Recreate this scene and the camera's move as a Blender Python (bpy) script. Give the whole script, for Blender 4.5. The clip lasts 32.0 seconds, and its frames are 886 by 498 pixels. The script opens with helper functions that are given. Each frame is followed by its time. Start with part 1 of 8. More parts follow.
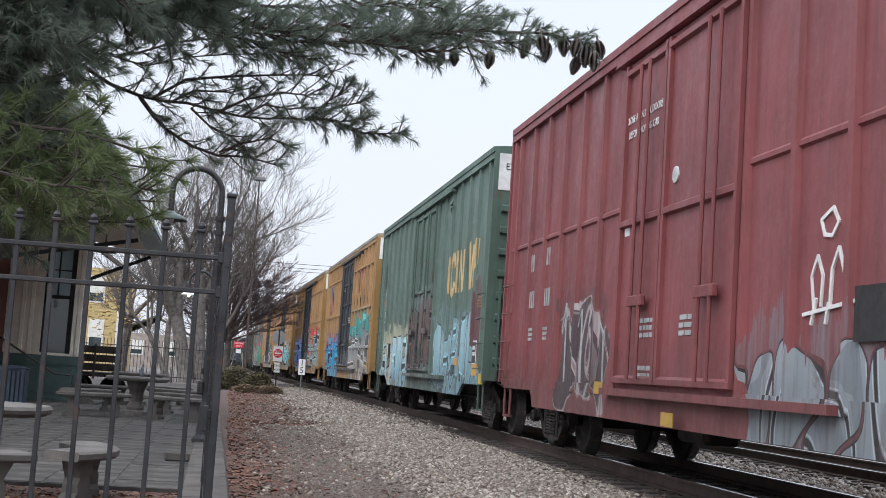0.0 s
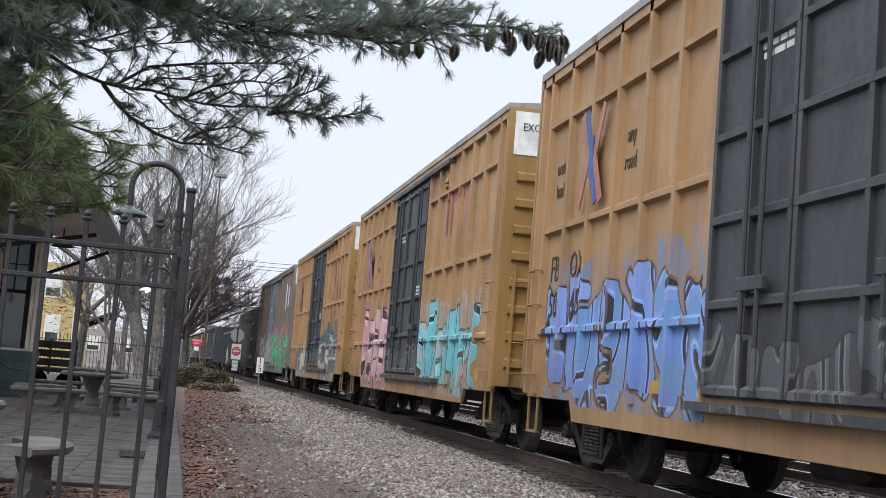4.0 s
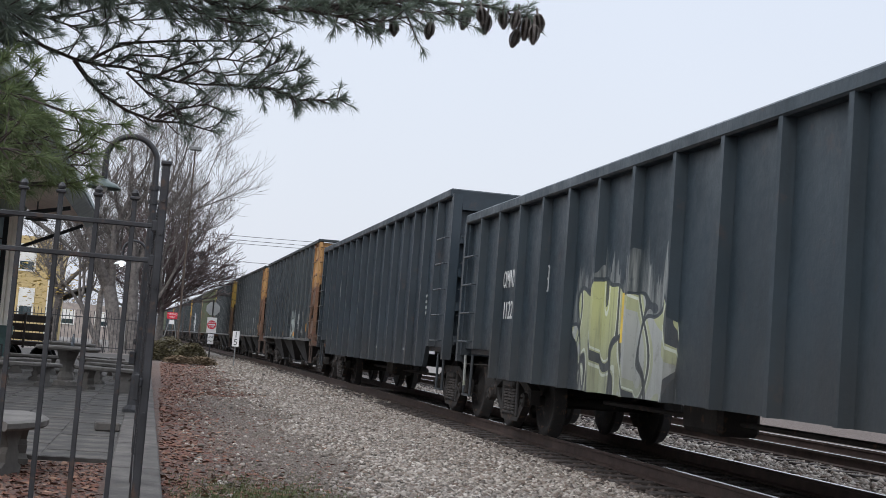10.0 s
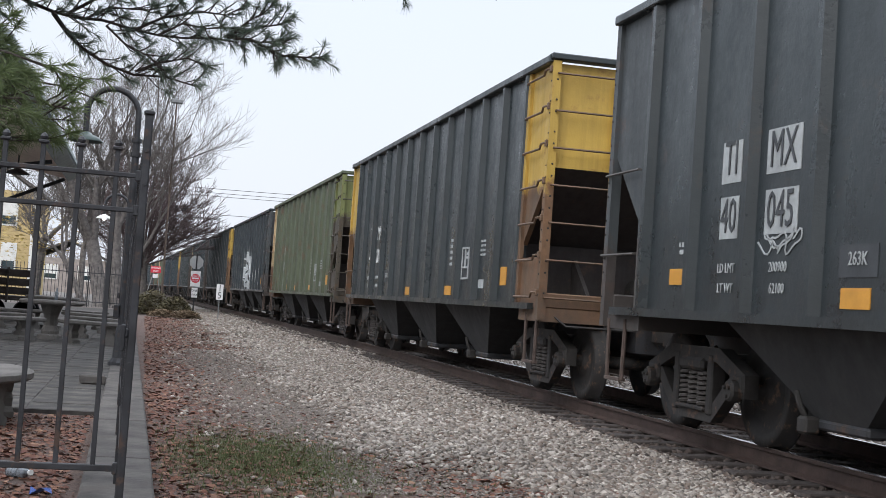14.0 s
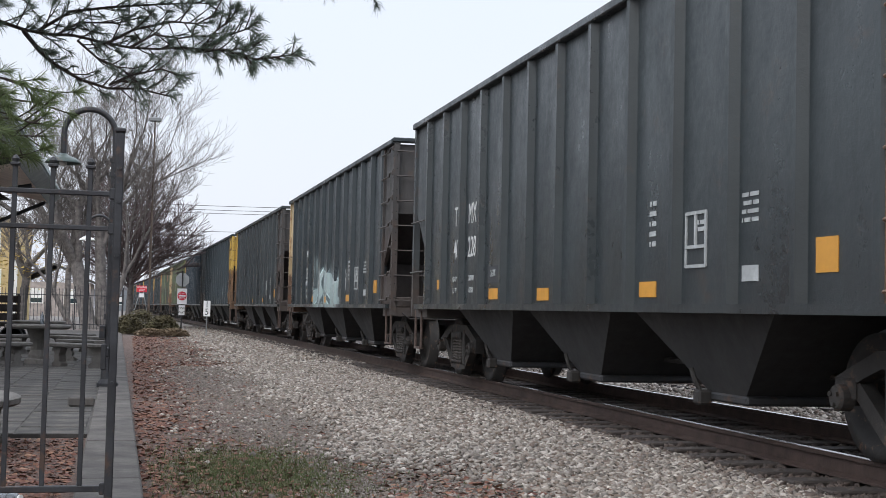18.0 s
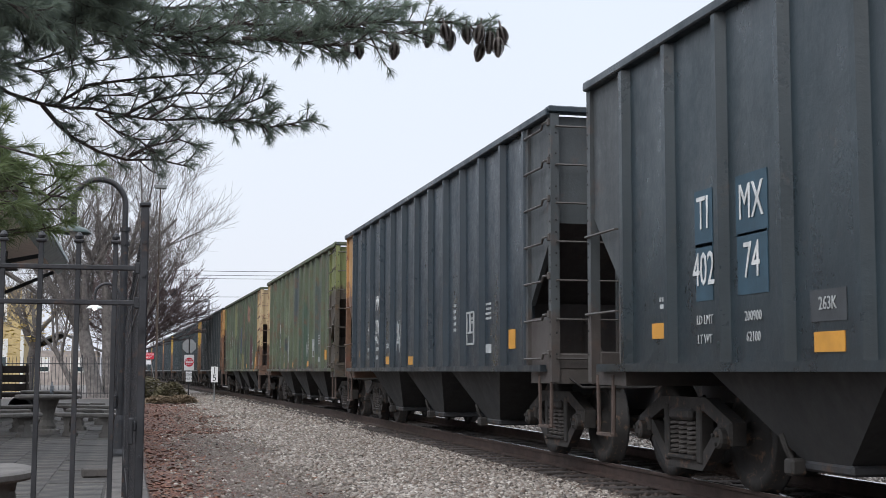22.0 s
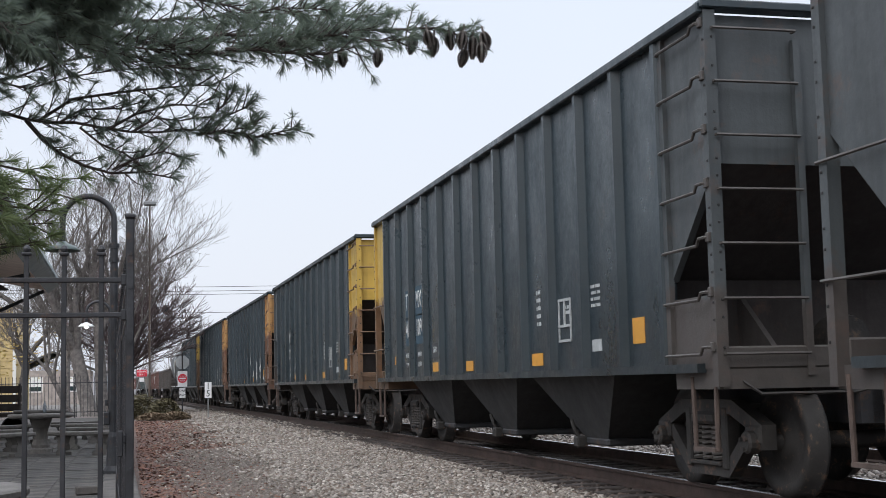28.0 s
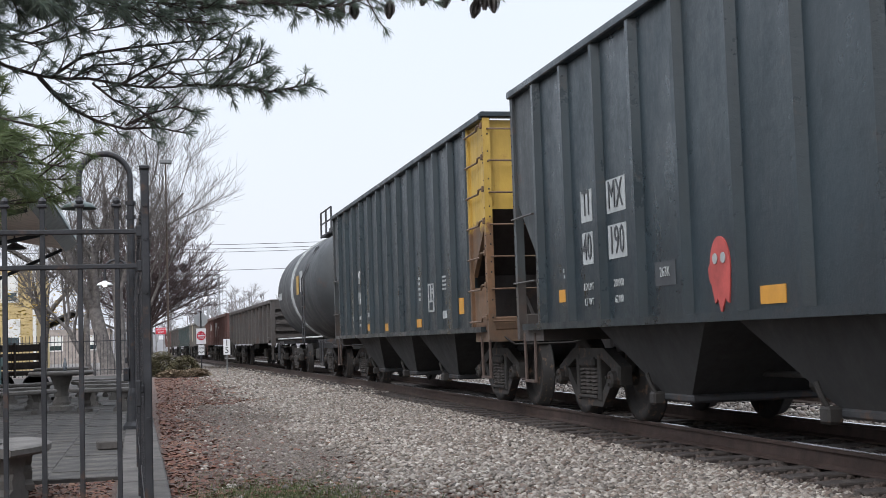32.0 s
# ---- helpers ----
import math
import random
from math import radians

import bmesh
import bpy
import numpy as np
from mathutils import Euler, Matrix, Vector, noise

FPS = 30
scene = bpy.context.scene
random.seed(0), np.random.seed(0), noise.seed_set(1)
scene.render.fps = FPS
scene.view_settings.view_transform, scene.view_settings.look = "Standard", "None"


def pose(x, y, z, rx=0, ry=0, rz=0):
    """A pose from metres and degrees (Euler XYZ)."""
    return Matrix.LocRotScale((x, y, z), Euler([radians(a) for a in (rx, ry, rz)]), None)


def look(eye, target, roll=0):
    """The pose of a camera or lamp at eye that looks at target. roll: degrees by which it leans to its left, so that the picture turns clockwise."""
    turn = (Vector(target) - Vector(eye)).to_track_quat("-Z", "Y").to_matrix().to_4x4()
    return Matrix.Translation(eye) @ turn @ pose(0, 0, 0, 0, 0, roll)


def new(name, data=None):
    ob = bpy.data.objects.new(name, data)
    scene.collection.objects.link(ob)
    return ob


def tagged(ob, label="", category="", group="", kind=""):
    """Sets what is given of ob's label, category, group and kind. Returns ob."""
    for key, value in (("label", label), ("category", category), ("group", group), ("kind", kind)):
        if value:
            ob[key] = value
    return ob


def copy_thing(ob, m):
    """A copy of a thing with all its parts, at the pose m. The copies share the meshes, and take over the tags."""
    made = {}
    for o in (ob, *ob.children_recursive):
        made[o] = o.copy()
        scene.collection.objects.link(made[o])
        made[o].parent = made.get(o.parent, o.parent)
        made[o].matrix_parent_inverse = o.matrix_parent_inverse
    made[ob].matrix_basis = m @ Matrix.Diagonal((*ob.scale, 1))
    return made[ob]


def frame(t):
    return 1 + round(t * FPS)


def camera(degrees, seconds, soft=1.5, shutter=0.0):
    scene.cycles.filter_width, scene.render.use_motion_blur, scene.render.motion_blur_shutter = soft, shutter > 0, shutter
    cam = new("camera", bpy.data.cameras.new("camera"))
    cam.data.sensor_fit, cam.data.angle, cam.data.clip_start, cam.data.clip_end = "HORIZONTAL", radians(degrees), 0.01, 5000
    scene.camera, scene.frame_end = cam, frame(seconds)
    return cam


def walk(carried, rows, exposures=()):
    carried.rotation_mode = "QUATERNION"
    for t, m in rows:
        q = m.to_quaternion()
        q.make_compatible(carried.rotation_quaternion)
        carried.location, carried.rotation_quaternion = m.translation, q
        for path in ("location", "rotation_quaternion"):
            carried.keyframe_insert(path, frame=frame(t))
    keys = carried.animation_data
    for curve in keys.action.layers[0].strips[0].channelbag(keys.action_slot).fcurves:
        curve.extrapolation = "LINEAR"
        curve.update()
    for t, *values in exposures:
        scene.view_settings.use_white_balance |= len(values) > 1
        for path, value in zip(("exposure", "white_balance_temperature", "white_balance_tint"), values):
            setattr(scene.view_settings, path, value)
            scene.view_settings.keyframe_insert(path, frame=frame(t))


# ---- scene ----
cam = camera(38.0, 32.0, soft=0.7, shutter=0.02)
# seconds, eye x y z, yaw to the left of the track, pitch, roll
ROWS = [
    (0, -0.000, 0.0, 1.234, -9.27, 5.50, 3.73),
    (0.5, -0.003, 0.0, 1.229, -9.51, 5.53, 3.77),
    (1, 0.008, 0.0, 1.228, -9.69, 5.54, 3.69),
    (1.5, 0.006, 0.0, 1.224, -10.01, 5.60, 4.01),
    (2, 0.002, 0.0, 1.228, -10.25, 5.60, 4.20),
    (2.5, -0.001, 0.0, 1.224, -10.52, 5.63, 4.39),
    (3, -0.001, 0.0, 1.221, -10.77, 5.66, 4.45),
    (3.5, 0.006, 0.0, 1.226, -10.97, 5.66, 4.44),
    (5.5, -0.003, 0.0, 1.228, -11.06, 5.66, 4.77),
    (6, 0.006, 0.0, 1.230, -11.09, 5.67, 4.85),
    (6.5, 0.008, 0.0, 1.224, -11.04, 5.68, 4.87),
    (7, 0.019, 0.0, 1.226, -11.08, 5.68, 4.83),
    (7.5, 0.011, 0.0, 1.232, -11.15, 5.66, 4.81),
    (8, 0.023, 0.0, 1.224, -11.23, 5.59, 4.61),
    (8.5, 0.023, 0.0, 1.220, -11.46, 5.39, 4.42),
    (9, 0.011, 0.0, 1.229, -11.65, 5.19, 4.45),
    (9.5, 0.004, 0.0, 1.222, -11.90, 4.93, 4.49),
    (10, 0.003, 0.0, 1.226, -12.18, 4.56, 4.42),
    (10.5, -0.004, 0.0, 1.218, -12.51, 4.37, 4.43),
    (11, -0.003, 0.0, 1.221, -12.82, 4.12, 4.18),
    (11.5, -0.008, 0.0, 1.221, -12.86, 3.77, 4.29),
    (12, -0.007, 0.0, 1.220, -12.85, 3.44, 4.23),
    (12.5, -0.002, 0.0, 1.222, -12.84, 3.20, 4.17),
    (13, -0.002, 0.0, 1.215, -12.90, 2.88, 4.10),
    (13.5, -0.001, 0.0, 1.214, -13.01, 2.72, 4.11),
    (14, -0.003, 0.0, 1.210, -13.07, 2.51, 4.06),
    (14.5, -0.007, 0.0, 1.212, -13.06, 2.31, 3.82),
    (16.5, 0.017, 0.0, 1.207, -13.66, 2.09, 2.33),
    (17, 0.018, 0.0, 1.205, -13.58, 2.25, 2.14),
    (17.5, 0.024, 0.0, 1.205, -13.59, 2.50, 1.75),
    (18, 0.029, 0.0, 1.203, -13.68, 2.79, 1.34),
    (18.5, 0.031, 0.0, 1.205, -13.74, 3.02, 0.88),
    (19, 0.031, 0.0, 1.208, -13.86, 3.16, 0.59),
    (19.5, -0.011, 0.0, 1.209, -13.84, 3.45, 0.66),
    (20, -0.073, 0.0, 1.208, -13.79, 3.73, 0.56),
    (20.5, -0.058, 0.0, 1.220, -13.75, 4.19, 0.44),
    (21, -0.065, 0.0, 1.229, -13.65, 4.98, 0.40),
    (21.5, -0.064, 0.0, 1.229, -13.64, 5.34, 0.21),
    (22, -0.050, 0.0, 1.229, -13.45, 5.47, 0.18),
    (22.5, -0.045, 0.0, 1.223, -13.42, 5.74, -0.08),
    (23, -0.037, 0.0, 1.226, -13.40, 5.94, -0.40),
    (23.5, -0.035, 0.0, 1.219, -13.34, 6.08, -0.66),
    (24, -0.031, 0.0, 1.217, -13.34, 6.13, -0.82),
    (24.5, -0.016, 0.0, 1.208, -13.41, 6.18, -1.12),
    (25, -0.016, 0.0, 1.207, -13.53, 6.15, -1.14),
    (25.5, 0.018, 0.0, 1.194, -13.53, 6.07, -1.16),
    (27.5, -0.039, 0.0, 1.205, -13.83, 5.82, -1.44),
    (28, -0.030, 0.0, 1.205, -13.84, 5.93, -1.23),
    (28.5, -0.015, 0.0, 1.189, -14.11, 5.69, -1.10),
    (29, -0.010, 0.0, 1.180, -14.71, 4.95, -0.86),
    (29.5, -0.009, 0.0, 1.197, -15.10, 4.75, -0.57),
    (30, -0.021, 0.0, 1.173, -15.03, 4.46, -0.45),
    (30.5, -0.026, 0.0, 1.174, -14.47, 4.22, -0.80),
    (31, -0.025, 0.0, 1.175, -13.83, 4.16, -1.12),
    (31.5, -0.026, 0.0, 1.171, -13.40, 4.01, -1.54),
    (32, -0.022, 0.0, 1.174, -13.06, 3.97, -1.84),
]


def aim(x, y, z, yaw, pitch, roll):
    a, p = radians(yaw), radians(pitch)
    d = Vector((-math.sin(a) * math.cos(p), math.cos(a) * math.cos(p), math.sin(p)))
    return look(Vector((x, y, z)), Vector((x, y, z)) + d, roll)


# the clip's camera closes a little as the low gondolas bare the sky, and opens again
EXPOSURES = [(0, 0.39), (3, 0.36), (6, 0.36), (8, 0.32), (9, 0.32), (10, 0.18), (11, 0.24), (12.5, 0.34), (14, 0.39), (18, 0.37), (21, 0.33), (23, 0.30), (25, 0.29), (28, 0.29), (29, 0.36), (32, 0.38)]
walk(cam, [(r[0], aim(*r[1:])) for r in ROWS], EXPOSURES)

# ---- world and light: an overcast winter day ----
world = bpy.data.worlds.new("overcast_sky")
scene.world = world
world.use_nodes = True
wn = world.node_tree
wn.nodes.clear()
w_out = wn.nodes.new("ShaderNodeOutputWorld")
w_bg = wn.nodes.new("ShaderNodeBackground")
w_sky = wn.nodes.new("ShaderNodeTexSky")
w_sky.sky_type, w_sky.sun_disc = "NISHITA", False
w_sky.sun_elevation, w_sky.sun_rotation = radians(43), radians(222)
w_sky.altitude, w_sky.air_density, w_sky.dust_density = 200, 1.5, 6.0
w_mul = wn.nodes.new("ShaderNodeVectorMath")
w_mul.operation = "SCALE"
w_mul.inputs["Scale"].default_value = 0.10
w_tc = wn.nodes.new("ShaderNodeTexCoord")
w_sep = wn.nodes.new("ShaderNodeSeparateXYZ")
w_ramp = wn.nodes.new("ShaderNodeValToRGB")
for stop, col in ((0.0, (0.77, 0.81, 0.90)), (0.30, (0.74, 0.80, 0.92)), (0.85, (2.08, 2.24, 2.54))):
    el = w_ramp.color_ramp.elements[0] if stop == 0 else w_ramp.color_ramp.elements.new(stop)
    el.position, el.color = stop, (*col, 1)
w_noise = wn.nodes.new("ShaderNodeTexNoise")
w_noise.inputs["Scale"].default_value, w_noise.inputs["Detail"].default_value = 1.6, 4
w_cloud = wn.nodes.new("ShaderNodeMapRange")
w_cloud.inputs["To Min"].default_value, w_cloud.inputs["To Max"].default_value = 0.94, 1.06
w_soft = wn.nodes.new("ShaderNodeVectorMath")
w_soft.operation = "SCALE"
w_mix = wn.nodes.new("ShaderNodeMix")
w_mix.data_type = "RGBA"
w_mix.inputs["Factor"].default_value = 0.85
wn.links.new(w_tc.outputs["Generated"], w_sep.inputs[0])
wn.links.new(w_sep.outputs["Z"], w_ramp.inputs["Fac"])
wn.links.new(w_tc.outputs["Generated"], w_noise.inputs["Vector"])
wn.links.new(w_noise.outputs["Fac"], w_cloud.inputs["Value"])
wn.links.new(w_ramp.outputs["Color"], w_soft.inputs[0])
wn.links.new(w_cloud.outputs["Result"], w_soft.inputs["Scale"])
wn.links.new(w_sky.outputs["Color"], w_mul.inputs[0])
wn.links.new(w_mul.outputs[0], w_mix.inputs["A"])
wn.links.new(w_soft.outputs[0], w_mix.inputs["B"])
wn.links.new(w_mix.outputs["Result"], w_bg.inputs["Color"])
w_bg.inputs["Strength"].default_value = 0.98
wn.links.new(w_bg.outputs[0], w_out.inputs[0])
sun = new("sun", bpy.data.lights.new("sun", "SUN"))
sun.data.energy, sun.data.angle, sun.data.color = 1.0, radians(30), (1.0, 0.985, 0.97)
sun.matrix_world = look((0, 0, 50), (36, 40, 0))


# ---- mesh building ----
class Shape:
    """Vertices and faces gathered in metres, turned into one mesh."""

    def __init__(self):
        self.v, self.f = [], []

    def add(self, pts, faces):
        n = len(self.v)
        self.v += [tuple(p) for p in pts]
        self.f += [tuple(i + n for i in q) for q in faces]
        return self

    def box(self, x0, x1, y0, y1, z0, z1, m=None):
        pts = [Vector((x, y, z)) for z in (z0, z1) for y in (y0, y1) for x in (x0, x1)]
        if m:
            pts = [m @ p for p in pts]
        return self.add(pts, [(0, 2, 3, 1), (4, 5, 7, 6), (0, 1, 5, 4), (2, 6, 7, 3), (0, 4, 6, 2), (1, 3, 7, 5)])

    def block(self, x0, x1, y0, y1, z0, z1, c=0.01, m=None):
        """A box with all its edges chamfered."""
        pts, ids = [], {}
        for i, x in enumerate((x0, x1)):
            for j, y in enumerate((y0, y1)):
                for k, z in enumerate((z0, z1)):
                    sx, sy, sz = (c, -c)[i], (c, -c)[j], (c, -c)[k]
                    for a, p in enumerate(((x, y + sy, z + sz), (x + sx, y, z + sz), (x + sx, y + sy, z))):
                        ids[i, j, k, a] = len(pts)
                        pts.append(m @ Vector(p) if m else Vector(p))
        g = ids.get
        faces = []
        for i in (0, 1):
            q = [g((i, 0, 0, 0)), g((i, 1, 0, 0)), g((i, 1, 1, 0)), g((i, 0, 1, 0))]
            faces.append(q if i else q[::-1])
            q = [g((0, i, 0, 1)), g((1, i, 0, 1)), g((1, i, 1, 1)), g((0, i, 1, 1))]
            faces.append(q[::-1] if i else q)
            q = [g((0, 0, i, 2)), g((1, 0, i, 2)), g((1, 1, i, 2)), g((0, 1, i, 2))]
            faces.append(q if i else q[::-1])
        for i in (0, 1):
            for j in (0, 1):
                faces.append((g((i, j, 0, 0)), g((i, j, 0, 1)), g((i, j, 1, 1)), g((i, j, 1, 0))))
                faces.append((g((i, 0, j, 0)), g((i, 0, j, 2)), g((i, 1, j, 2)), g((i, 1, j, 0))))
                faces.append((g((0, i, j, 1)), g((0, i, j, 2)), g((1, i, j, 2)), g((1, i, j, 1))))
                for k in (0, 1):
                    faces.append((g((i, j, k, 0)), g((i, j, k, 1)), g((i, j, k, 2))))
        return self.add(pts, faces)

    def tube(self, path, r, n=8, close=True):
        """A round bar along a line of points; r is one radius or one per point."""
        path = [Vector(p) for p in path]
        rs = [r] * len(path) if isinstance(r, (int, float)) else list(r)
        pts, side = [], None
        for i, p in enumerate(path):
            d = (path[min(i + 1, len(path) - 1)] - path[max(i - 1, 0)]).normalized()
            if side is None:
                side = d.orthogonal().normalized()
            side = (side - d * side.dot(d)).normalized()
            up = d.cross(side)
            pts += [p + rs[i] * (math.cos(6.28318 * k / n) * side + math.sin(6.28318 * k / n) * up) for k in range(n)]
        faces = [(a * n + k, a * n + (k + 1) % n, a * n + n + (k + 1) % n, a * n + n + k) for a in range(len(path) - 1) for k in range(n)]
        if close:
            faces += [tuple(range(n))[::-1], tuple(range((len(path) - 1) * n, len(path) * n))]
        return self.add(pts, faces)

    def prism(self, outline, a, b, axis="y"):
        """A flat outline of (u, w) drawn out from a to b along an axis; u, w are the other two axes in order."""
        n = len(outline)
        put = {"x": lambda s, u, w: (s, u, w), "y": lambda s, u, w: (u, s, w), "z": lambda s, u, w: (u, w, s)}[axis]
        pts = [put(s, u, w) for s in (a, b) for u, w in outline]
        faces = [tuple(range(n))[::-1], tuple(range(n, 2 * n))]
        faces += [(k, (k + 1) % n, n + (k + 1) % n, n + k) for k in range(n)]
        return self.add(pts, faces)

    def lathe(self, profile, n=20, m=None, axis="z"):
        """A profile of (radius, height) turned about an axis."""
        pts = []
        for r, h in profile:
            for k in range(n):
                c, s = r * math.cos(6.28318 * k / n), r * math.sin(6.28318 * k / n)
                p = Vector({"z": (c, s, h), "x": (h, c, s), "y": (c, h, s)}[axis])
                pts.append(m @ p if m else p)
        faces = [(a * n + k, a * n + (k + 1) % n, a * n + n + (k + 1) % n, a * n + n + k) for a in range(len(profile) - 1) for k in range(n)]
        if profile[0][0] > 1e-6:
            faces.append(tuple(range(n))[::-1])
        if profile[-1][0] > 1e-6:
            faces.append(tuple(range((len(profile) - 1) * n, len(profile) * n)))
        return self.add(pts, faces)

    def mesh(self, name, mat=None, smooth=False):
        me = bpy.data.meshes.new(name)
        me.from_pydata(self.v, [], self.f)
        bm = bmesh.new()
        bm.from_mesh(me)
        bmesh.ops.recalc_face_normals(bm, faces=bm.faces)
        bm.to_mesh(me)
        bm.free()
        if smooth:
            me.polygons.foreach_set("use_smooth", [True] * len(me.polygons))
        me.materials.append(mat)
        return me


def thing(name, label, category, m=None, group="", kind=""):
    """An empty that parents the parts of one thing."""
    ob = tagged(new(name), label, category, group, kind)
    ob.empty_display_size = 0.2
    if m:
        ob.matrix_world = m
    return ob


def part(name, shape, mat, parent, label="", smooth=False):
    """One mesh object under a thing or part. A mesh that is already built is shared, its paint set on the object."""
    me = shape.mesh(name, mat, smooth) if isinstance(shape, Shape) else shape
    ob = new(name, me)
    ob.parent = parent
    if me.materials and me.materials[0] != mat and mat:
        ob.material_slots[0].link = "OBJECT"
        ob.material_slots[0].material = mat
    return tagged(ob, label)


def solo(name, shape, mat, label, category="", group="", kind="", smooth=False, m=None):
    """A thing or a piece of the setting that is one mesh."""
    ob = tagged(new(name, shape.mesh(name, mat, smooth) if isinstance(shape, Shape) else shape), label, category, group, kind)
    if m:
        ob.matrix_world = m
    return ob


def lettering(text, size, mat, parent, m, name="lettering", squeeze=1.0, thin=0.004):
    """Raised letters from the built-in font, as one mesh part."""
    cu = bpy.data.curves.new(name, "FONT")
    cu.body, cu.size, cu.align_x, cu.align_y = text, size, "CENTER", "CENTER"
    cu.extrude, cu.resolution_u = thin, 2
    tmp = bpy.data.objects.new(name, cu)
    me = bpy.data.meshes.new_from_object(tmp)
    bpy.data.objects.remove(tmp)
    bpy.data.curves.remove(cu)
    for v in me.vertices:
        v.co.x *= squeeze
    me.transform(m)
    me.materials.clear()
    me.materials.append(mat)
    ob = new(name, me)
    ob.parent = parent
    return ob


# ---- materials ----
def material(name, rough=0.6, metal=0.0):
    mat = bpy.data.materials.new(name)
    mat.use_nodes = True
    b = mat.node_tree.nodes["Principled BSDF"]
    b.inputs["Roughness"].default_value, b.inputs["Metallic"].default_value = rough, metal
    return mat, mat.node_tree, b


def coords(nt, kind="Object"):
    return nt.nodes.new("ShaderNodeTexCoord").outputs[kind]


def scaled(nt, vec, sx, sy, sz):
    n = nt.nodes.new("ShaderNodeMapping")
    n.inputs["Scale"].default_value = (sx, sy, sz)
    nt.links.new(vec, n.inputs["Vector"])
    return n.outputs[0]


def noise_of(nt, vec, scale, detail=4, rough=0.6):
    n = nt.nodes.new("ShaderNodeTexNoise")
    n.inputs["Scale"].default_value, n.inputs["Detail"].default_value, n.inputs["Roughness"].default_value = scale, detail, rough
    if vec:
        nt.links.new(vec, n.inputs["Vector"])
    return n.outputs["Fac"]


def ramp(nt, val, lo, hi, to0=0.0, to1=1.0):
    n = nt.nodes.new("ShaderNodeMapRange")
    for k, v in zip(("From Min", "From Max", "To Min", "To Max"), (lo, hi, to0, to1)):
        n.inputs[k].default_value = v
    nt.links.new(val, n.inputs["Value"])
    return n.outputs[0]


def maths(nt, op, a, b=None):
    n = nt.nodes.new("ShaderNodeMath")
    n.operation = op
    for i, x in enumerate((a, b)):
        if x is None:
            continue
        if isinstance(x, (int, float)):
            n.inputs[i].default_value = x
        else:
            nt.links.new(x, n.inputs[i])
    return n.outputs[0]


def mixed(nt, fac, a, b, blend="MIX"):
    n = nt.nodes.new("ShaderNodeMix")
    n.data_type, n.blend_type = "RGBA", blend
    for key, x in (("Factor", fac), ("A", a), ("B", b)):
        if isinstance(x, (int, float)):
            n.inputs[key].default_value = x
        elif isinstance(x, tuple):
            n.inputs[key].default_value = (*x, 1)
        else:
            nt.links.new(x, n.inputs[key])
    return n.outputs["Result"]


def bump(nt, b, height, strength=0.3, dist=0.02):
    n = nt.nodes.new("ShaderNodeBump")
    n.inputs["Strength"].default_value, n.inputs["Distance"].default_value = strength, dist
    nt.links.new(height, n.inputs["Height"])
    nt.links.new(n.outputs[0], b.inputs["Normal"])


def plain(name, col, rough=0.6, metal=0.0, vary=0.15, scale=6.0, relief=0.15, spot=None, per=0.0):
    """A surface of one colour with mottling at two scales, a little relief, spots of another colour, and change from piece to piece."""
    mat, nt, b = material(name, rough, metal)
    vec = coords(nt)
    n1, n2 = noise_of(nt, vec, scale), noise_of(nt, vec, scale * 9, 3)
    dark = tuple(c * (1 - 2 * vary) for c in col)
    light = tuple(min(1, c * (1 + 1.4 * vary)) for c in col)
    c = mixed(nt, ramp(nt, n1, 0.3, 0.7), dark, light)
    c = mixed(nt, ramp(nt, n2, 0.25, 0.75, 0.0, 0.5), c, tuple(x * (1 - vary) for x in col))
    if spot:
        c = mixed(nt, ramp(nt, noise_of(nt, vec, scale * 1.7, 6, 0.7), 0.56, 0.66), c, spot)
    if per:
        info = nt.nodes.new("ShaderNodeObjectInfo")
        hsv = nt.nodes.new("ShaderNodeHueSaturation")
        nt.links.new(ramp(nt, info.outputs["Random"], 0, 1, 1 - per, 1 + per), hsv.inputs["Value"])
        nt.links.new(c, hsv.inputs["Color"])
        c = hsv.outputs[0]
    nt.links.new(c, b.inputs["Base Color"])
    if relief:
        bump(nt, b, n2, relief, 0.01)
    return mat


def islands(name, cols, rough=0.8, thin=0.0):
    """Many small joined pieces, each of its own colour between the given ones."""
    mat, nt, b = material(name, rough)
    geo = nt.nodes.new("ShaderNodeNewGeometry")
    cr = nt.nodes.new("ShaderNodeValToRGB")
    while len(cr.color_ramp.elements) < len(cols):
        cr.color_ramp.elements.new(0.5)
    for i, (e, c) in enumerate(zip(cr.color_ramp.elements, cols)):
        e.position, e.color = i / (len(cols) - 1), (*c, 1)
    nt.links.new(geo.outputs["Random Per Island"], cr.inputs["Fac"])
    n = noise_of(nt, coords(nt), 14, 3)
    c = mixed(nt, ramp(nt, n, 0.3, 0.7, 0.0, 0.45), cr.outputs["Color"], tuple(sum(c[k] for c in cols) / len(cols) * 0.55 for k in range(3)))
    nt.links.new(c, b.inputs["Base Color"])
    if thin:  # light comes through
        tl, mx = nt.nodes.new("ShaderNodeBsdfTranslucent"), nt.nodes.new("ShaderNodeMixShader")
        mx.inputs[0].default_value = thin
        nt.links.new(c, tl.inputs["Color"])
        nt.links.new(b.outputs[0], mx.inputs[1])
        nt.links.new(tl.outputs[0], mx.inputs[2])
        nt.links.new(mx.outputs[0], nt.nodes["Material Output"].inputs["Surface"])
    return mat


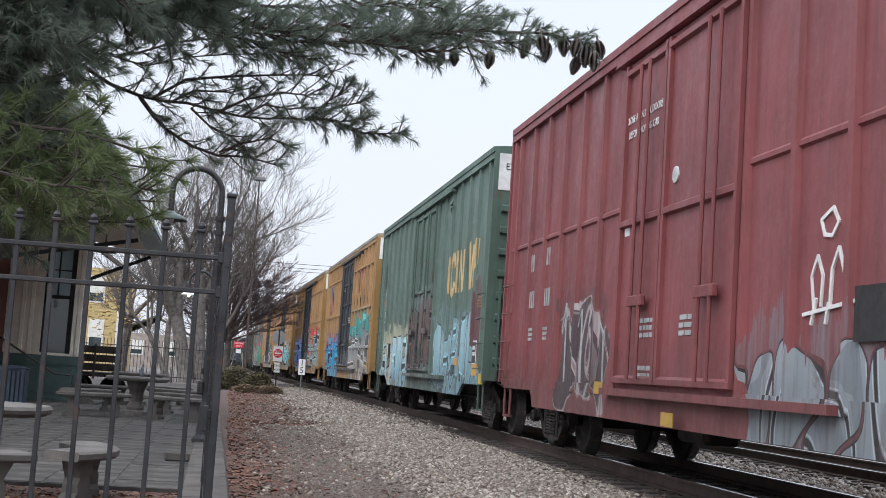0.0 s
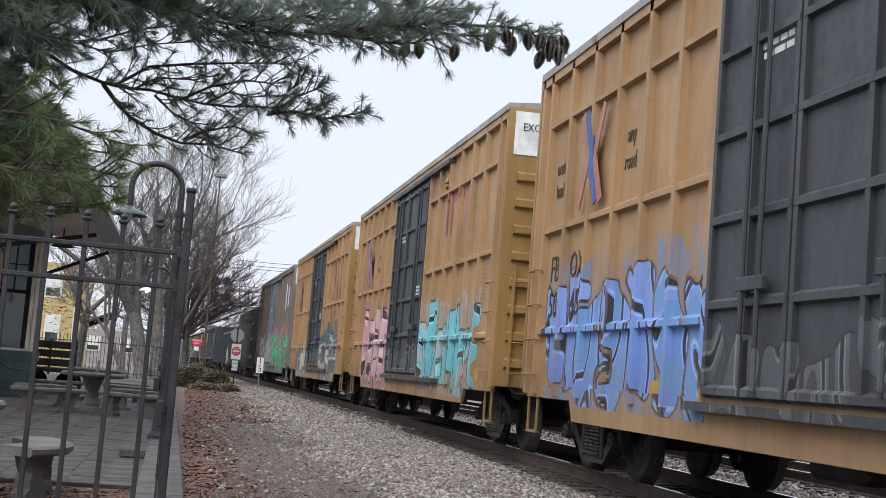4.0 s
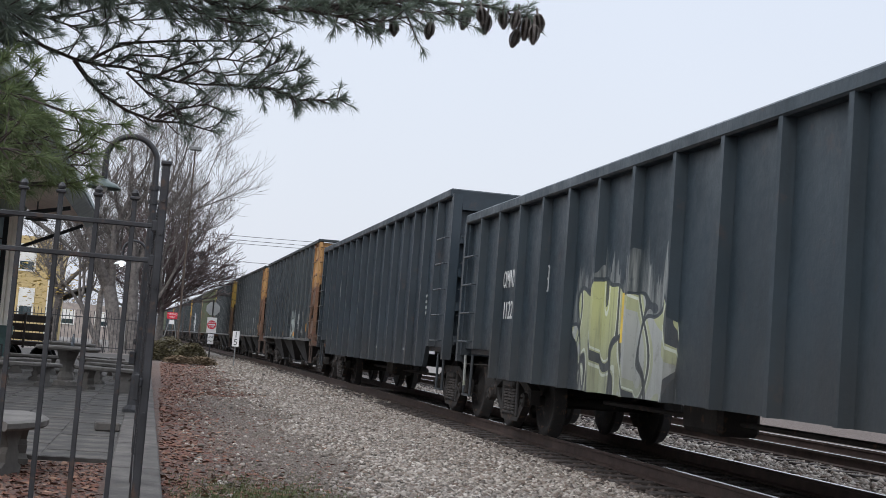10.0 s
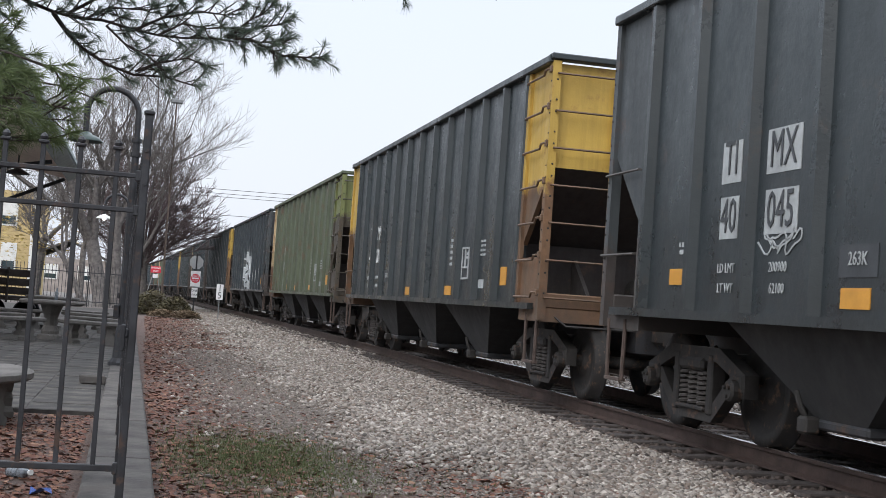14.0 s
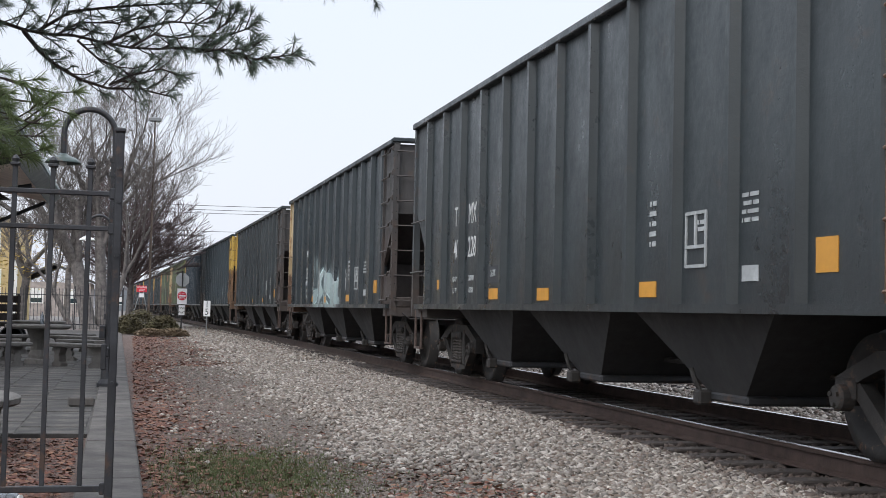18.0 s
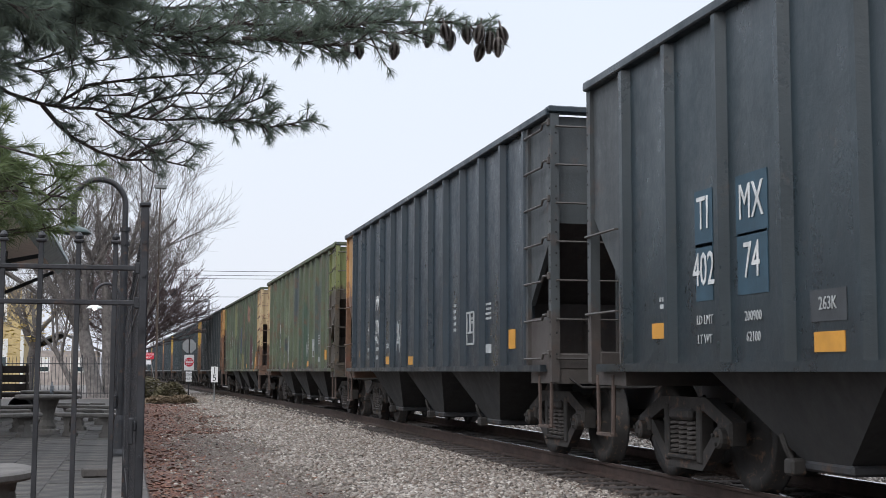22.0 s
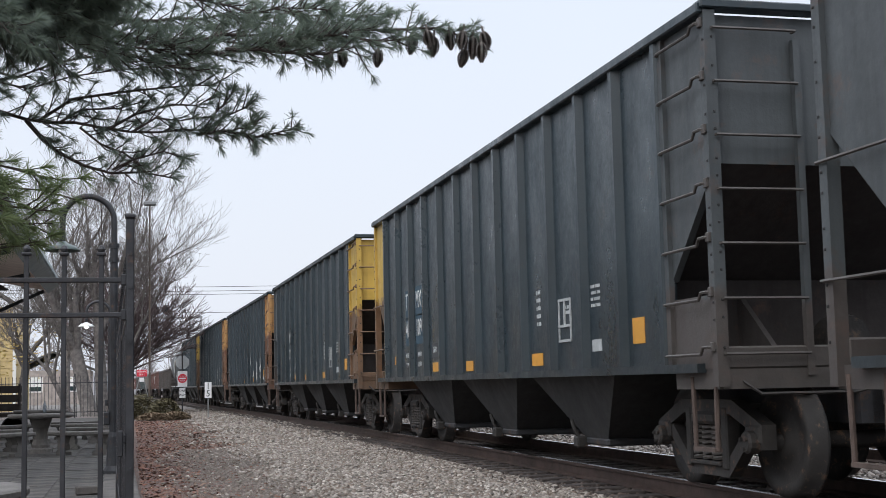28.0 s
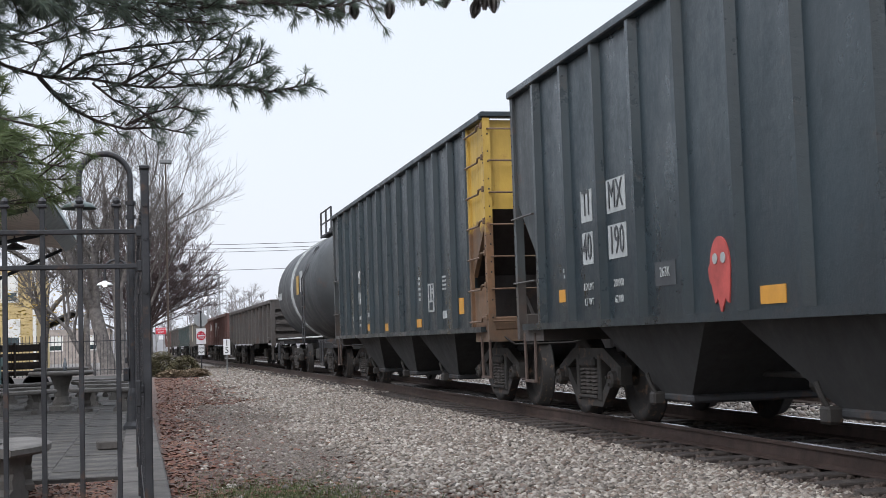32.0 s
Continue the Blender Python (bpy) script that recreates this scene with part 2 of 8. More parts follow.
def glow(name, col, power):
    mat, nt, b = material(name, 0.4)
    b.inputs["Base Color"].default_value = (*col, 1)
    b.inputs["Emission Color"].default_value = (*col, 1)
    b.inputs["Emission Strength"].default_value = power
    return mat


def freight_paint(name, base, rust=(0.11, 0.05, 0.03), wear=0.35, streak=0.5, grime=(0.05, 0.045, 0.04), grime_top=1.6, pieces=(), rough=0.55, patches=(), low=None):
    """Weathered paint on a car, in the car's own space: fading, rust spots, upright streaks, splashed dirt low down,
    and sprayed pieces, each (y0, y1, z0, z1, fills, edge colour, seed).
    low: the height below which the paint has given way to rust, and that rust."""
    mat, nt, b = material(name, rough)
    vec = coords(nt)
    sep = nt.nodes.new("ShaderNodeSeparateXYZ")
    nt.links.new(vec, sep.inputs[0])
    y, z = sep.outputs["Y"], sep.outputs["Z"]
    big, fine = noise_of(nt, vec, 0.7, 5), noise_of(nt, vec, 9, 5, 0.7)
    lines = noise_of(nt, scaled(nt, vec, 5.0, 5.0, 0.35), 1.6, 5, 0.65)
    c = mixed(nt, ramp(nt, big, 0.35, 0.65), tuple(x * 0.82 for x in base), tuple(min(1, x * 1.14) for x in base))
    c = mixed(nt, ramp(nt, lines, 0.48, 0.75, 0.0, streak), c, tuple(x * 0.42 for x in base))
    for (y0, y1, z0, z1, col) in patches:
        py = maths(nt, "ADD", y, ramp(nt, lines, 0.3, 0.7, -0.28, 0.28))
        pz = maths(nt, "ADD", z, ramp(nt, noise_of(nt, scaled(nt, vec, 1, 3.0, 0.4), 1.7, 4, 0.7), 0.3, 0.7, -0.4, 0.4))
        inside = maths(nt, "MULTIPLY", maths(nt, "MULTIPLY", maths(nt, "GREATER_THAN", py, y0), maths(nt, "LESS_THAN", py, y1)),
                       maths(nt, "MULTIPLY", maths(nt, "GREATER_THAN", pz, z0), maths(nt, "LESS_THAN", pz, z1)))
        c = mixed(nt, maths(nt, "MULTIPLY", inside, ramp(nt, fine, 0.2, 0.5, 0.75, 1.0)), c, col)
    for (y0, y1, z0, z1, fills, edge, seed) in pieces:
        mp = nt.nodes.new("ShaderNodeMapping")
        mp.inputs["Location"].default_value = (0, seed * 3.7, seed * 1.3)
        mp.inputs["Scale"].default_value = (0.05, 1, 1)
        nt.links.new(vec, mp.inputs["Vector"])
        sv = mp.outputs[0]
        drip = noise_of(nt, scaled(nt, sv, 1, 3.0, 0.2), 1.1, 4, 0.7)
        wob, wob2 = noise_of(nt, sv, 0.8, 1), noise_of(nt, sv, 1.1, 1)
        curl = noise_of(nt, scaled(nt, sv, 1, 1.0, 0.55), 1.25, 0)
        low_ = maths(nt, "ADD", z, ramp(nt, drip, 0.3, 0.7, -0.38, 0.38))
        yy = maths(nt, "ADD", y, ramp(nt, wob2, 0.3, 0.7, 0.22, -0.22))
        inside = maths(nt, "MULTIPLY", maths(nt, "MULTIPLY", maths(nt, "GREATER_THAN", yy, y0), maths(nt, "LESS_THAN", yy, y1)),
                       maths(nt, "MULTIPLY", maths(nt, "GREATER_THAN", z, z0), maths(nt, "LESS_THAN", low_, z1)))
        n_let = max(1, round((y1 - y0) / 0.74))
        u = maths(nt, "MULTIPLY", maths(nt, "SUBTRACT", maths(nt, "ADD", y, ramp(nt, wob, 0.3, 0.7, -0.35, 0.35)), y0), n_let / (y1 - y0))
        cell = maths(nt, "FLOOR", u)
        fu = maths(nt, "ABSOLUTE", maths(nt, "SUBTRACT", maths(nt, "SUBTRACT", u, cell), 0.5))
        wn_ = nt.nodes.new("ShaderNodeTexWhiteNoise")
        wn_.noise_dimensions = "1D"
        nt.links.new(maths(nt, "ADD", cell, seed * 7.31), wn_.inputs["W"])
        r_ = wn_.outputs["Value"]
        zz = maths(nt, "ADD", maths(nt, "ADD", z, ramp(nt, wob2, 0.3, 0.7, -0.22, 0.22)), ramp(nt, r_, 0, 1, -0.15, 0.15))
        w_ = maths(nt, "ABSOLUTE", maths(nt, "MULTIPLY", maths(nt, "SUBTRACT", zz, (z0 + z1) / 2 - 0.08), 1 / (0.86 * (z1 - z0))))
        d_ = maths(nt, "ADD", maths(nt, "POWER", maths(nt, "MULTIPLY", fu, 2.0), 3.0), maths(nt, "POWER", maths(nt, "MULTIPLY", w_, 2.0), 4.0))
        body = maths(nt, "LESS_THAN", d_, 0.9)
        waves = maths(nt, "ABSOLUTE", maths(nt, "SUBTRACT", maths(nt, "FRACT", maths(nt, "MULTIPLY", maths(nt, "ADD", curl, ramp(nt, r_, 0, 1, 0, 0.3)), 4.8)), 0.5))
        fill = mixed(nt, ramp(nt, maths(nt, "ADD", z, maths(nt, "MULTIPLY", curl, 1.6)), z0 + 0.5, z1 + 0.9), fills[0], fills[1 % len(fills)])
        fill = mixed(nt, maths(nt, "MULTIPLY", maths(nt, "GREATER_THAN", r_, 0.62), maths(nt, "GREATER_THAN", waves, 0.3)), fill, fills[-1])
        drawn = mixed(nt, body, tuple(x * 0.8 for x in fills[-1]), fill)
        drawn = mixed(nt, maths(nt, "MULTIPLY", body, maths(nt, "LESS_THAN", waves, 0.075)), drawn, edge)
        drawn = mixed(nt, maths(nt, "MULTIPLY", body, maths(nt, "MULTIPLY", maths(nt, "GREATER_THAN", waves, 0.10), maths(nt, "LESS_THAN", waves, 0.14))), drawn, tuple(min(0.8, x * 1.5 + 0.12) for x in fills[0]))
        drawn = mixed(nt, maths(nt, "LESS_THAN", maths(nt, "ABSOLUTE", maths(nt, "SUBTRACT", d_, 0.92)), 0.14), drawn, edge)
        drawn = mixed(nt, ramp(nt, lines, 0.5, 0.75, 0.0, 0.5), drawn, tuple(x * 0.55 for x in fills[0]))
        worn = maths(nt, "MULTIPLY", inside, ramp(nt, fine, 0.26, 0.40, 0.45, 1.0))
        worn = maths(nt, "MULTIPLY", worn, maths(nt, "MAXIMUM", maths(nt, "MULTIPLY", body, ramp(nt, lines, 0.55, 0.72, 1.0, 0.55)), ramp(nt, lines, 0.36, 0.56, 0.9, 0.1)))
        c = mixed(nt, worn, c, drawn)
    if low:
        line_ = maths(nt, "ADD", z, ramp(nt, noise_of(nt, vec, 2.2, 5, 0.7), 0.3, 0.7, -0.22, 0.22))
        c = mixed(nt, ramp(nt, line_, low[0] + 0.06, low[0] - 0.06, 0.0, 0.92), c, mixed(nt, ramp(nt, noise_of(nt, scaled(nt, vec, 1, 1, 0.5), 1.6, 5, 0.7), 0.42, 0.62, 0.0, 0.75), mixed(nt, ramp(nt, fine, 0.3, 0.7), tuple(x * 0.7 for x in low[1]), tuple(x * 1.25 for x in low[1])), (0.055, 0.042, 0.038)))
    spots = maths(nt, "MULTIPLY", ramp(nt, noise_of(nt, vec, 2.4, 7, 0.75), 0.60 - 0.12 * wear, 0.72 - 0.1 * wear), min(1.0, 0.5 + wear))
    c = mixed(nt, spots, c, rust)
    dirt = maths(nt, "MULTIPLY", ramp(nt, z, 0.9, grime_top, 0.45, 0.03), ramp(nt, lines, 0.3, 0.7, 0.5, 1.0))
    c = mixed(nt, dirt, c, grime)
    nt.links.new(c, b.inputs["Base Color"])
    sheen = maths(nt, "ADD", maths(nt, "MULTIPLY", fine, 0.35), maths(nt, "MULTIPLY", noise_of(nt, scaled(nt, vec, 1.2, 1.2, 0.5), 1.3, 4, 0.65), 0.65))
    nt.links.new(ramp(nt, sheen, 0.36, 0.64, rough - 0.12, rough + 0.24), b.inputs["Roughness"])
    bump(nt, b, maths(nt, "ADD", fine, maths(nt, "MULTIPLY", big, 2.0)), 0.22, 0.02)
    return mat


# near-black truck and wheel steel: shade under the cars is put into the colour
m_steel = plain("dusty_truck_steel", (0.031, 0.028, 0.026), 0.75, 0.0, 0.3, 4, 0.3, (0.10, 0.06, 0.04))
m_wheel = plain("wheel_steel", (0.022, 0.020, 0.019), 0.75, 0.0, 0.25, 5, 0.2, (0.12, 0.07, 0.045))
m_spring = plain("dusty_coil_spring", (0.075, 0.066, 0.06), 0.7, 0, 0.2, 6, 0.2)
m_black = plain("black_paint", (0.04, 0.041, 0.045), 0.55, 0, 0.25, 3, 0.2, (0.08, 0.05, 0.035))
m_white = plain("white_stencil", (0.72, 0.73, 0.72), 0.6, 0, 0.15, 5, 0.1)
m_blue_st = plain("blue_stencil_patch", (0.026, 0.065, 0.095), 0.6, 0, 0.15, 5, 0.1)
m_plate = plain("orange_reflective_tape", (0.60, 0.29, 0.045), 0.4, 0, 0.1, 5, 0.05)
m_yplate = plain("yellow_decal", (0.62, 0.44, 0.06), 0.5, 0, 0.1, 5, 0.05)
m_hose = plain("rubber_hose", (0.02, 0.02, 0.02), 0.8, 0, 0.1, 8, 0.1)
m_bar = plain("stencil_white_bar", (0.62, 0.63, 0.62), 0.6, 0, 0.2, 6, 0.1)

# ---- ground, track, patio ----
m_ground, nt, b = material("leafy_dirt_ground", 0.95)
vec = coords(nt)
sep = nt.nodes.new("ShaderNodeSeparateXYZ")
nt.links.new(vec, sep.inputs[0])
gx, gy = sep.outputs["X"], sep.outputs["Y"]
n_big, n_mid, n_fine = noise_of(nt, vec, 0.8, 5), noise_of(nt, vec, 5, 5), noise_of(nt, vec, 45, 4, 0.7)
soil = mixed(nt, ramp(nt, n_mid, 0.35, 0.65), (0.042, 0.026, 0.021), (0.10, 0.057, 0.044))
soil = mixed(nt, ramp(nt, n_fine, 0.4, 0.7, 0, 0.6), soil, (0.20, 0.155, 0.13))
wob = ramp(nt, n_big, 0.3, 0.7, -0.8, 0.8)
stone = mixed(nt, ramp(nt, n_fine, 0.35, 0.65), (0.034, 0.029, 0.025), (0.12, 0.105, 0.09))
edge = maths(nt, "ADD", maths(nt, "SUBTRACT", maths(nt, "SUBTRACT", gx, 1.35), ramp(nt, gy, 8.0, 12.0, 0.7, 0.0)), maths(nt, "MULTIPLY", wob, 0.6))
path = mixed(nt, ramp(nt, n_fine, 0.35, 0.65), (0.065, 0.052, 0.044), (0.20, 0.168, 0.145))
soil = mixed(nt, ramp(nt, edge, -0.5, 0.25, 0, 0.85), soil, path)
tuftx = maths(nt, "POWER", maths(nt, "DIVIDE", maths(nt, "SUBTRACT", gx, 0.95), 0.85), 2.0)
tufty = maths(nt, "POWER", maths(nt, "DIVIDE", maths(nt, "SUBTRACT", gy, 9.3), 1.9), 2.0)
soil = mixed(nt, maths(nt, "MULTIPLY", ramp(nt, maths(nt, "ADD", tuftx, tufty), 1.0, 0.2, 0, 0.8), ramp(nt, n_mid, 0.35, 0.6)), soil, (0.085, 0.10, 0.04))
rim = ramp(nt, gx, 3.9, 4.8)
stone = mixed(nt, rim, stone, mixed(nt, ramp(nt, n_fine, 0.35, 0.65), (0.05, 0.038, 0.033), (0.13, 0.10, 0.085)))
c = mixed(nt, ramp(nt, edge, 0.3, 1.0), soil, stone)
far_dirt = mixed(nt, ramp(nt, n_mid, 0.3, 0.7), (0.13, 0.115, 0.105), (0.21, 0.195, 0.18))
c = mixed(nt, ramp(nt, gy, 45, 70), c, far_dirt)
nt.links.new(c, b.inputs["Base Color"])
bump(nt, b, maths(nt, "ADD", n_fine, n_mid), 0.6, 0.03)
g = Shape()
g.add([(-900, -900, 0), (900, -900, 0), (900, 1500, 0), (-900, 1500, 0)], [(0, 1, 2, 3)])
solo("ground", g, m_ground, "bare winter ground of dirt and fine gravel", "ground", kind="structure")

m_rail = plain("rusty_rail_side", (0.07, 0.046, 0.038), 0.7, 0.3, 0.25, 5, 0.3)
m_railtop = plain("polished_rail_head", (0.62, 0.62, 0.64), 0.22, 1.0, 0.06, 4, 0.05)
m_tie = plain("creosoted_tie", (0.045, 0.036, 0.032), 0.9, 0, 0.3, 5, 0.5, (0.11, 0.09, 0.08))


BEND_A, BEND_B, BEND_R = 20.0, 60.0, 1900.0


def track_point(s, x, z):
    """A place beside the track's line and the track's turn there: straight, a slow bend to the left, straight again."""
    a = max(0.0, min(s, BEND_B) - BEND_A) / BEND_R
    cx, cy = 6.05 - BEND_R * (1 - math.cos(a)), BEND_A + BEND_R * math.sin(a)
    if s <= BEND_A:
        cy = s
    elif s > BEND_B:
        cx, cy = cx - (s - BEND_B) * math.sin(a), cy + (s - BEND_B) * math.cos(a)
    return Vector((cx + (x - 6.05) * math.cos(a), cy + (x - 6.05) * math.sin(a), z)), a


def track_strip(prof, y0, y1, step, xc):
    """A section of (x, z) drawn along the track."""
    s = Shape()
    n, k, at = len(prof), 0, y0
    rows = []
    while True:
        rows.append([track_point(at, xc + px, pz)[0] for px, pz in prof])
        if at >= y1:
            break
        at = min(at + step, y1)
    pts = [p for r in rows for p in r]
    faces = [(a * n + j, a * n + (j + 1) % n, a * n + n + (j + 1) % n, a * n + n + j) for a in range(len(rows) - 1) for j in range(n)]
    return s.add(pts, faces)


RAIL_PROF = [(-0.07, 0.035), (-0.07, 0.05), (-0.012, 0.07), (-0.012, 0.165), (-0.036, 0.172), (-0.036, 0.203), (0.036, 0.203), (0.036, 0.172), (0.012, 0.165), (0.012, 0.07), (0.07, 0.05), (0.07, 0.035)]
for xc, nm in ((6.05, "main_track"), (10.35, "second_track")):
    tr = thing(nm, "railroad track of steel rails on wooden ties", "railroad track", kind="structure")
    for dx in (-0.7535, 0.7535):
        part("rail", track_strip(RAIL_PROF, -480, 640, 8, xc + dx), m_rail, tr)
        part("rail_head", track_strip([(-0.030, 0.2035), (-0.030, 0.2055), (0.030, 0.2055), (0.030, 0.2035)], -480, 640, 8, xc + dx), m_railtop, tr)
    ties = Shape()
    tie_me = Shape().block(-1.3, 1.3, -0.115, 0.115, -0.13, 0.036, 0.012).mesh("tie", m_tie)
    for k in range(600):
        y = -20 + 0.53 * k
        p, a = track_point(y, xc, 0)
        if 5 < y < 80 and xc < 7:
            t = part("tie", tie_me, m_tie, tr)
            t.matrix_local = pose(p.x, p.y, 0, 0, 0, math.degrees(a))
        else:
            ties.box(-1.3, 1.3, -0.115, 0.115, -0.1, 0.036, pose(p.x, p.y, 0, 0, 0, math.degrees(a)))
    tagged(part("tie_row", ties, m_tie, tr), kind="stuff")

m_stone = islands("ballast_stone", [(0.046, 0.039, 0.034), (0.228, 0.199, 0.171), (0.388, 0.348, 0.302), (0.125, 0.085, 0.066), (0.228, 0.182, 0.148), (0.570, 0.524, 0.467), (0.091, 0.074, 0.063), (0.319, 0.285, 0.251)], 0.9)


def scatter(name, count, base_v, base_f, spots, mat, label, category, flat=0.7, seed=1):
    """Many joined small pieces; spots gives x, y, z and size for each."""
    rs = np.random.RandomState(seed)
    bv, nb = np.array(base_v, float), len(base_v)
    pos, size = spots
    cnt = len(pos)
    ang = rs.rand(cnt, 3) * 6.283
    ca, sa = np.cos(ang[:, 0]), np.sin(ang[:, 0])
    ct, st = np.cos((ang[:, 1] - 3.14) * 0.25), np.sin((ang[:, 1] - 3.14) * 0.25)
    v = np.repeat(bv[None], cnt, 0) * (0.75 + 0.5 * rs.rand(cnt, nb, 1)) * size[:, None, None] * np.stack([0.8 + 0.6 * rs.rand(cnt), 0.8 + 0.5 * rs.rand(cnt), flat * (0.7 + 0.6 * rs.rand(cnt))], 1)[:, None]
    x, y, z = v[..., 0], v[..., 1], v[..., 2]
    y, z = y * ct[:, None] - z * st[:, None], y * st[:, None] + z * ct[:, None]
    x, y = x * ca[:, None] - y * sa[:, None], x * sa[:, None] + y * ca[:, None]
    v = np.stack([x, y, z], -1) + pos[:, None]
    bf = np.array(base_f)
    f = (bf[None] + nb * np.arange(cnt)[:, None, None]).reshape(-1, bf.shape[1])
    me = bpy.data.meshes.new(name)
    me.vertices.add(cnt * nb)
    me.vertices.foreach_set("co", v.reshape(-1))
    me.loops.add(f.size)
    me.loops.foreach_set("vertex_index", f.reshape(-1))
    me.polygons.add(len(f))
    me.polygons.foreach_set("loop_start", np.arange(len(f)) * bf.shape[1])
    me.materials.append(mat)
    me.update(calc_edges=True)
    return tagged(new(name, me), label, category, "", "stuff")


OCTA_V = [(1, 0, 0.1), (-1, 0.1, 0), (0.1, 1, 0), (0, -1, 0.1), (0.1, 0, 1), (0, 0.1, -1)]
OCTA_F = [(0, 2, 4), (2, 1, 4), (1, 3, 4), (3, 0, 4), (2, 0, 5), (1, 2, 5), (3, 1, 5), (0, 3, 5)]


def ground_spots(n, x0, x1, y0, y1, s0, s1, seed, near=1.0, keep=None, zf=None):
    rs = np.random.RandomState(seed)
    x = x0 + (x1 - x0) * rs.rand(n)
    y = y0 + (y1 - y0) * rs.rand(n) ** near
    if keep is not None:
        k = keep(x, y, rs)
        x, y = x[k], y[k]
    size = s0 + (s1 - s0) * rs.rand(len(x)) ** 2
    z = size * 0.25 + (zf(x, y) if zf else 0)
    return np.stack([x, y, z], 1), size


def stony(x, y, rs):
    e = x - 1.95 + 0.35 * np.sin(1.3 * y) * np.cos(0.9 * x + y * 0.4)
    off = (np.abs(x - 5.30) > 0.06) & (np.abs(x - 6.80) > 0.06) & (x < 4.2 + 6)
    bare = np.clip(0.9 * np.exp(-((x - 2.3) / 0.65) ** 2 - ((y - 8.3) / 1.7) ** 2) + 0.95 * np.exp(-((x - 1.0) / 0.8) ** 2 - ((y - 9.2) / 1.6) ** 2) + 0.35 * np.clip(np.sin(2.3 * x + 1.1 * y) * np.sin(1.9 * y - 0.7 * x), 0, 1), 0, 0.97)  # leaves lie there instead
    return (rs.rand(len(x)) < np.clip((e + 0.25) / 0.8, 0.035, 1.0) * (1 - bare)) & off


scatter("ballast", 0, OCTA_V, OCTA_F, ground_spots(150000, 0.4, 4.72, 7.0, 30, 0.010, 0.038, 3, 1.7, stony), m_stone, "grey crushed-stone ballast beside the rails", "ballast", 0.62, 11)
# dark stones by the rails: oil and rust, with the train's shadow painted in
m_stone_d = islands("oily_ballast_stone", [(0.035, 0.028, 0.025), (0.075, 0.058, 0.05), (0.12, 0.09, 0.075), (0.055, 0.04, 0.035)], 0.9)
scatter("ballast", 0, OCTA_V, OCTA_F, ground_spots(34000, 4.0, 7.9, 7.0, 40, 0.016, 0.044, 9, 1.5, lambda x, y, rs: (rs.rand(len(x)) < np.clip((x - 4.3) / 0.6, 0, 1)) & stony(x, y, rs)), m_stone_d, "rust-stained oily ballast around the rails, darkened for the train's shadow", "ballast", 0.75, 16)
scatter("ballast", 0, OCTA_V, OCTA_F, ground_spots(22000, 7.6, 14.5, 7.0, 45, 0.03, 0.06, 4, 1.4, stony), m_stone, "grey crushed-stone ballast between the tracks", "ballast", 0.75, 12)
scatter("ballast", 0, OCTA_V, OCTA_F, ground_spots(22000, 1.0, 5.2, 28, 75, 0.022, 0.06, 5, 1.3, stony), m_stone, "grey crushed stone along the track", "ballast", 0.7, 13)

scatter("ballast", 0, OCTA_V, OCTA_F, ground_spots(5000, 0.6, 8.0, -8, 7.0, 0.02, 0.045, 8, 1.0, stony), m_stone, "grey crushed-stone ballast behind the gate", "ballast", 0.65, 17)
m_grit = islands("path_gravel", [(0.16, 0.135, 0.115), (0.24, 0.21, 0.185), (0.11, 0.085, 0.07), (0.30, 0.275, 0.25), (0.19, 0.14, 0.115)], 0.9)
scatter("path_gravel", 0, OCTA_V, OCTA_F, ground_spots(70000, 0.5, 2.7, 8.0, 40, 0.006, 0.017, 71, 1.5, lambda x, y, rs: rs.rand(len(x)) < np.exp(-((x - 1.6) / 0.7) ** 2) * (1 - 0.9 * np.exp(-((x - 0.95) / 0.8) ** 2 - ((y - 9.4) / 1.5) ** 2))), m_grit, "fine tan gravel trodden into the path", "gravel", 0.6, 72)
m_leaf = islands("fallen_leaf", [(0.075, 0.027, 0.022), (0.14, 0.055, 0.038), (0.21, 0.11, 0.07), (0.095, 0.036, 0.029), (0.22, 0.095, 0.057), (0.29, 0.18, 0.12)], 0.85)
LEAF_V = [(-1, 0, 0.05), (-0.3, 0.55, 0.22), (0.6, 0.35, 0.1), (1, 0, 0.3), (0.5, -0.4, 0.12), (-0.4, -0.5, 0.25)]
LEAF_F = [(0, 5, 1), (1, 5, 4), (1, 4, 2), (2, 4, 3)]


def leafy(x, y, rs):
    e = x - 0.95 - 0.8 * np.clip((12 - y) / 4, 0, 1) + 0.4 * np.sin(1.1 * y + 2) * np.cos(x * 1.7)
    return (rs.rand(len(x)) < np.clip(0.9 - (e + 0.6) / 0.9, np.where(x < 2.3, 0.09, 0.025) + 0.65 * np.exp(-((x - 2.35) / 0.65) ** 2 - ((y - 8.4) / 1.7) ** 2), 1)) & ((x > 0.14) | ((x < -0.32) & (y < 11.9)) | (rs.rand(len(x)) < 0.05))


scatter("fallen_leaves", 0, LEAF_V, LEAF_F, ground_spots(105000, -3.0, 4.2, 6.8, 28, 0.010, 0.031, 6, 1.35, leafy), m_leaf, "brown fallen leaves strewn over the ground", "leaves", 0.8, 14)
scatter("fallen_leaves", 0, LEAF_V, LEAF_F, ground_spots(14000, 0.2, 2.6, 26, 50, 0.014, 0.036, 73, 1.2, lambda x, y, rs: rs.rand(len(x)) < 0.85), m_leaf, "brown fallen leaves further along the path", "leaves", 0.8, 74)
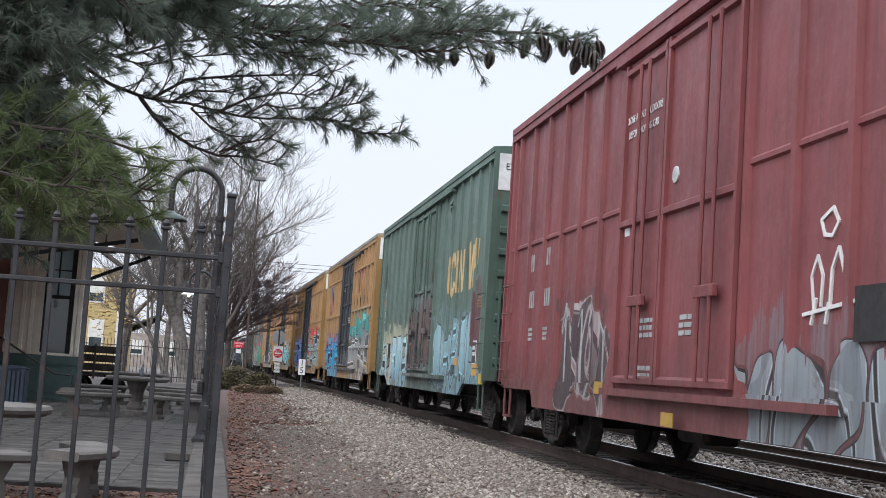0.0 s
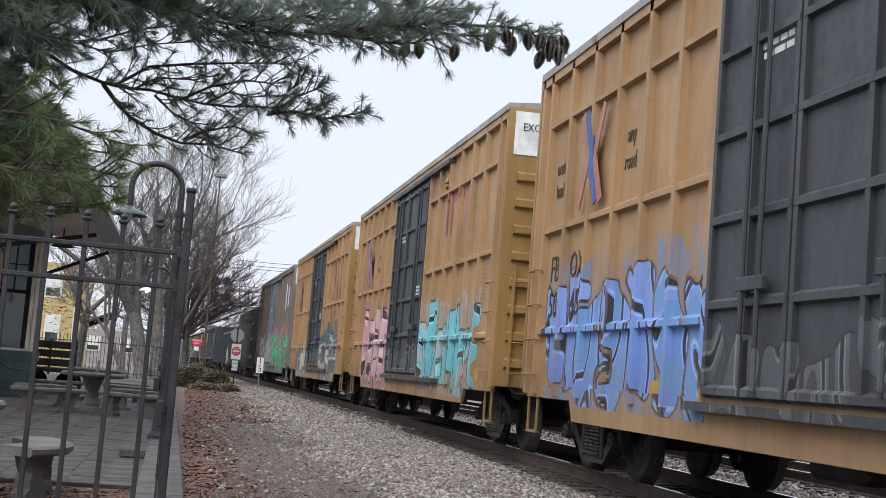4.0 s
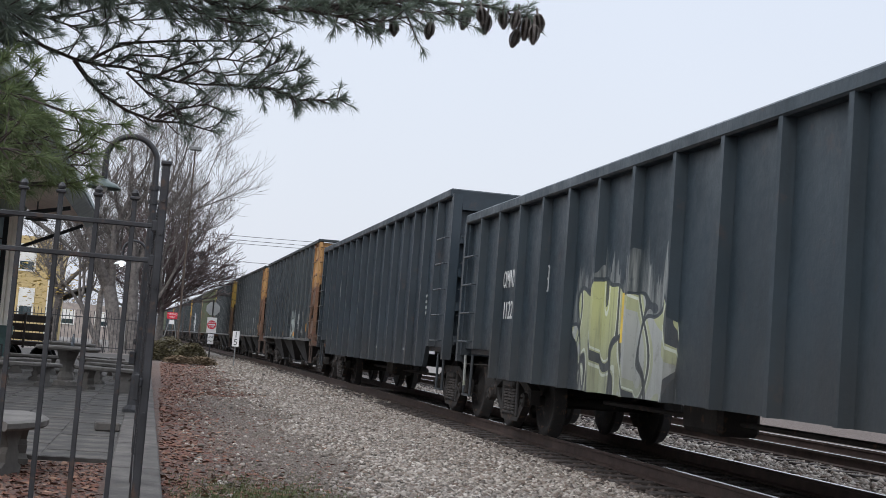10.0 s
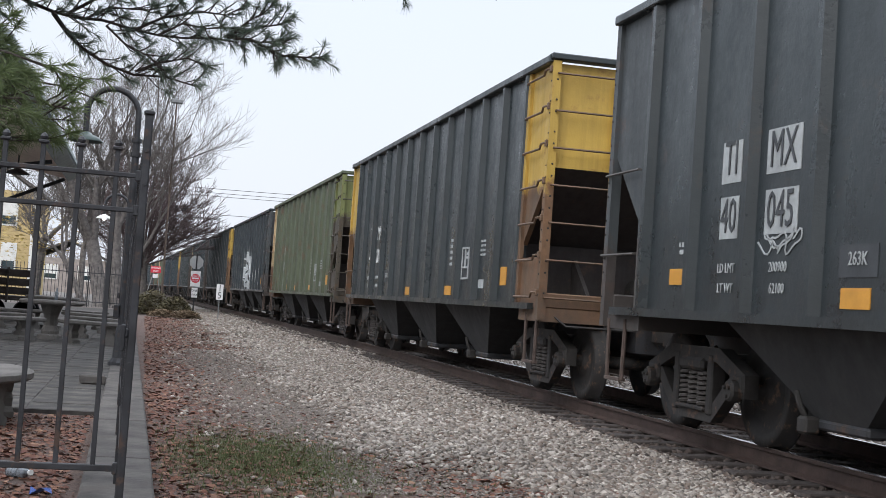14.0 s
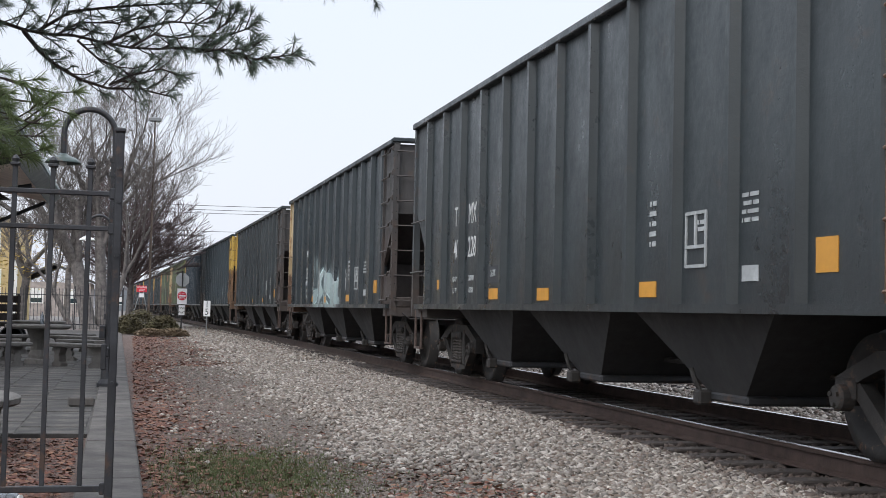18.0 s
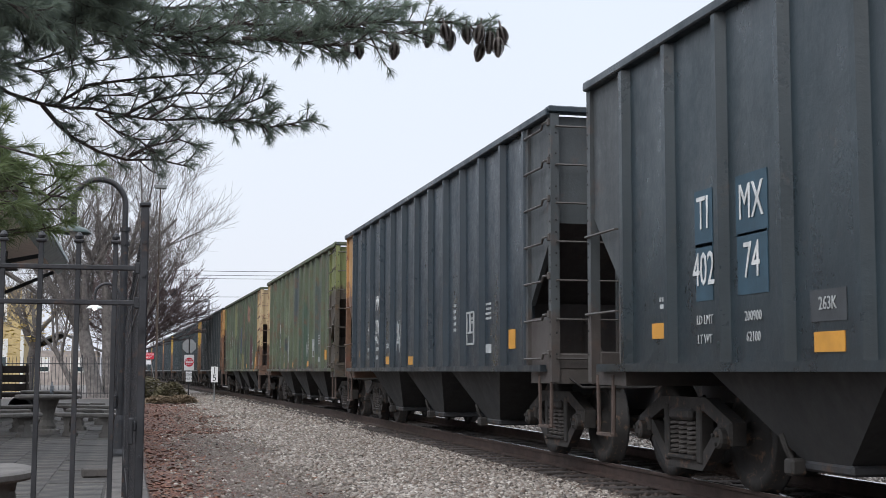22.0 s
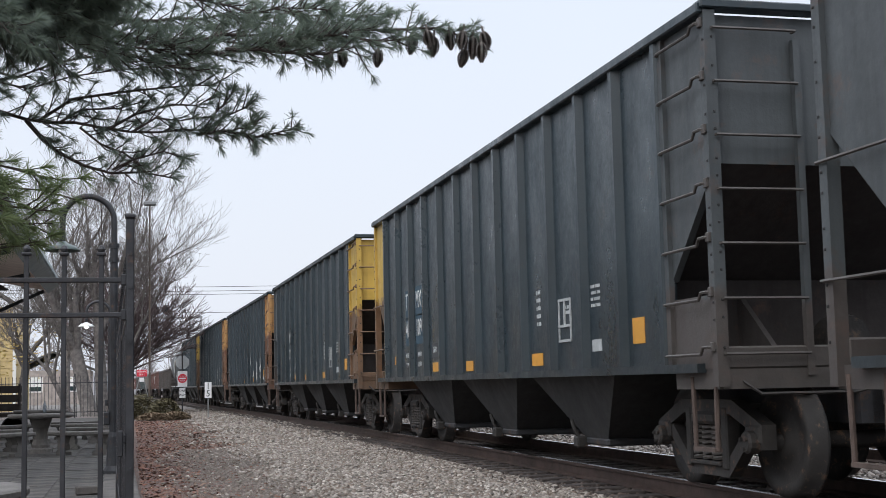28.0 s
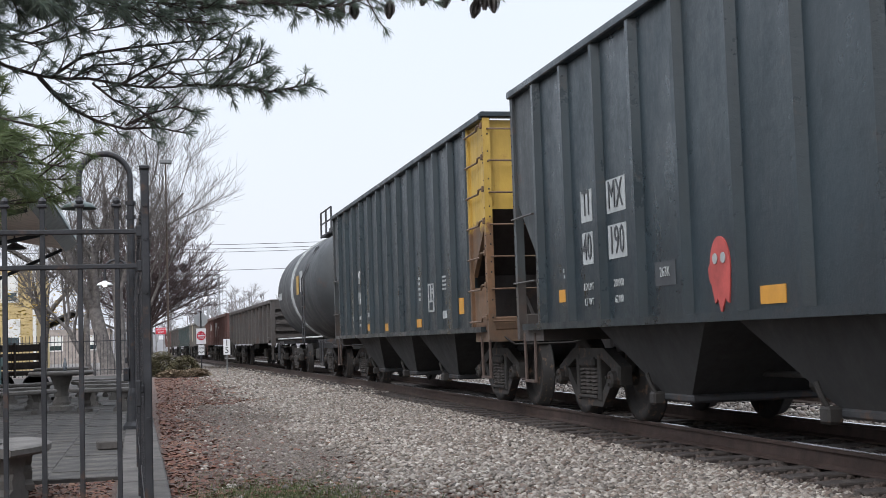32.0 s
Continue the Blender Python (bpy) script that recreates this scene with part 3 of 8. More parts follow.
scatter("fallen_leaves", 0, LEAF_V, LEAF_F, ground_spots(9000, -4.0, 2.2, -6, 6.8, 0.016, 0.042, 18, 1.0, lambda x, y, rs: rs.rand(len(x)) < 0.7), m_leaf, "brown fallen leaves beside the gate", "leaves", 0.8, 19)
m_grass = islands("thin_grass", [(0.06, 0.088, 0.028), (0.095, 0.125, 0.042), (0.14, 0.13, 0.065)], 0.9)


def turf(x, y, rs):
    return rs.rand(len(x)) < np.exp(-((x - 0.95) / 0.55) ** 2 - ((y - 9.4) / 1.3) ** 2) + 0.008


scatter("grass_patch", 0, [(-0.12, 0, 0), (0.12, 0, 0), (0.25, 0.5, 1.0)], [(0, 1, 2)], ground_spots(120000, 0.2, 3.0, 6.8, 12.5, 0.011, 0.034, 7, 1.0, turf), m_grass, "thin patch of green grass among leaves", "grass", 1.0, 15)

# patio and its concrete edge
m_conc = plain("weathered_concrete", (0.092, 0.083, 0.076), 0.9, 0, 0.38, 2.5, 0.4, (0.07, 0.06, 0.052), 0.06)
m_joint = plain("patio_joint_sand", (0.055, 0.050, 0.046), 0.95, 0, 0.2, 6, 0.3)
m_paver = plain("dull_brown_grey_paver", (0.060, 0.055, 0.050), 0.9, 0, 0.5, 2.2, 0.4, (0.10, 0.085, 0.07), 0.15)
patio = solo("patio", Shape().box(-16, -0.27, 12.0, 57.5, -0.1, 0.035), m_joint, "patio of grey concrete pavers", "patio", kind="structure")
kerb = thing("patio_kerb", "long weathered concrete kerb beside the patio", "kerb", pose(0, 0, 0, 0, 0, 0.44), kind="structure")
y = 4.0
while y < 57:
    L = 2.4
    part("kerb_stone", Shape().block(-0.19, 0.22, y, y + L - 0.012, -0.1, 0.06, 0.014), m_conc, kerb)
    y += L

# iron gate and fence beside the camera
m_iron = plain("black_painted_iron", (0.036, 0.037, 0.041), 0.5, 0.3, 0.25, 6, 0.15, (0.07, 0.045, 0.035))
gate = thing("iron_gate", "black iron picket gate, latched to its post", "gate")
GY = 5.14
for k in range(13):
    x = -0.129 - 0.1385 * k
    pk = part("picket", Shape().block(x - 0.0095, x + 0.0095, GY - 0.0095, GY + 0.0095, 0.50, 1.725, 0.002), m_iron, gate)
    cap = Shape().block(x - 0.019, x + 0.019, GY - 0.019, GY + 0.019, 1.722, 1.736, 0.004)
    cap.lathe([(0.0, 1.736), (0.013, 1.739), (0.016, 1.749), (0.010, 1.760), (0.0, 1.766)], 8, Matrix.Translation((x, GY, 0)))
    part("finial", cap, m_iron, pk)
for z, h in ((1.628, 0.0095), (1.493, 0.0095), (0.495, 0.012)):
    part("gate_rail", Shape().block(-1.9, -0.046, GY - 0.015, GY + 0.015, z - h, z + h, 0.003), m_iron, gate)
    part("bracket", Shape().block(-0.056, -0.034, GY - 0.02, GY + 0.02, z - 0.022, z + 0.022, 0.004), m_iron, gate)
part("latch", Shape().block(-0.062, -0.034, GY - 0.035, GY + 0.02, 1.00, 1.035, 0.005).block(-0.066, -0.045, GY - 0.04, GY, 0.95, 1.05, 0.004), m_iron, gate)
post = thing("gate_post", "square black iron gate post with flat cap", "post")
part("shaft", Shape().block(-0.037, -0.005, GY - 0.028, GY + 0.028, 0.06, 1.868, 0.004), m_iron, post)
part("cap", Shape().block(-0.042, 0.0, GY - 0.034, GY + 0.034, 1.868, 1.886, 0.005), m_iron, post)
part("base_plate", Shape().block(-0.09, 0.05, GY - 0.08, GY + 0.08, 0.06, 0.072, 0.003), m_iron, post)
for z in (0.9, 1.39, 1.60, 1.73):
    part("bolt", Shape().lathe([(0.0, -0.009), (0.008, -0.009), (0.008, 0.0)], 6, Matrix.Translation((-0.021, GY - 0.028, z)), "y"), m_iron, post)

# fence that runs on from the gate post along the kerb
side = thing("iron_fence", "black iron picket fence along the patio kerb", "fence", Matrix.Translation((-0.021, GY, 0)) @ pose(0, 0, 0, 0, 0, 0.74))
side_pick = Shape().block(-0.0095, 0.0095, -0.0095, 0.0095, 0.50, 1.725, 0.002).block(-0.019, 0.019, -0.019, 0.019, 1.722, 1.736, 0.004).lathe([(0.014, 1.736), (0.016, 1.749), (0.0, 1.766)], 8).mesh("picket", m_iron)
for k in range(53):
    part("picket", side_pick, m_iron, side).location = (0, 0.15 + 0.1385 * k, 0)
for z, h in ((1.628, 0.0095), (1.493, 0.0095), (0.495, 0.012)):
    part("fence_rail", Shape().block(-0.013, 0.013, 0.03, 7.4, z - h, z + h, 0.003), m_iron, side)
for y in (2.5, 4.95, 7.4):
    part("fence_post", Shape().block(-0.016, 0.016, y - 0.016, y + 0.016, 0.06, 1.80, 0.004), m_iron, side)

m_green_en = plain("green_enamel_shade", (0.075, 0.105, 0.097), 0.4, 0, 0.2, 6, 0.1, (0.10, 0.08, 0.06))
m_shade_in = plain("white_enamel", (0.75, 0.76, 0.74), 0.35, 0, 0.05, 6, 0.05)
m_bulb = glow("lit_bulb", (1.0, 0.97, 0.90), 9.0)


def gooseneck_lamp(x, y, label, shade_mat, lit):
    """A tall pole on the kerb that bends over to the left and carries a dish shade."""
    top, half, r, drop = 3.92, 0.35, 0.042, 0.40
    lamp = thing("gooseneck_lamp", label, "lamp post", None, "gooseneck lamps along the kerb")
    arc = [(x - half + half * math.cos(a), y, top - half + half * math.sin(a)) for a in [k * math.pi / 20 for k in range(21)]]
    part("pole", Shape().tube([(x, y, 0.05), (x, y, 3.2)], r * 1.3, 12), m_iron, lamp)
    part("neck", Shape().tube([(x, y, 3.1)] + arc + [(x - 2 * half, y, top - half - drop + 0.08)], r, 12), m_iron, lamp)
    for z in (3.02, 3.22):
        part("collar", Shape().lathe([(r, -0.03), (r * 1.75, -0.03), (r * 1.75, 0.03), (r, 0.03)], 14, Matrix.Translation((x, y, z))), m_iron, lamp)
    part("base", Shape().lathe([(0.15, 0.05), (0.15, 0.10), (0.10, 0.16), (0.075, 0.55), (0.055, 0.62)], 14, Matrix.Translation((x, y, 0))), m_iron, lamp)
    part("service_box", Shape().block(x - 0.13, x - 0.05, y - 0.06, y + 0.06, 0.72, 0.90, 0.01), m_iron, lamp)
    c = Matrix.Translation((x - 2 * half, y, top - half - drop))
    w = 0.25
    part("shade", Shape().lathe([(r * 1.2, 0.11), (w * 0.3, 0.085), (w * 0.75, 0.04), (w, -0.02), (w * 0.98, -0.026), (w * 0.72, 0.028), (w * 0.28, 0.07), (r, 0.09)], 28, c), shade_mat, lamp, "dish shade", True)
    part("bulb", Shape().lathe([(0.0, -0.075), (0.035, -0.065), (0.055, -0.03), (0.045, 0.02), (0.022, 0.06)], 14, c), m_bulb if lit else m_shade_in, lamp, "lit bulb" if lit else "", True)
    return lamp


gooseneck_lamp(-0.217, 18.6, "black gooseneck lamp post with green enamel shade", m_green_en, False)
gooseneck_lamp(-0.56, 41.0, "black gooseneck lamp post with a lit white shade", m_shade_in, True)

# litter and a stone by the gate
m_pet = plain("clear_plastic", (0.34, 0.38, 0.42), 0.15, 0, 0.35, 30, 0.5)
m_pet.node_tree.nodes["Principled BSDF"].inputs["Transmission Weight"].default_value = 0.5
m_bluewrap = plain("blue_wrapper", (0.03, 0.10, 0.42), 0.35, 0, 0.2, 20, 0.4)
bt = thing("plastic_bottle", "crushed clear plastic bottle lying on leaves", "bottle", pose(-0.62, 8.1, 0.04, 84, 0, 35))
part("body", Shape().lathe([(0.0, -0.11), (0.033, -0.11), (0.036, -0.08), (0.029, -0.02), (0.036, 0.03), (0.034, 0.06), (0.014, 0.10), (0.014, 0.12)], 12), m_pet, bt, "", True)
part("cap", Shape().lathe([(0.016, 0.115), (0.016, 0.135), (0.0, 0.135)], 10), m_shade_in, bt)
solo("wrapper", Shape().add([(-0.06, -0.03, 0.01), (0.0, -0.04, 0.05), (0.06, -0.02, 0.015), (0.05, 0.04, 0.04), (-0.01, 0.03, 0.012), (-0.06, 0.04, 0.045)], [(0, 1, 4, 5), (1, 2, 3, 4)]), m_bluewrap, "crumpled blue wrapper lying on dead leaves", "litter", m=pose(-0.45, 7.5, 0.0))
solo("paving_block", Shape().block(-0.14, 0.14, -0.09, 0.09, 0.0, 0.1, 0.015), m_conc, "loose grey concrete block on the patio", "block", m=pose(-0.45, 15.15, 0.045, 0, 0, 8))

# cast-concrete tables and benches
m_cast = plain("cast_concrete", (0.14, 0.13, 0.12), 0.9, 0, 0.22, 3, 0.35, (0.075, 0.07, 0.062), 0.08)


def pedestal(s, x, y, h, w, m):
    s.lathe([(w * 1.15, 0.0), (w * 1.15, h * 0.12), (w * 0.8, h * 0.16), (w * 0.85, h * 0.24), (w * 0.62, h * 0.4), (w * 0.7, h * 0.7), (w * 1.0, h * 0.94), (w * 1.05, h)], 12, m @ Matrix.Translation((x, y, 0)))


def stone_table(m):
    t = thing("concrete_table", "round grey cast-concrete picnic table on one pedestal", "table", m, "picnic tables")
    s = Shape()
    pedestal(s, 0, 0, 0.66, 0.2, Matrix())
    part("pedestal", s, m_cast, t)
    part("tabletop", Shape().lathe([(0.0, 0.66), (0.55, 0.66), (0.60, 0.69), (0.61, 0.72), (0.59, 0.745), (0.0, 0.75)], 32), m_cast, t)
    return t


def stone_bench(m):
    t = thing("concrete_bench", "curved grey cast-concrete bench on two legs", "bench", m, "curved benches")
    seat = Shape()
    n, prof = 10, [(0.82, 0.36), (0.80, 0.38), (0.80, 0.42), (0.83, 0.435), (1.15, 0.435), (1.18, 0.42), (1.18, 0.38), (1.16, 0.36)]
    pts = []
    for k in range(n + 1):
        a = radians(-38 + 76 * k / n)
        pts += [(r * math.sin(a), r * math.cos(a) - 0.98, z) for r, z in prof]
    q = len(prof)
    seat.add(pts, [(k * q + j, k * q + (j + 1) % q, (k + 1) * q + (j + 1) % q, (k + 1) * q + j) for k in range(n) for j in range(q)] + [tuple(range(q)), tuple(range(n * q, n * q + q))[::-1]])
    part("seat", seat, m_cast, t)
    for a in (-24, 24):
        x, y = 0.98 * math.sin(radians(a)), 0.98 * math.cos(radians(a)) - 0.98
        leg = Shape()
        leg.prism([(-0.15, 0), (-0.15, 0.06), (-0.09, 0.10), (-0.10, 0.17), (-0.07, 0.22), (-0.14, 0.36), (0.14, 0.36), (0.07, 0.22), (0.10, 0.17), (0.09, 0.10), (0.15, 0.06), (0.15, 0)], -0.07, 0.07, "y")
        lg = part("leg", leg, m_cast, t)
        lg.matrix_local = pose(x, y, 0, 0, 0, -a)
    return t


first_table = stone_table(pose(-1.62, 25.7, 0.037))
first_bench = stone_bench(pose(-0.86, 24.4, 0.037, 0, 0, -32 + 180))
for x, y in ((-1.95, 31.0), (-1.98, 11.15)):
    copy_thing(first_table, pose(x, y, 0.037 if y > 12 else 0.0))
for x, y, r in ((-2.25, 24.3, 148 + 60), (-2.6, 26.6, 40), (-0.75, 27.0, -40), (-1.1, 30.0, 150), (-2.6, 30.2, 210), (-1.2, 32.3, -40), (-1.0, 11.15, -90), (-2.05, 10.12, 180)):
    copy_thing(first_bench, pose(x, y, 0.037 if y > 12 else 0.0, 0, 0, r))
solo("bottle", Shape().lathe([(0.0, 0.0), (0.035, 0.0), (0.035, 0.14), (0.014, 0.2), (0.014, 0.24), (0.0, 0.24)], 12), m_pet, "clear bottle standing on a concrete table", "bottle", smooth=True, m=pose(-1.55, 25.65, 0.787))

# the depot
m_brick = plain("dark_red_brick", (0.21, 0.075, 0.06), 0.85, 0, 0.25, 9, 0.4, (0.10, 0.06, 0.05))
m_trimc = plain("cream_trim_paint", (0.84, 0.79, 0.70), 0.55, 0, 0.08, 3, 0.1)
m_teal = plain("teal_green_paint", (0.07, 0.13, 0.125), 0.5, 0, 0.15, 3, 0.15)
m_soffit = plain("pale_tan_soffit_board", (0.80, 0.71, 0.63), 0.7, 0, 0.1, 3, 0.15)
m_slate = plain("grey_green_roof", (0.27, 0.31, 0.31), 0.6, 0.2, 0.15, 3, 0.2)
m_dark = plain("dark_interior", (0.02, 0.022, 0.024), 0.9, 0, 0.2, 2, 0.1)
m_glass, nt, b = material("window_glass", 0.06)
b.inputs["Base Color"].default_value = (0.03, 0.05, 0.055, 1)
b.inputs["Coat Weight"].default_value = 0.6
bump(nt, b, noise_of(nt, coords(nt), 1.2, 2), 0.05, 0.05)
depot = thing("depot", "brick railroad depot with cream bay window and wide eaves", "building")
part("brick_wall", Shape().box(-9.5, -5.0, 28.0, 44.0, 0, 4.2), m_brick, depot)
bay = Shape()
bay.box(-5.0, -3.31, 30.62, 31.0, 1.0, 4.0)
part("bay_wall", bay, m_trimc, depot)
part("bay_base", Shape().box(-5.05, -3.27, 30.56, 31.03, 0.0, 0.86).box(-5.06, -3.22, 30.50, 31.06, 0.86, 1.06).box(-5.06, -3.22, 30.51, 31.06, 0.0, 0.12), m_teal, depot, "teal-painted panelled base")
for x0, x1 in ((-4.85, -4.15), (-4.1, -3.4)):
    part("base_panel", Shape().block(x0, x1, 30.535, 30.57, 0.2, 0.78, 0.015), m_teal, depot)
for x in (-4.94, -4.62, -4.42, -3.48, -3.36):
    part("pilaster", Shape().block(x - 0.05, x + 0.05, 30.575, 30.63, 1.06, 3.75, 0.012), m_trimc, depot)
part("corner_strip", Shape().block(-5.15, -4.99, 30.58, 30.7, 0.0, 4.0, 0.01), plain("brown_trim", (0.12, 0.07, 0.055), 0.6), depot)
win = thing("window", "", "")
win.parent = depot
part("window_frame", Shape().box(-4.27, -4.17, 30.55, 30.62, 1.08, 3.6).box(-3.57, -3.49, 30.55, 30.62, 1.08, 3.6).box(-4.27, -3.49, 30.55, 30.62, 3.55, 3.68).box(-4.3, -3.46, 30.50, 30.62, 1.06, 1.12), m_trimc, win)
part("sash", Shape().box(-4.17, -3.57, 30.565, 30.60, 2.36, 2.44).box(-3.90, -3.86, 30.57, 30.60, 2.44, 3.55).box(-4.17, -3.57, 30.57, 30.60, 3.0, 3.03).box(-4.17, -4.13, 30.565, 30.6, 1.12, 3.55).box(-3.61, -3.57, 30.565, 30.6, 1.12, 3.55), m_dark, win)
# the upper pane's pale blue is a sky reflection painted as base colour
part("upper_pane", Shape().box(-4.15, -3.59, 30.585, 30.595, 2.44, 3.55), plain("pale_blue_reflecting_pane", (0.14, 0.24, 0.28), 0.15, 0, 0.12, 2, 0.05), win)
part("lower_pane", Shape().box(-4.15, -3.59, 30.585, 30.595, 1.12, 2.36), m_glass, win)
part("shutter", Shape().block(-3.60, -3.50, 30.50, 30.56, 1.1, 3.6, 0.01), m_dark, win)
part("frieze", Shape().box(-5.1, -3.2, 30.5, 31.1, 3.68, 4.05), m_slate, depot)
part("soffit", Shape().add([(-5.0, 15.0, 4.15), (-1.86, 15.0, 3.60), (-1.86, 31.6, 3.55), (-5.0, 31.6, 4.15), (-5.0, 15.0, 4.2), (-1.86, 15.0, 3.65), (-1.86, 31.6, 3.60), (-5.0, 31.6, 4.2)], [(0, 1, 2, 3), (4, 7, 6, 5), (0, 4, 5, 1), (1, 5, 6, 2), (2, 6, 7, 3), (3, 7, 4, 0)]), m_soffit, depot)
part("fascia", Shape().add([(-1.86, 15.0, 3.54), (-1.60, 15.0, 3.73), (-1.60, 31.7, 3.68), (-1.86, 31.7, 3.50), (-1.86, 15.0, 3.66), (-1.66, 15.0, 3.83), (-1.66, 31.7, 3.78), (-1.86, 31.7, 3.62)], [(0, 1, 2, 3), (4, 7, 6, 5), (0, 4, 5, 1), (1, 5, 6, 2), (2, 6, 7, 3), (3, 7, 4, 0)]), m_slate, depot, "grey-green metal gutter")
part("roof", Shape().add([(-1.62, 15.0, 3.84), (-1.62, 31.8, 3.80), (-7.5, 31.8, 7.0), (-7.5, 15.0, 7.0), (-1.62, 15.0, 3.92), (-1.62, 31.8, 3.88), (-7.5, 31.8, 7.1), (-7.5, 15.0, 7.1)], [(0, 1, 2, 3), (4, 7, 6, 5), (0, 4, 5, 1), (1, 5, 6, 2), (2, 6, 7, 3), (3, 7, 4, 0)]), m_slate, depot)
for y in (30.9, 26.5, 22.0):
    part("eave_brace", Shape().tube([(-3.3 if y > 30 else -5.0, y, 2.85), (-1.9, y, 3.5)], 0.055, 4).tube([(-3.3 if y > 30 else -5.0, y, 2.4), (-3.3 if y > 30 else -5.0, y, 3.7)], 0.05, 4), m_dark, depot)
hl_ = thing("hanging_lamp", "black dish lamp hanging under the depot eaves", "lamp", pose(-2.67, 28, 0))
part("stem", Shape().tube([(0, 0, 3.44), (0, 0, 3.86)], 0.018, 6).lathe([(0.0, 3.88), (0.06, 3.88), (0.06, 3.84), (0.0, 3.84)], 10), m_iron, hl_)
part("shade", Shape().lathe([(0.03, 3.46), (0.08, 3.42), (0.24, 3.33), (0.245, 3.31), (0.07, 3.40), (0.03, 3.44)], 20), m_iron, hl_, "", True)
rail_ = thing("handrail", "black iron stair handrail beside the depot", "handrail")
part("top_rail", Shape().tube([(-4.95, 29, 1.48), (-4.78, 29, 1.38), (-3.6, 29, 0.68), (-3.21, 29, 0.66), (-3.2, 29, 0.04)], 0.022, 8), m_iron, rail_)
for x, z in ((-4.6, 1.27), (-4.2, 1.03), (-3.8, 0.8)):
    part("baluster", Shape().tube([(x, 29, 0.04), (x, 29, z)], 0.014, 6), m_iron, rail_)
m_navy = plain("dark_blue_box", (0.03, 0.045, 0.075), 0.5, 0, 0.15, 5, 0.2)
unit = thing("slatted_bin", "dark blue slatted litter bin on the patio", "bin", pose(-4.15, 27, 0.036))
part("body", Shape().block(-0.28, 0.28, -0.28, 0.28, 0.0, 0.74, 0.03), m_navy, unit)
for k in range(7):
    part("slat", Shape().block(-0.30 + 0.085 * k, -0.24 + 0.085 * k, -0.31, -0.28, 0.04, 0.70, 0.008), m_navy, unit)
part("lid", Shape().lathe([(0.0, 0.80), (0.2, 0.79), (0.34, 0.75), (0.34, 0.72), (0.0, 0.72)], 16), m_navy, unit)
cart = thing("baggage_wagon", "dark wooden station baggage wagon with spoked wheels", "wagon", pose(-3.1, 34, 0.036))
m_oldwood = plain("dark_old_boards", (0.035, 0.028, 0.024), 0.85, 0, 0.3, 6, 0.4)
part("deck", Shape().block(-0.75, 0.55, -0.6, 0.6, 0.55, 0.66, 0.02), m_oldwood, cart)
for k in range(3):
    part("side_board", Shape().block(-0.75, 0.55, -0.62, -0.58, 0.70 + 0.22 * k, 0.88 + 0.22 * k, 0.01), m_oldwood, cart)
for x in (-0.72, -0.1, 0.5):
    part("stake", Shape().block(x - 0.03, x + 0.03, -0.66, -0.60, 0.5, 1.36, 0.008), m_oldwood, cart)
for x in (-0.5, 0.35):
    for y in (-0.55, 0.55):
        w = new("wheel")
        w.parent = cart
        w.location = (x, y, 0.29)
        part("rim", Shape().lathe([(0.25, -0.03), (0.285, -0.03), (0.285, 0.03), (0.25, 0.03), (0.25, -0.03)], 20, None, "y"), m_iron, w)
        for a in range(5):
            part("spoke", Shape().tube([(0, 0, 0), (0.26 * math.cos(a * 1.2566), 0, 0.26 * math.sin(a * 1.2566))], 0.014, 5), m_trimc, w)

# iron fence at the far end of the patio
fence = thing("iron_fence", "black iron picket fence beyond the patio", "fence")
pick = Shape().box(-0.012, 0.012, -0.012, 0.012, 0.03, 1.78).lathe([(0.02, 1.78), (0.0, 1.88)], 4).mesh("picket", m_iron)
for k in range(56):
    p = part("picket", pick, m_iron, fence)
    p.location = (-8.6 + 0.152 * k, 60.0, 0)
for k in range(5):
    part("fence_post", Shape().block(-8.6 + 2.1 * k - 0.03, -8.6 + 2.1 * k + 0.03, 59.97, 60.03, 0, 1.95, 0.005), m_iron, fence)
for z in (0.25, 1.55):
    part("fence_rail", Shape().box(-8.7, -0.2, 59.98, 60.02, z - 0.02, z + 0.02), m_iron, fence)

# houses beyond
m_siding = plain("yellow_clapboard", (0.52, 0.39, 0.18), 0.6, 0, 0.1, 3, 0.15)
m_wpaint = plain("white_house_trim", (0.75, 0.74, 0.70), 0.6, 0, 0.06, 3, 0.1)
m_roofd = plain("dark_shingle_roof", (0.08, 0.075, 0.07), 0.9, 0, 0.2, 4, 0.3)
# brown wall lightened to tan so that its colour carries distance haze
m_brown_h = plain("tan_house_wall", (0.36, 0.31, 0.28), 0.8, 0, 0.2, 2, 0.2)


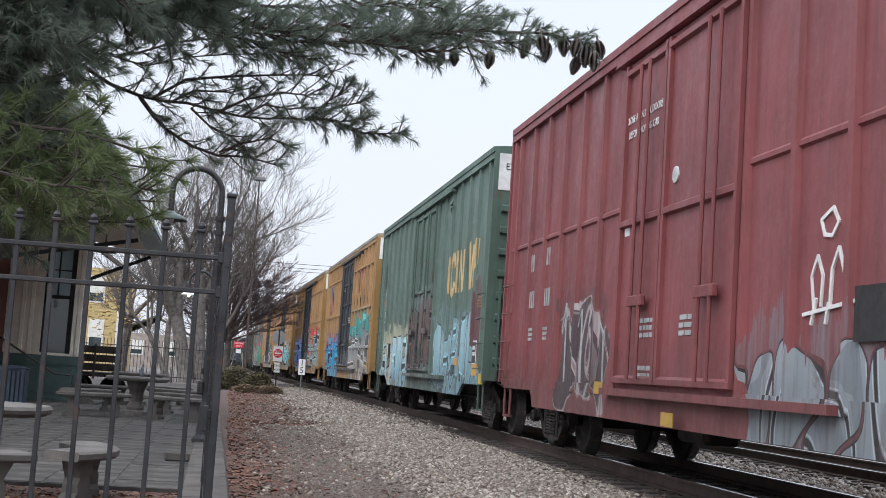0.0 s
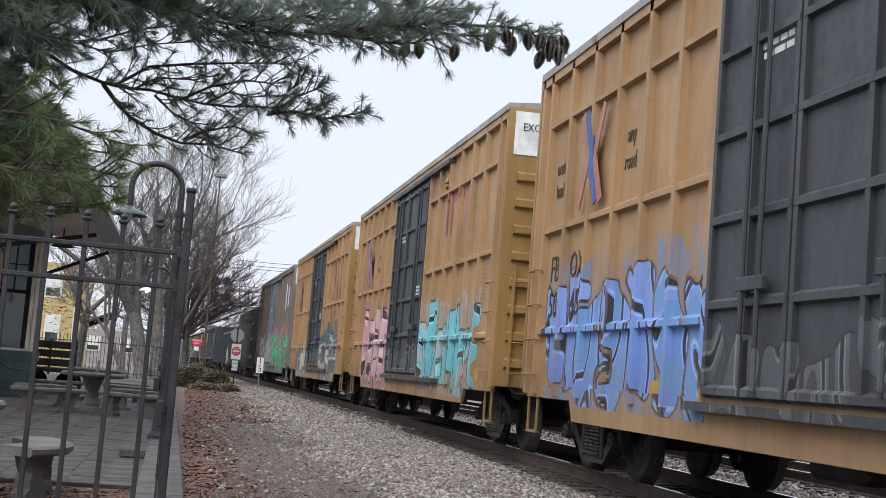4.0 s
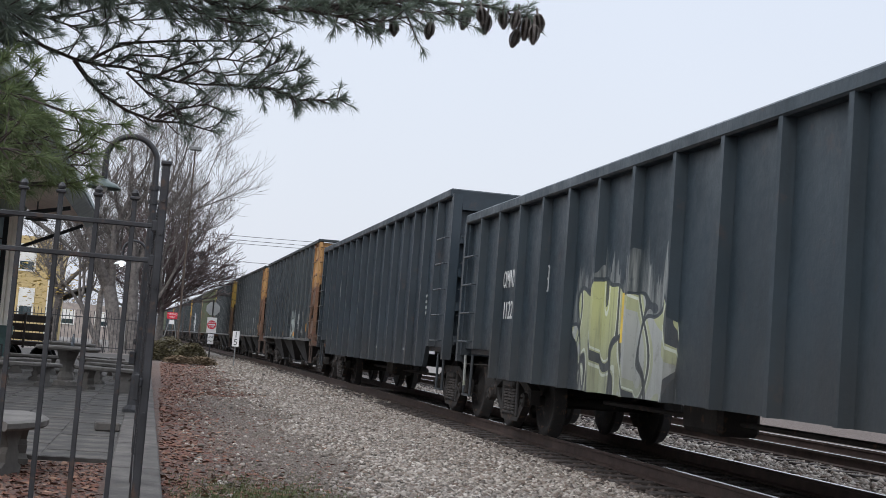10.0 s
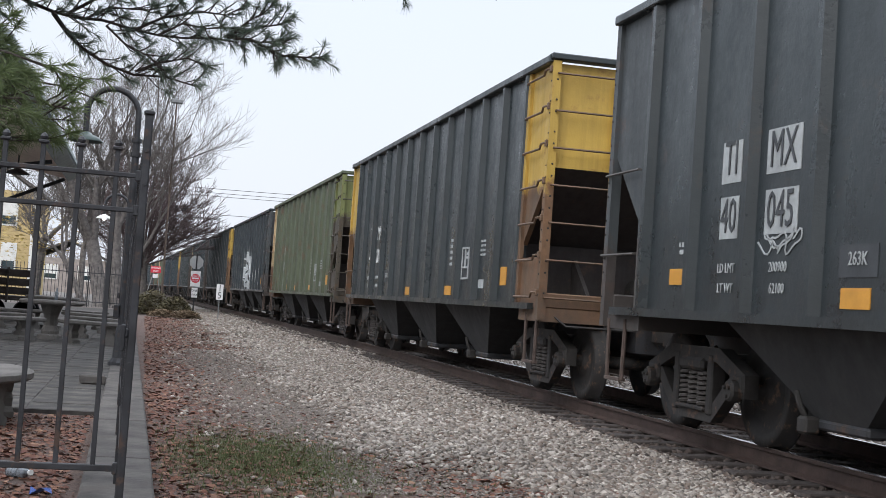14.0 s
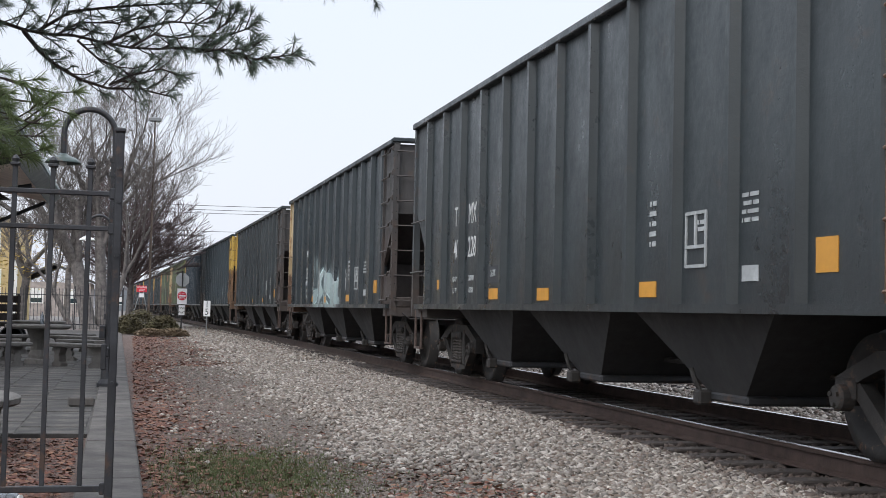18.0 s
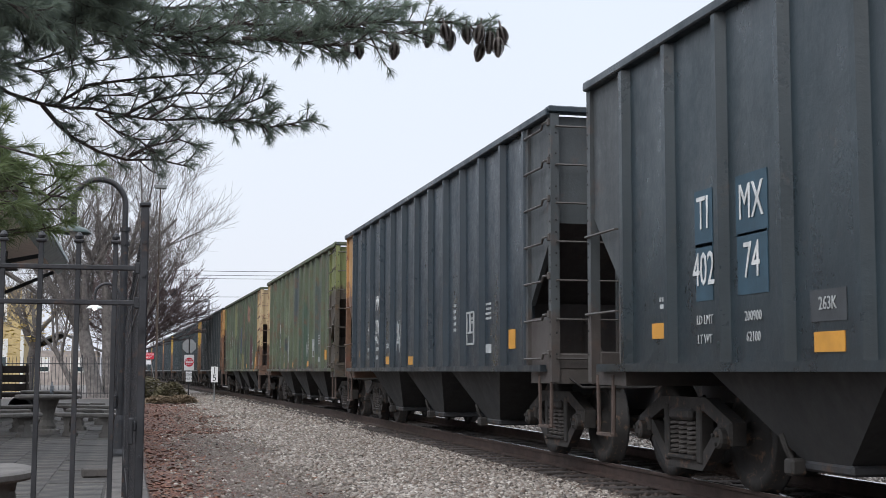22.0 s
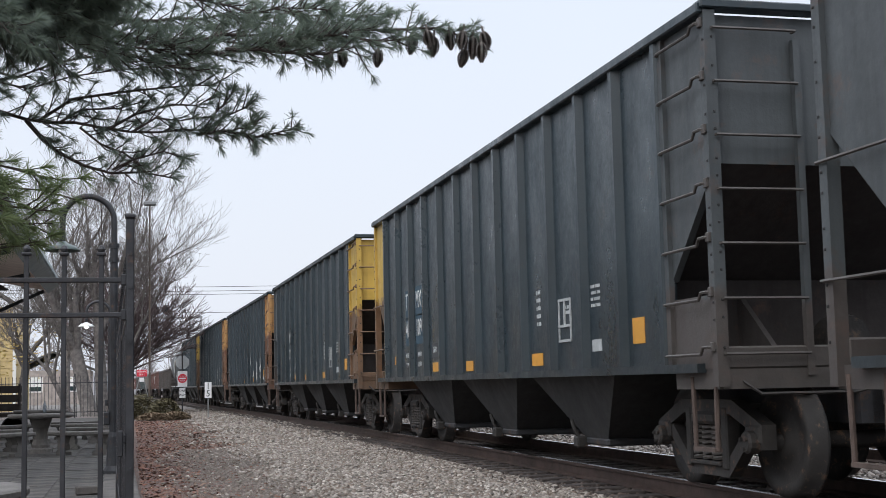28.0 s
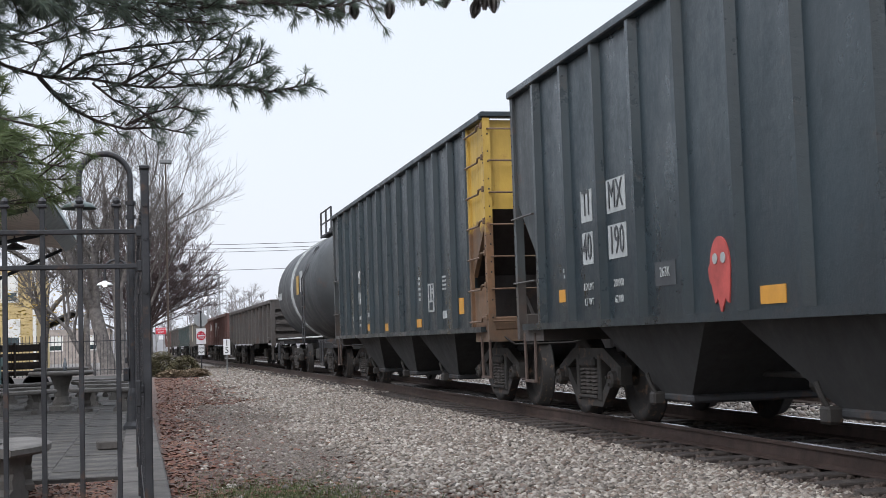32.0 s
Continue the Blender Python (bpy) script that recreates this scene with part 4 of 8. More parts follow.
def house(name, label, x0, x1, y0, y1, h, ridge, wall_mat, boards, windows):
    hs = thing(name, label, "house")
    part("wall", Shape().box(x0, x1, y0, y1, 0, h), wall_mat, hs)
    if boards:
        for k in range(int(h / 0.2)):
            part("clapboard", Shape().prism([(y0 - 0.03, 0.2 * k), (y0, 0.2 * k), (y0, 0.2 * k + 0.2), (y0 - 0.008, 0.2 * k + 0.2)], x0, x1, "x"), wall_mat, hs)
        for x in (x0, x1):
            part("corner_board", Shape().block(x - 0.1, x + 0.1, y0 - 0.05, y0 + 0.1, 0, h, 0.01), m_wpaint, hs)
    part("roof", Shape().prism([(x0 - 0.4, h - 0.1), ((x0 + x1) / 2, h + ridge), (x1 + 0.4, h - 0.1), (x1 + 0.4, h + 0.08), ((x0 + x1) / 2, h + ridge + 0.2), (x0 - 0.4, h + 0.08)], y0 - 0.4, y1 + 0.4, "y"), m_roofd, hs)
    for x, z, w, hh in windows:
        wn_ = new("window")
        wn_.parent = hs
        part("frame", Shape().box(x - w / 2 - 0.1, x + w / 2 + 0.1, y0 - 0.07, y0, z - 0.1, z + hh + 0.12), m_wpaint, wn_)
        part("pane", Shape().box(x - w / 2, x + w / 2, y0 - 0.08, y0 - 0.06, z, z + hh), m_glass, wn_)
        part("blind", Shape().box(x - w / 2, x + w / 2, y0 - 0.086, y0 - 0.079, z + hh * 0.35, z + hh), m_wpaint, wn_)
        part("sash_bar", Shape().box(x - w / 2, x + w / 2, y0 - 0.09, y0 - 0.07, z + hh / 2 - 0.03, z + hh / 2 + 0.03), m_wpaint, wn_)
    return hs


house("house", "yellow clapboard house with white window trim", -15.5, -6.5, 80, 92, 6.2, 3.0, m_siding, True, [(-7.75, 1.5, 0.7, 1.5), (-9.6, 1.5, 0.9, 1.5), (-7.9, 4.2, 0.8, 1.4)])
house("house", "low brown house paled with painted haze, dark shingle roof, among trees", -9.5, -3.2, 118, 128, 3.0, 1.5, m_brown_h, False, [(-7.8, 1.2, 1.0, 1.1), (-4.9, 1.2, 1.0, 1.1)])
house("house", "low grey shed beyond the crossing", -4.5, 1.0, 230, 240, 3.6, 1.6, plain("grey_shed_wall", (0.22, 0.24, 0.26), 0.7), False, [(-1.5, 1.2, 1.2, 1.2)])

# signs
m_sred = plain("sign_red", (0.62, 0.025, 0.05), 0.4, 0, 0.08, 4, 0.05)
m_swhite = plain("sign_white", (0.82, 0.82, 0.82), 0.4, 0, 0.05, 4, 0.05)
m_salu = plain("bare_aluminium_back", (0.42, 0.43, 0.43), 0.45, 0.6, 0.08, 4, 0.1)
m_galv = plain("galvanized_post", (0.26, 0.27, 0.27), 0.5, 0.6, 0.12, 6, 0.15)
FACE = Matrix(((1, 0, 0, 0), (0, 0, -1, 0), (0, 1, 0, 0), (0, 0, 0, 1)))


def sign_text(parent, text, size, mat, x, y, z, squeeze=0.9):
    return lettering(text, size, mat, parent, Matrix.Translation((x, y, z)) @ FACE, "lettering", squeeze, 0.002)


sg_ = thing("road_sign", "do not enter sign on a post, stop sign back above", "road sign", pose(2.65, 66, 0))
part("post", Shape().block(-0.035, 0.035, 0.02, 0.07, 0.0, 2.95, 0.006), m_iron, sg_)
dn = part("sign_plate", Shape().block(-0.24, 0.24, 0.0, 0.015, 1.28, 2.06, 0.005), m_swhite, sg_, "white plate with a red disc")
part("disc", Shape().lathe([(0.0, -0.008), (0.225, -0.008), (0.225, 0.0)], 32, Matrix.Translation((0, 0, 1.69)), "y"), m_sred, dn)
part("bar", Shape().box(-0.17, 0.17, -0.012, -0.007, 1.66, 1.73), m_swhite, dn)
sign_text(dn, "DO NOT", 0.10, m_swhite, 0, -0.011, 1.80)
sign_text(dn, "ENTER", 0.10, m_swhite, 0, -0.011, 1.58)
ow = part("sign_plate", Shape().block(-0.15, 0.15, 0.0, 0.015, 0.72, 1.22, 0.005), m_swhite, sg_, "white plate with black letters")
sign_text(ow, "ONE", 0.16, m_black, 0, -0.003, 1.07)
sign_text(ow, "WAY", 0.16, m_black, 0, -0.003, 0.86)
part("stop_back", Shape().lathe([(0.0, 0.075), (0.36, 0.075), (0.36, 0.09), (0.0, 0.09)], 8, Matrix.Translation((0, 0, 2.5)) @ pose(0, 0, 0, 0, 22.5, 0), "y"), m_salu, sg_, "bare metal back of an octagonal sign")
sp = thing("speed_sign", "white track sign with black numerals 1 and 5", "track sign", pose(3.08, 52, 0))
part("post", Shape().block(-0.022, 0.022, 0.01, 0.05, 0, 1.0, 0.005), m_galv, sp)
pl_ = part("plate", Shape().block(-0.135, 0.135, -0.008, 0.008, 0.80, 1.42, 0.005), m_swhite, sp)
sign_text(pl_, "1", 0.36, m_black, 0, -0.012, 1.26)
sign_text(pl_, "5", 0.36, m_black, 0, -0.012, 0.97)
ww = thing("road_sign", "red wrong way sign on leaning crossed posts", "road sign", pose(0.64, 63, 0))
for x0, x1 in ((-0.55, -0.04), (0.45, 0.04)):
    part("post", Shape().tube([(x0, 0.03, 0), (x1, 0.03, 2.0)], 0.022, 6), m_galv, ww)
wp = part("sign_plate", Shape().block(-0.24, 0.24, -0.012, 0.012, 1.80, 2.11, 0.006), m_sred, ww)
sign_text(wp, "WRONG", 0.13, m_swhite, 0, -0.016, 2.025)
sign_text(wp, "WAY", 0.13, m_swhite, 0, -0.016, 1.885)
part("lower_plate", Shape().block(-0.11, 0.11, -0.012, 0.012, 1.55, 1.74, 0.006), m_swhite, ww)

# street lamp, signal bridge, wires and poles
m_pole = plain("weathered_utility_pole", (0.10, 0.075, 0.06), 0.9, 0, 0.25, 3, 0.3)
lp = thing("street_lamp", "tall grey street lamp with a flat head", "street lamp", pose(0.98, 62, 0))
part("pole", Shape().tube([(0, 0, 0), (0, 0, 9.9)], [0.05, 0.035], 8), m_pole, lp)
part("head", Shape().block(-0.28, 0.30, -0.16, 0.16, 9.85, 10.05, 0.04), m_galv, lp)
m_bridge = plain("pale_bridge_paint", (0.34, 0.35, 0.36), 0.6, 0, 0.1, 4, 0.1)
sb = thing("signal_bridge", "steel lattice signal bridge over the tracks", "signal bridge", pose(0, 150, 0))
for x in (6.9, 8.2):
    for y in (-0.5, 0.5):
        part("leg", Shape().box(x - 0.07, x + 0.07, y - 0.07, y + 0.07, 0, 9.4), m_bridge, sb)
for k in range(6):
    z = 1.0 + 1.4 * k
    part("lattice_bar", Shape().tube([(6.9, -0.5, z), (8.2, -0.5, z + 1.4)], 0.05, 4).tube([(8.2, -0.5, z), (6.9, -0.5, z + 1.4)], 0.05, 4), m_bridge, sb)
    part("lattice_bar", Shape().box(6.9, 8.2, -0.55, -0.45, z - 0.05, z + 0.05), m_bridge, sb)
for z in (7.75, 9.25):
    part("beam", Shape().box(-7.0, 8.3, -0.5, -0.4, z - 0.08, z + 0.08).box(-7.0, 8.3, 0.4, 0.5, z - 0.08, z + 0.08), m_bridge, sb)
for k in range(10):
    part("beam_bar", Shape().tube([(6.9 - 1.4 * k, -0.45, 7.75), (5.5 - 1.4 * k, -0.45, 9.25)], 0.04, 4), m_bridge, sb)
part("ladder", Shape().tube([(8.55, -0.5, 0), (8.55, -0.5, 9.2)], 0.03, 4).tube([(8.95, -0.5, 0), (8.95, -0.5, 9.2)], 0.03, 4), m_bridge, sb)
for k in range(18):
    part("ladder_rung", Shape().box(8.55, 8.95, -0.52, -0.48, 0.4 + 0.5 * k, 0.45 + 0.5 * k), m_bridge, sb)
for x in (3.05, 4.2):
    for z in (10.1, 8.4):
        hd = part("signal_head", Shape().lathe([(0.0, -0.75), (0.42, -0.75), (0.45, -0.7), (0.45, -0.62), (0.0, -0.6)], 16, Matrix.Translation((x, 0, z)), "y").block(x - 0.16, x + 0.16, -0.62, -0.35, z - 0.55, z + 0.55, 0.05), m_dark, sb)
    part("signal_mast", Shape().box(x - 0.05, x + 0.05, -0.42, -0.32, 7.7, 10.9), m_bridge, sb)
m_wire = plain("black_wire", (0.03, 0.03, 0.032), 0.6)


def wire(name, label, pts, r):
    line = []
    for a, b2 in zip(pts, pts[1:]):
        for k in range(12):
            f = k / 12
            p = Vector(a).lerp(Vector(b2), f)
            p.z -= 4 * f * (1 - f) * (Vector(b2) - Vector(a)).length * 0.012
            line.append(p)
    return solo(name, Shape().tube(line + [Vector(pts[-1])], r, 4), m_wire, label, "wire", "overhead wires")


for x, y in ((-19, 95), (24, 95)):
    up = thing("utility_pole", "weathered wooden utility pole with a crossarm", "utility pole", pose(x, y, 0), "utility poles")
    part("pole", Shape().tube([(0, 0, 0), (0, 0, 9.6)], [0.16, 0.11], 8), m_pole, up)
    part("crossarm", Shape().block(-0.06, 0.06, -1.1, 1.1, 8.7, 8.82, 0.01), m_pole, up)
for dz, dy in ((8.95, -1), (8.72, 0), (8.55, 1), (7.15, 0)):
    wire("overhead_wire", "thin black overhead wire crossing the tracks", [(-19, 95 + dy, dz), (24, 95 + dy, dz)], 0.022)


# ---- trees ----
m_bark = plain("grey_brown_bark", (0.165, 0.148, 0.138), 0.95, 0, 0.3, 5, 0.6, (0.10, 0.088, 0.08))
m_twig = plain("reddish_twigs", (0.125, 0.092, 0.09), 0.9, 0, 0.2, 5, 0.2)


def grow(trunk, twigs, p, d, r, length, level, rnd, spread, lift):
    """One limb and, from it, its branches."""
    n = 4 if level > 1 else 3
    pts, rs = [p.copy()], [r]
    dd = d.copy()
    for k in range(n):
        dd = (dd + Vector((rnd.gauss(0, 0.12), rnd.gauss(0, 0.12), rnd.gauss(0, 0.08) + lift * 0.10))).normalized()
        pts.append(pts[-1] + dd * length / n)
        rs.append(r * (1 - 0.55 * (k + 1) / n))
    (trunk if level >= 4 else twigs).tube(pts, rs, 7 if level >= 4 else (4 if level >= 2 else 3), False)
    if level == 0:
        return
    kids = 3 if level >= 4 else 4
    for k in range(kids):
        f = 0.35 + 0.65 * (k + rnd.random() * 0.6) / kids
        i = min(n - 1, int(f * n))
        at_ = pts[i].lerp(pts[i + 1], f * n - i if f * n - i < 1 else 1)
        side = Vector((rnd.gauss(0, 1), rnd.gauss(0, 1), rnd.gauss(0, 0.5))).normalized()
        nd = (dd + side * spread).normalized()
        grow(trunk, twigs, at_, nd, max(rs[i + 1] * 0.72, 0.007), length * rnd.uniform(0.55, 0.8), level - 1, rnd, spread, lift)


def bare_tree(label, x, y, stems, seed, spread=0.75, lift=1.0, twig_mat=None, levels=5):
    tree = thing("bare_tree", label, "tree", pose(x, y, 0))
    rnd = random.Random(seed)
    trunk, twigs = Shape(), Shape()
    for (dx, dy, lean_x, lean_y, r, L) in stems:
        base, d = Vector((dx, dy, -0.1)), Vector((lean_x, lean_y, 1)).normalized()
        top = base + d * L
        trunk.tube([base, base + d * 0.25, base + d * L * 0.5, top], [r * 1.5, r * 1.1, r * 0.95, r * 0.8], 10, False)
        for k in range(4):
            side = Vector((rnd.gauss(0, 1), rnd.gauss(0, 1), 0)).normalized()
            grow(trunk, twigs, top - d * rnd.uniform(0, L * 0.3), (d + side * spread * 0.7).normalized(), r * 0.62, L * rnd.uniform(0.75, 1.05), levels - 1, rnd, spread, lift)
    part("trunk", trunk, m_bark, tree, "", True)
    tagged(part("twig_mass", twigs, twig_mat or m_bark, tree), kind="stuff")
    return tree


bare_tree("large bare twin-trunked tree with grey bark", -1.6, 63.0, [(-0.1, 0, -0.22, 0.05, 0.34, 4.2), (0.45, 0.3, -0.05, 0.0, 0.27, 5.2), (0.6, 0.2, 0.3, 0.1, 0.14, 3.6), (-0.9, 0.4, -0.5, 0.0, 0.13, 2.8)], 5, 0.7, 1.0, None, 6)


def fan_tree(label, x, y, limbs, height, reach, seed, mat):
    """A short trunk whose many limbs rise and spread into fine upswept twigs."""
    tree = thing("bare_tree", label, "tree", pose(x, y, 0))
    rnd = random.Random(seed)
    trunk, twigs = Shape(), Shape()
    trunk.tube([(0, 0, -0.1), (0, 0, 0.8), (0.05, 0, 3.2)], [0.30, 0.2, 0.13], 10, False)

    def rise(p, d, ln, r, lift, k):
        pts = [p]
        for i in range(k):
            d = (d + Vector((rnd.gauss(0, 0.07), rnd.gauss(0, 0.07), lift / k))).normalized()
            pts.append(pts[-1] + d * ln / k)
        return pts, d

    for j in range(limbs):
        a, e = 6.283 * 7 * j / limbs + rnd.uniform(-0.2, 0.2), radians(rnd.uniform(15, 84))
        d = Vector((math.cos(a) * math.cos(e), math.sin(a) * math.cos(e), math.sin(e)))
        ln = (reach + (height - 2.8 - reach) * math.sin(e) ** 1.3) * rnd.uniform(0.72, 1.0)
        base = Vector((0, 0, rnd.uniform(2.0, 3.2)))
        pts, _ = rise(base, d, ln, 0.08, 0.08 * math.cos(e), 6)
        twigs.tube(pts, [0.055, 0.045, 0.036, 0.028, 0.020, 0.013, 0.007], 5, False)
        for k in range(17):
            f = 0.22 + 0.76 * (k + rnd.random()) / 17
            i = min(5, int(f * 6))
            p = pts[i].lerp(pts[i + 1], f * 6 - i)
            dl = (pts[i + 1] - pts[i]).normalized()
            s2 = (dl + Vector((rnd.gauss(0, 0.75), rnd.gauss(0, 0.75), rnd.uniform(-0.4, 0.5)))).normalized()
            q, _ = rise(p, s2, ln * rnd.uniform(0.22, 0.42) * (1.15 - 0.5 * f), 0.02, 0.18, 4)
            twigs.tube(q, [0.019, 0.016, 0.013, 0.011, 0.008], 3, False)
            for m in range(7):
                g = rnd.uniform(0.2, 0.95) * 4
                i2 = min(3, int(g))
                p2_ = q[i2].lerp(q[i2 + 1], g - i2)
                s3 = ((q[i2 + 1] - q[i2]).normalized() + Vector((rnd.gauss(0, 0.6), rnd.gauss(0, 0.6), rnd.uniform(-0.3, 0.45)))).normalized()
                t3, _ = rise(p2_, s3, rnd.uniform(0.3, 0.8), 0.008, 0.15, 3)
                twigs.tube(t3, [0.0115, 0.010, 0.0085, 0.006], 3, False)
    part("trunk", trunk, m_bark, tree, "", True)
    tagged(part("twig_mass", twigs, mat, tree), kind="stuff")
    return tree


fan_tree("bare spreading tree with reddish upswept fine twigs", 0.1, 70.0, 52, 9.8, 3.7, 8, m_twig)
bare_tree("bare tree beside the yellow house", -5.4, 70.0, [(0, 0, 0.1, 0, 0.22, 3.4)], 11, 0.75)
bare_tree("bare tree behind the depot", -9.5, 66.0, [(0, 0, 0, 0, 0.25, 3.8)], 12, 0.7)
bare_tree("young bare tree beyond the fence", -3.6, 82.0, [(0, 0, 0, 0, 0.2, 3.4)], 13, 0.7, 1.0, m_twig)

m_ywleaf = islands("yellow_leaves", [(0.50, 0.36, 0.08), (0.42, 0.30, 0.10), (0.55, 0.42, 0.15)], 0.8)
rs_ = np.random.RandomState(31)
pos = np.stack([-6.2 + rs_.randn(900) * 1.5, 69 + rs_.randn(900) * 1.0, 3.6 + rs_.randn(900) * 0.8], 1)
scatter("hanging_leaves", 0, LEAF_V, LEAF_F, (pos, 0.05 + 0.05 * rs_.rand(900)), m_ywleaf, "last yellow leaves hanging on thin branches", "leaves", 0.8, 32)

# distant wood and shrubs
# twigs paled to grey: the haze of distance is painted into the colour
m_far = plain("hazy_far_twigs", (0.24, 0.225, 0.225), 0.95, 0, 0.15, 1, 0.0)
wood = Shape()
rnd = random.Random(77)
for k in range(150):
    x, y = rnd.uniform(-75, 70), rnd.uniform(250, 330)
    h = rnd.uniform(8, 14)
    wood.tube([(x, y, 0), (x + rnd.gauss(0, 0.4), y, h)], [0.22, 0.04], 4, False)
    for j in range(26):
        z = rnd.uniform(0.3, 0.95) * h
        a, L = rnd.uniform(0, 6.28), rnd.uniform(1.2, 3.4) * (1.15 - z / h)
        e = Vector((x + math.cos(a) * L, y + math.sin(a) * L * 0.5, z + L * rnd.uniform(0.5, 1.1)))
        wood.tube([(x, y, z), e], [0.08, 0.02], 3, False)
        for q in range(3):
            m_ = Vector((x, y, z)).lerp(e, rnd.uniform(0.4, 1))
            wood.tube([m_, m_ + Vector((rnd.gauss(0, 0.7), 0, rnd.uniform(0.3, 1.2)))], [0.045, 0.015], 3, False)
tagged(new("far_woods", wood.mesh("far_woods", m_far)), "bare winter woods along the horizon, haze put into their colour", "woods", "", "stuff")
hill = Shape()
for k in range(60):
    x0 = -300 + 10 * k
    hill.add([(x0, 345, 0), (x0 + 10, 345, 0), (x0 + 10, 345, 4.5 + 1.6 * math.sin(k * 0.9) + math.sin(k * 2.3)), (x0, 345, 4.5 + 1.6 * math.sin((k - 1) * 0.9) + math.sin((k - 1) * 2.3))], [(0, 1, 2, 3)])
# tree line behind the woods, its pale grey standing in for haze
solo("backdrop", hill, plain("far_wood_haze", (0.40, 0.40, 0.42), 1.0, 0, 0.15, 0.3, 0.0), "flat mass of distant winter trees, haze put into its colour", "backdrop", kind="structure")
m_shrub = islands("clipped_shrub_leaf", [(0.07, 0.07, 0.03), (0.12, 0.105, 0.05), (0.15, 0.125, 0.07), (0.09, 0.075, 0.04)], 0.9)
m_straw = islands("dry_ornamental_grass", [(0.20, 0.15, 0.095), (0.28, 0.21, 0.14), (0.16, 0.115, 0.07)], 0.9)


def shrub(x, y, rx, ry, h, mat, label, seed, n=6500, size=0.032):
    rs = np.random.RandomState(seed)
    a, u, rr = rs.rand(n) * 6.283, rs.rand(n), 0.72 + 0.33 * rs.rand(n)
    wobble = 1 + 0.18 * np.sin(3 * a + seed) + 0.1 * np.sin(7 * a)
    ce = np.sqrt(1 - u * u)
    p = np.stack([rx * rr * ce * np.cos(a) * wobble, ry * rr * ce * np.sin(a) * wobble, h * rr * u + 0.03], 1)
    sh = thing("shrub", label, "shrub", pose(x, y, 0))
    st = Shape()
    rnd = random.Random(seed)
    for k in range(14):
        q = rnd.uniform(0, 6.28)
        st.tube([(0.1 * math.cos(q), 0.1 * math.sin(q), 0), (0.6 * rx * math.cos(q), 0.6 * ry * math.sin(q), h * 0.7)], [0.02, 0.006], 4, False)
    tagged(part("stem_bundle", st, m_bark, sh), kind="stuff")
    f = scatter("foliage", 0, LEAF_V, LEAF_F, (p, size * (0.6 + 0.8 * rs.rand(n))), mat, "", "", 0.8, seed)
    f.parent = sh
    return sh


shrub(0.55, 53.0, 0.75, 0.7, 0.95, m_shrub, "low clipped dark green shrub by the track", 41)
shrub(1.45, 52.2, 0.65, 0.6, 0.78, m_shrub, "low clipped brownish shrub by the track", 42)
shrub(0.1, 54.5, 0.6, 0.6, 0.75, m_shrub, "low dark shrub beside the kerb", 43)
shrub(1.75, 50.6, 0.55, 0.4, 0.3, m_straw, "clump of dry tan ornamental grass", 44, 4000, 0.034)
shrub(0.9, 50.0, 0.6, 0.35, 0.28, m_straw, "clump of dry straw-coloured grass", 45, 4000, 0.034)

# ---- the pine over the path ----
# needle greens lifted above their own tone to stand in for veiling haze
m_needle = islands("pine_needle", [(0.15, 0.19, 0.165), (0.19, 0.23, 0.185), (0.175, 0.22, 0.15), (0.14, 0.175, 0.16)], 0.5, 0.55)
m_needle_y = islands("young_pine_needle", [(0.12, 0.165, 0.085), (0.19, 0.235, 0.10), (0.15, 0.20, 0.09)], 0.5, 0.55)
m_pinebark = plain("pine_bark", (0.07, 0.055, 0.05), 0.95, 0, 0.25, 20, 0.6)
m_cone = plain("pine_cone_scale", (0.15, 0.13, 0.12), 0.85, 0, 0.3, 30, 0.3)
PK = 1.3
PINE_FOOT = Vector((-2.7 * PK, 5.2 * PK, 0))
EYE_LEVEL = Vector((0, 0, 1.22))


def spread(p):
    """A place in the plan of the boughs, drawn at true size."""
    return EYE_LEVEL + (Vector(p) - EYE_LEVEL) * PK


pine = thing("pine_tree", "large pine with drooping needle-covered boughs and cones", "tree", Matrix.Translation(PINE_FOOT))
part("trunk", Shape().tube([(0, 0, -0.1), (0, 0, 1.5), (0.05, 0, 4.5), (0.0, 0.05, 11.0)], [0.34, 0.28, 0.22, 0.05], 14), m_pinebark, pine)
BOUGHS = []


def tuft(out, p, d, n, rnd, L):
    """A brush of needles at p pointing along d; triangles are gathered in out."""
    for k in range(n):
        a, t = rnd.uniform(0, 6.283), abs(rnd.gauss(0, 0.85))
        u = d.orthogonal().normalized()
        w = d.cross(u)
        q = (d * math.cos(t) + (u * math.cos(a) + w * math.sin(a)) * math.sin(t)).normalized()
        q.z -= 0.08
        ln = L * rnd.uniform(0.7, 1.1)
        b0 = p - d * rnd.uniform(0, 0.035)
        c = q.cross(Vector((rnd.gauss(0, 1), rnd.gauss(0, 1), rnd.gauss(0, 1)))).normalized() * 0.0014
        m_ = b0 + q * ln * 0.55
        i = len(out[0])
        out[0] += [b0 - c, b0 + c, m_ + c - Vector((0, 0, 0.001)), m_ - c, b0 + q * ln - Vector((0, 0, 0.10 * ln))]
        out[1] += [(i, i + 1, i + 2, i + 3), (i + 3, i + 2, i + 4)]


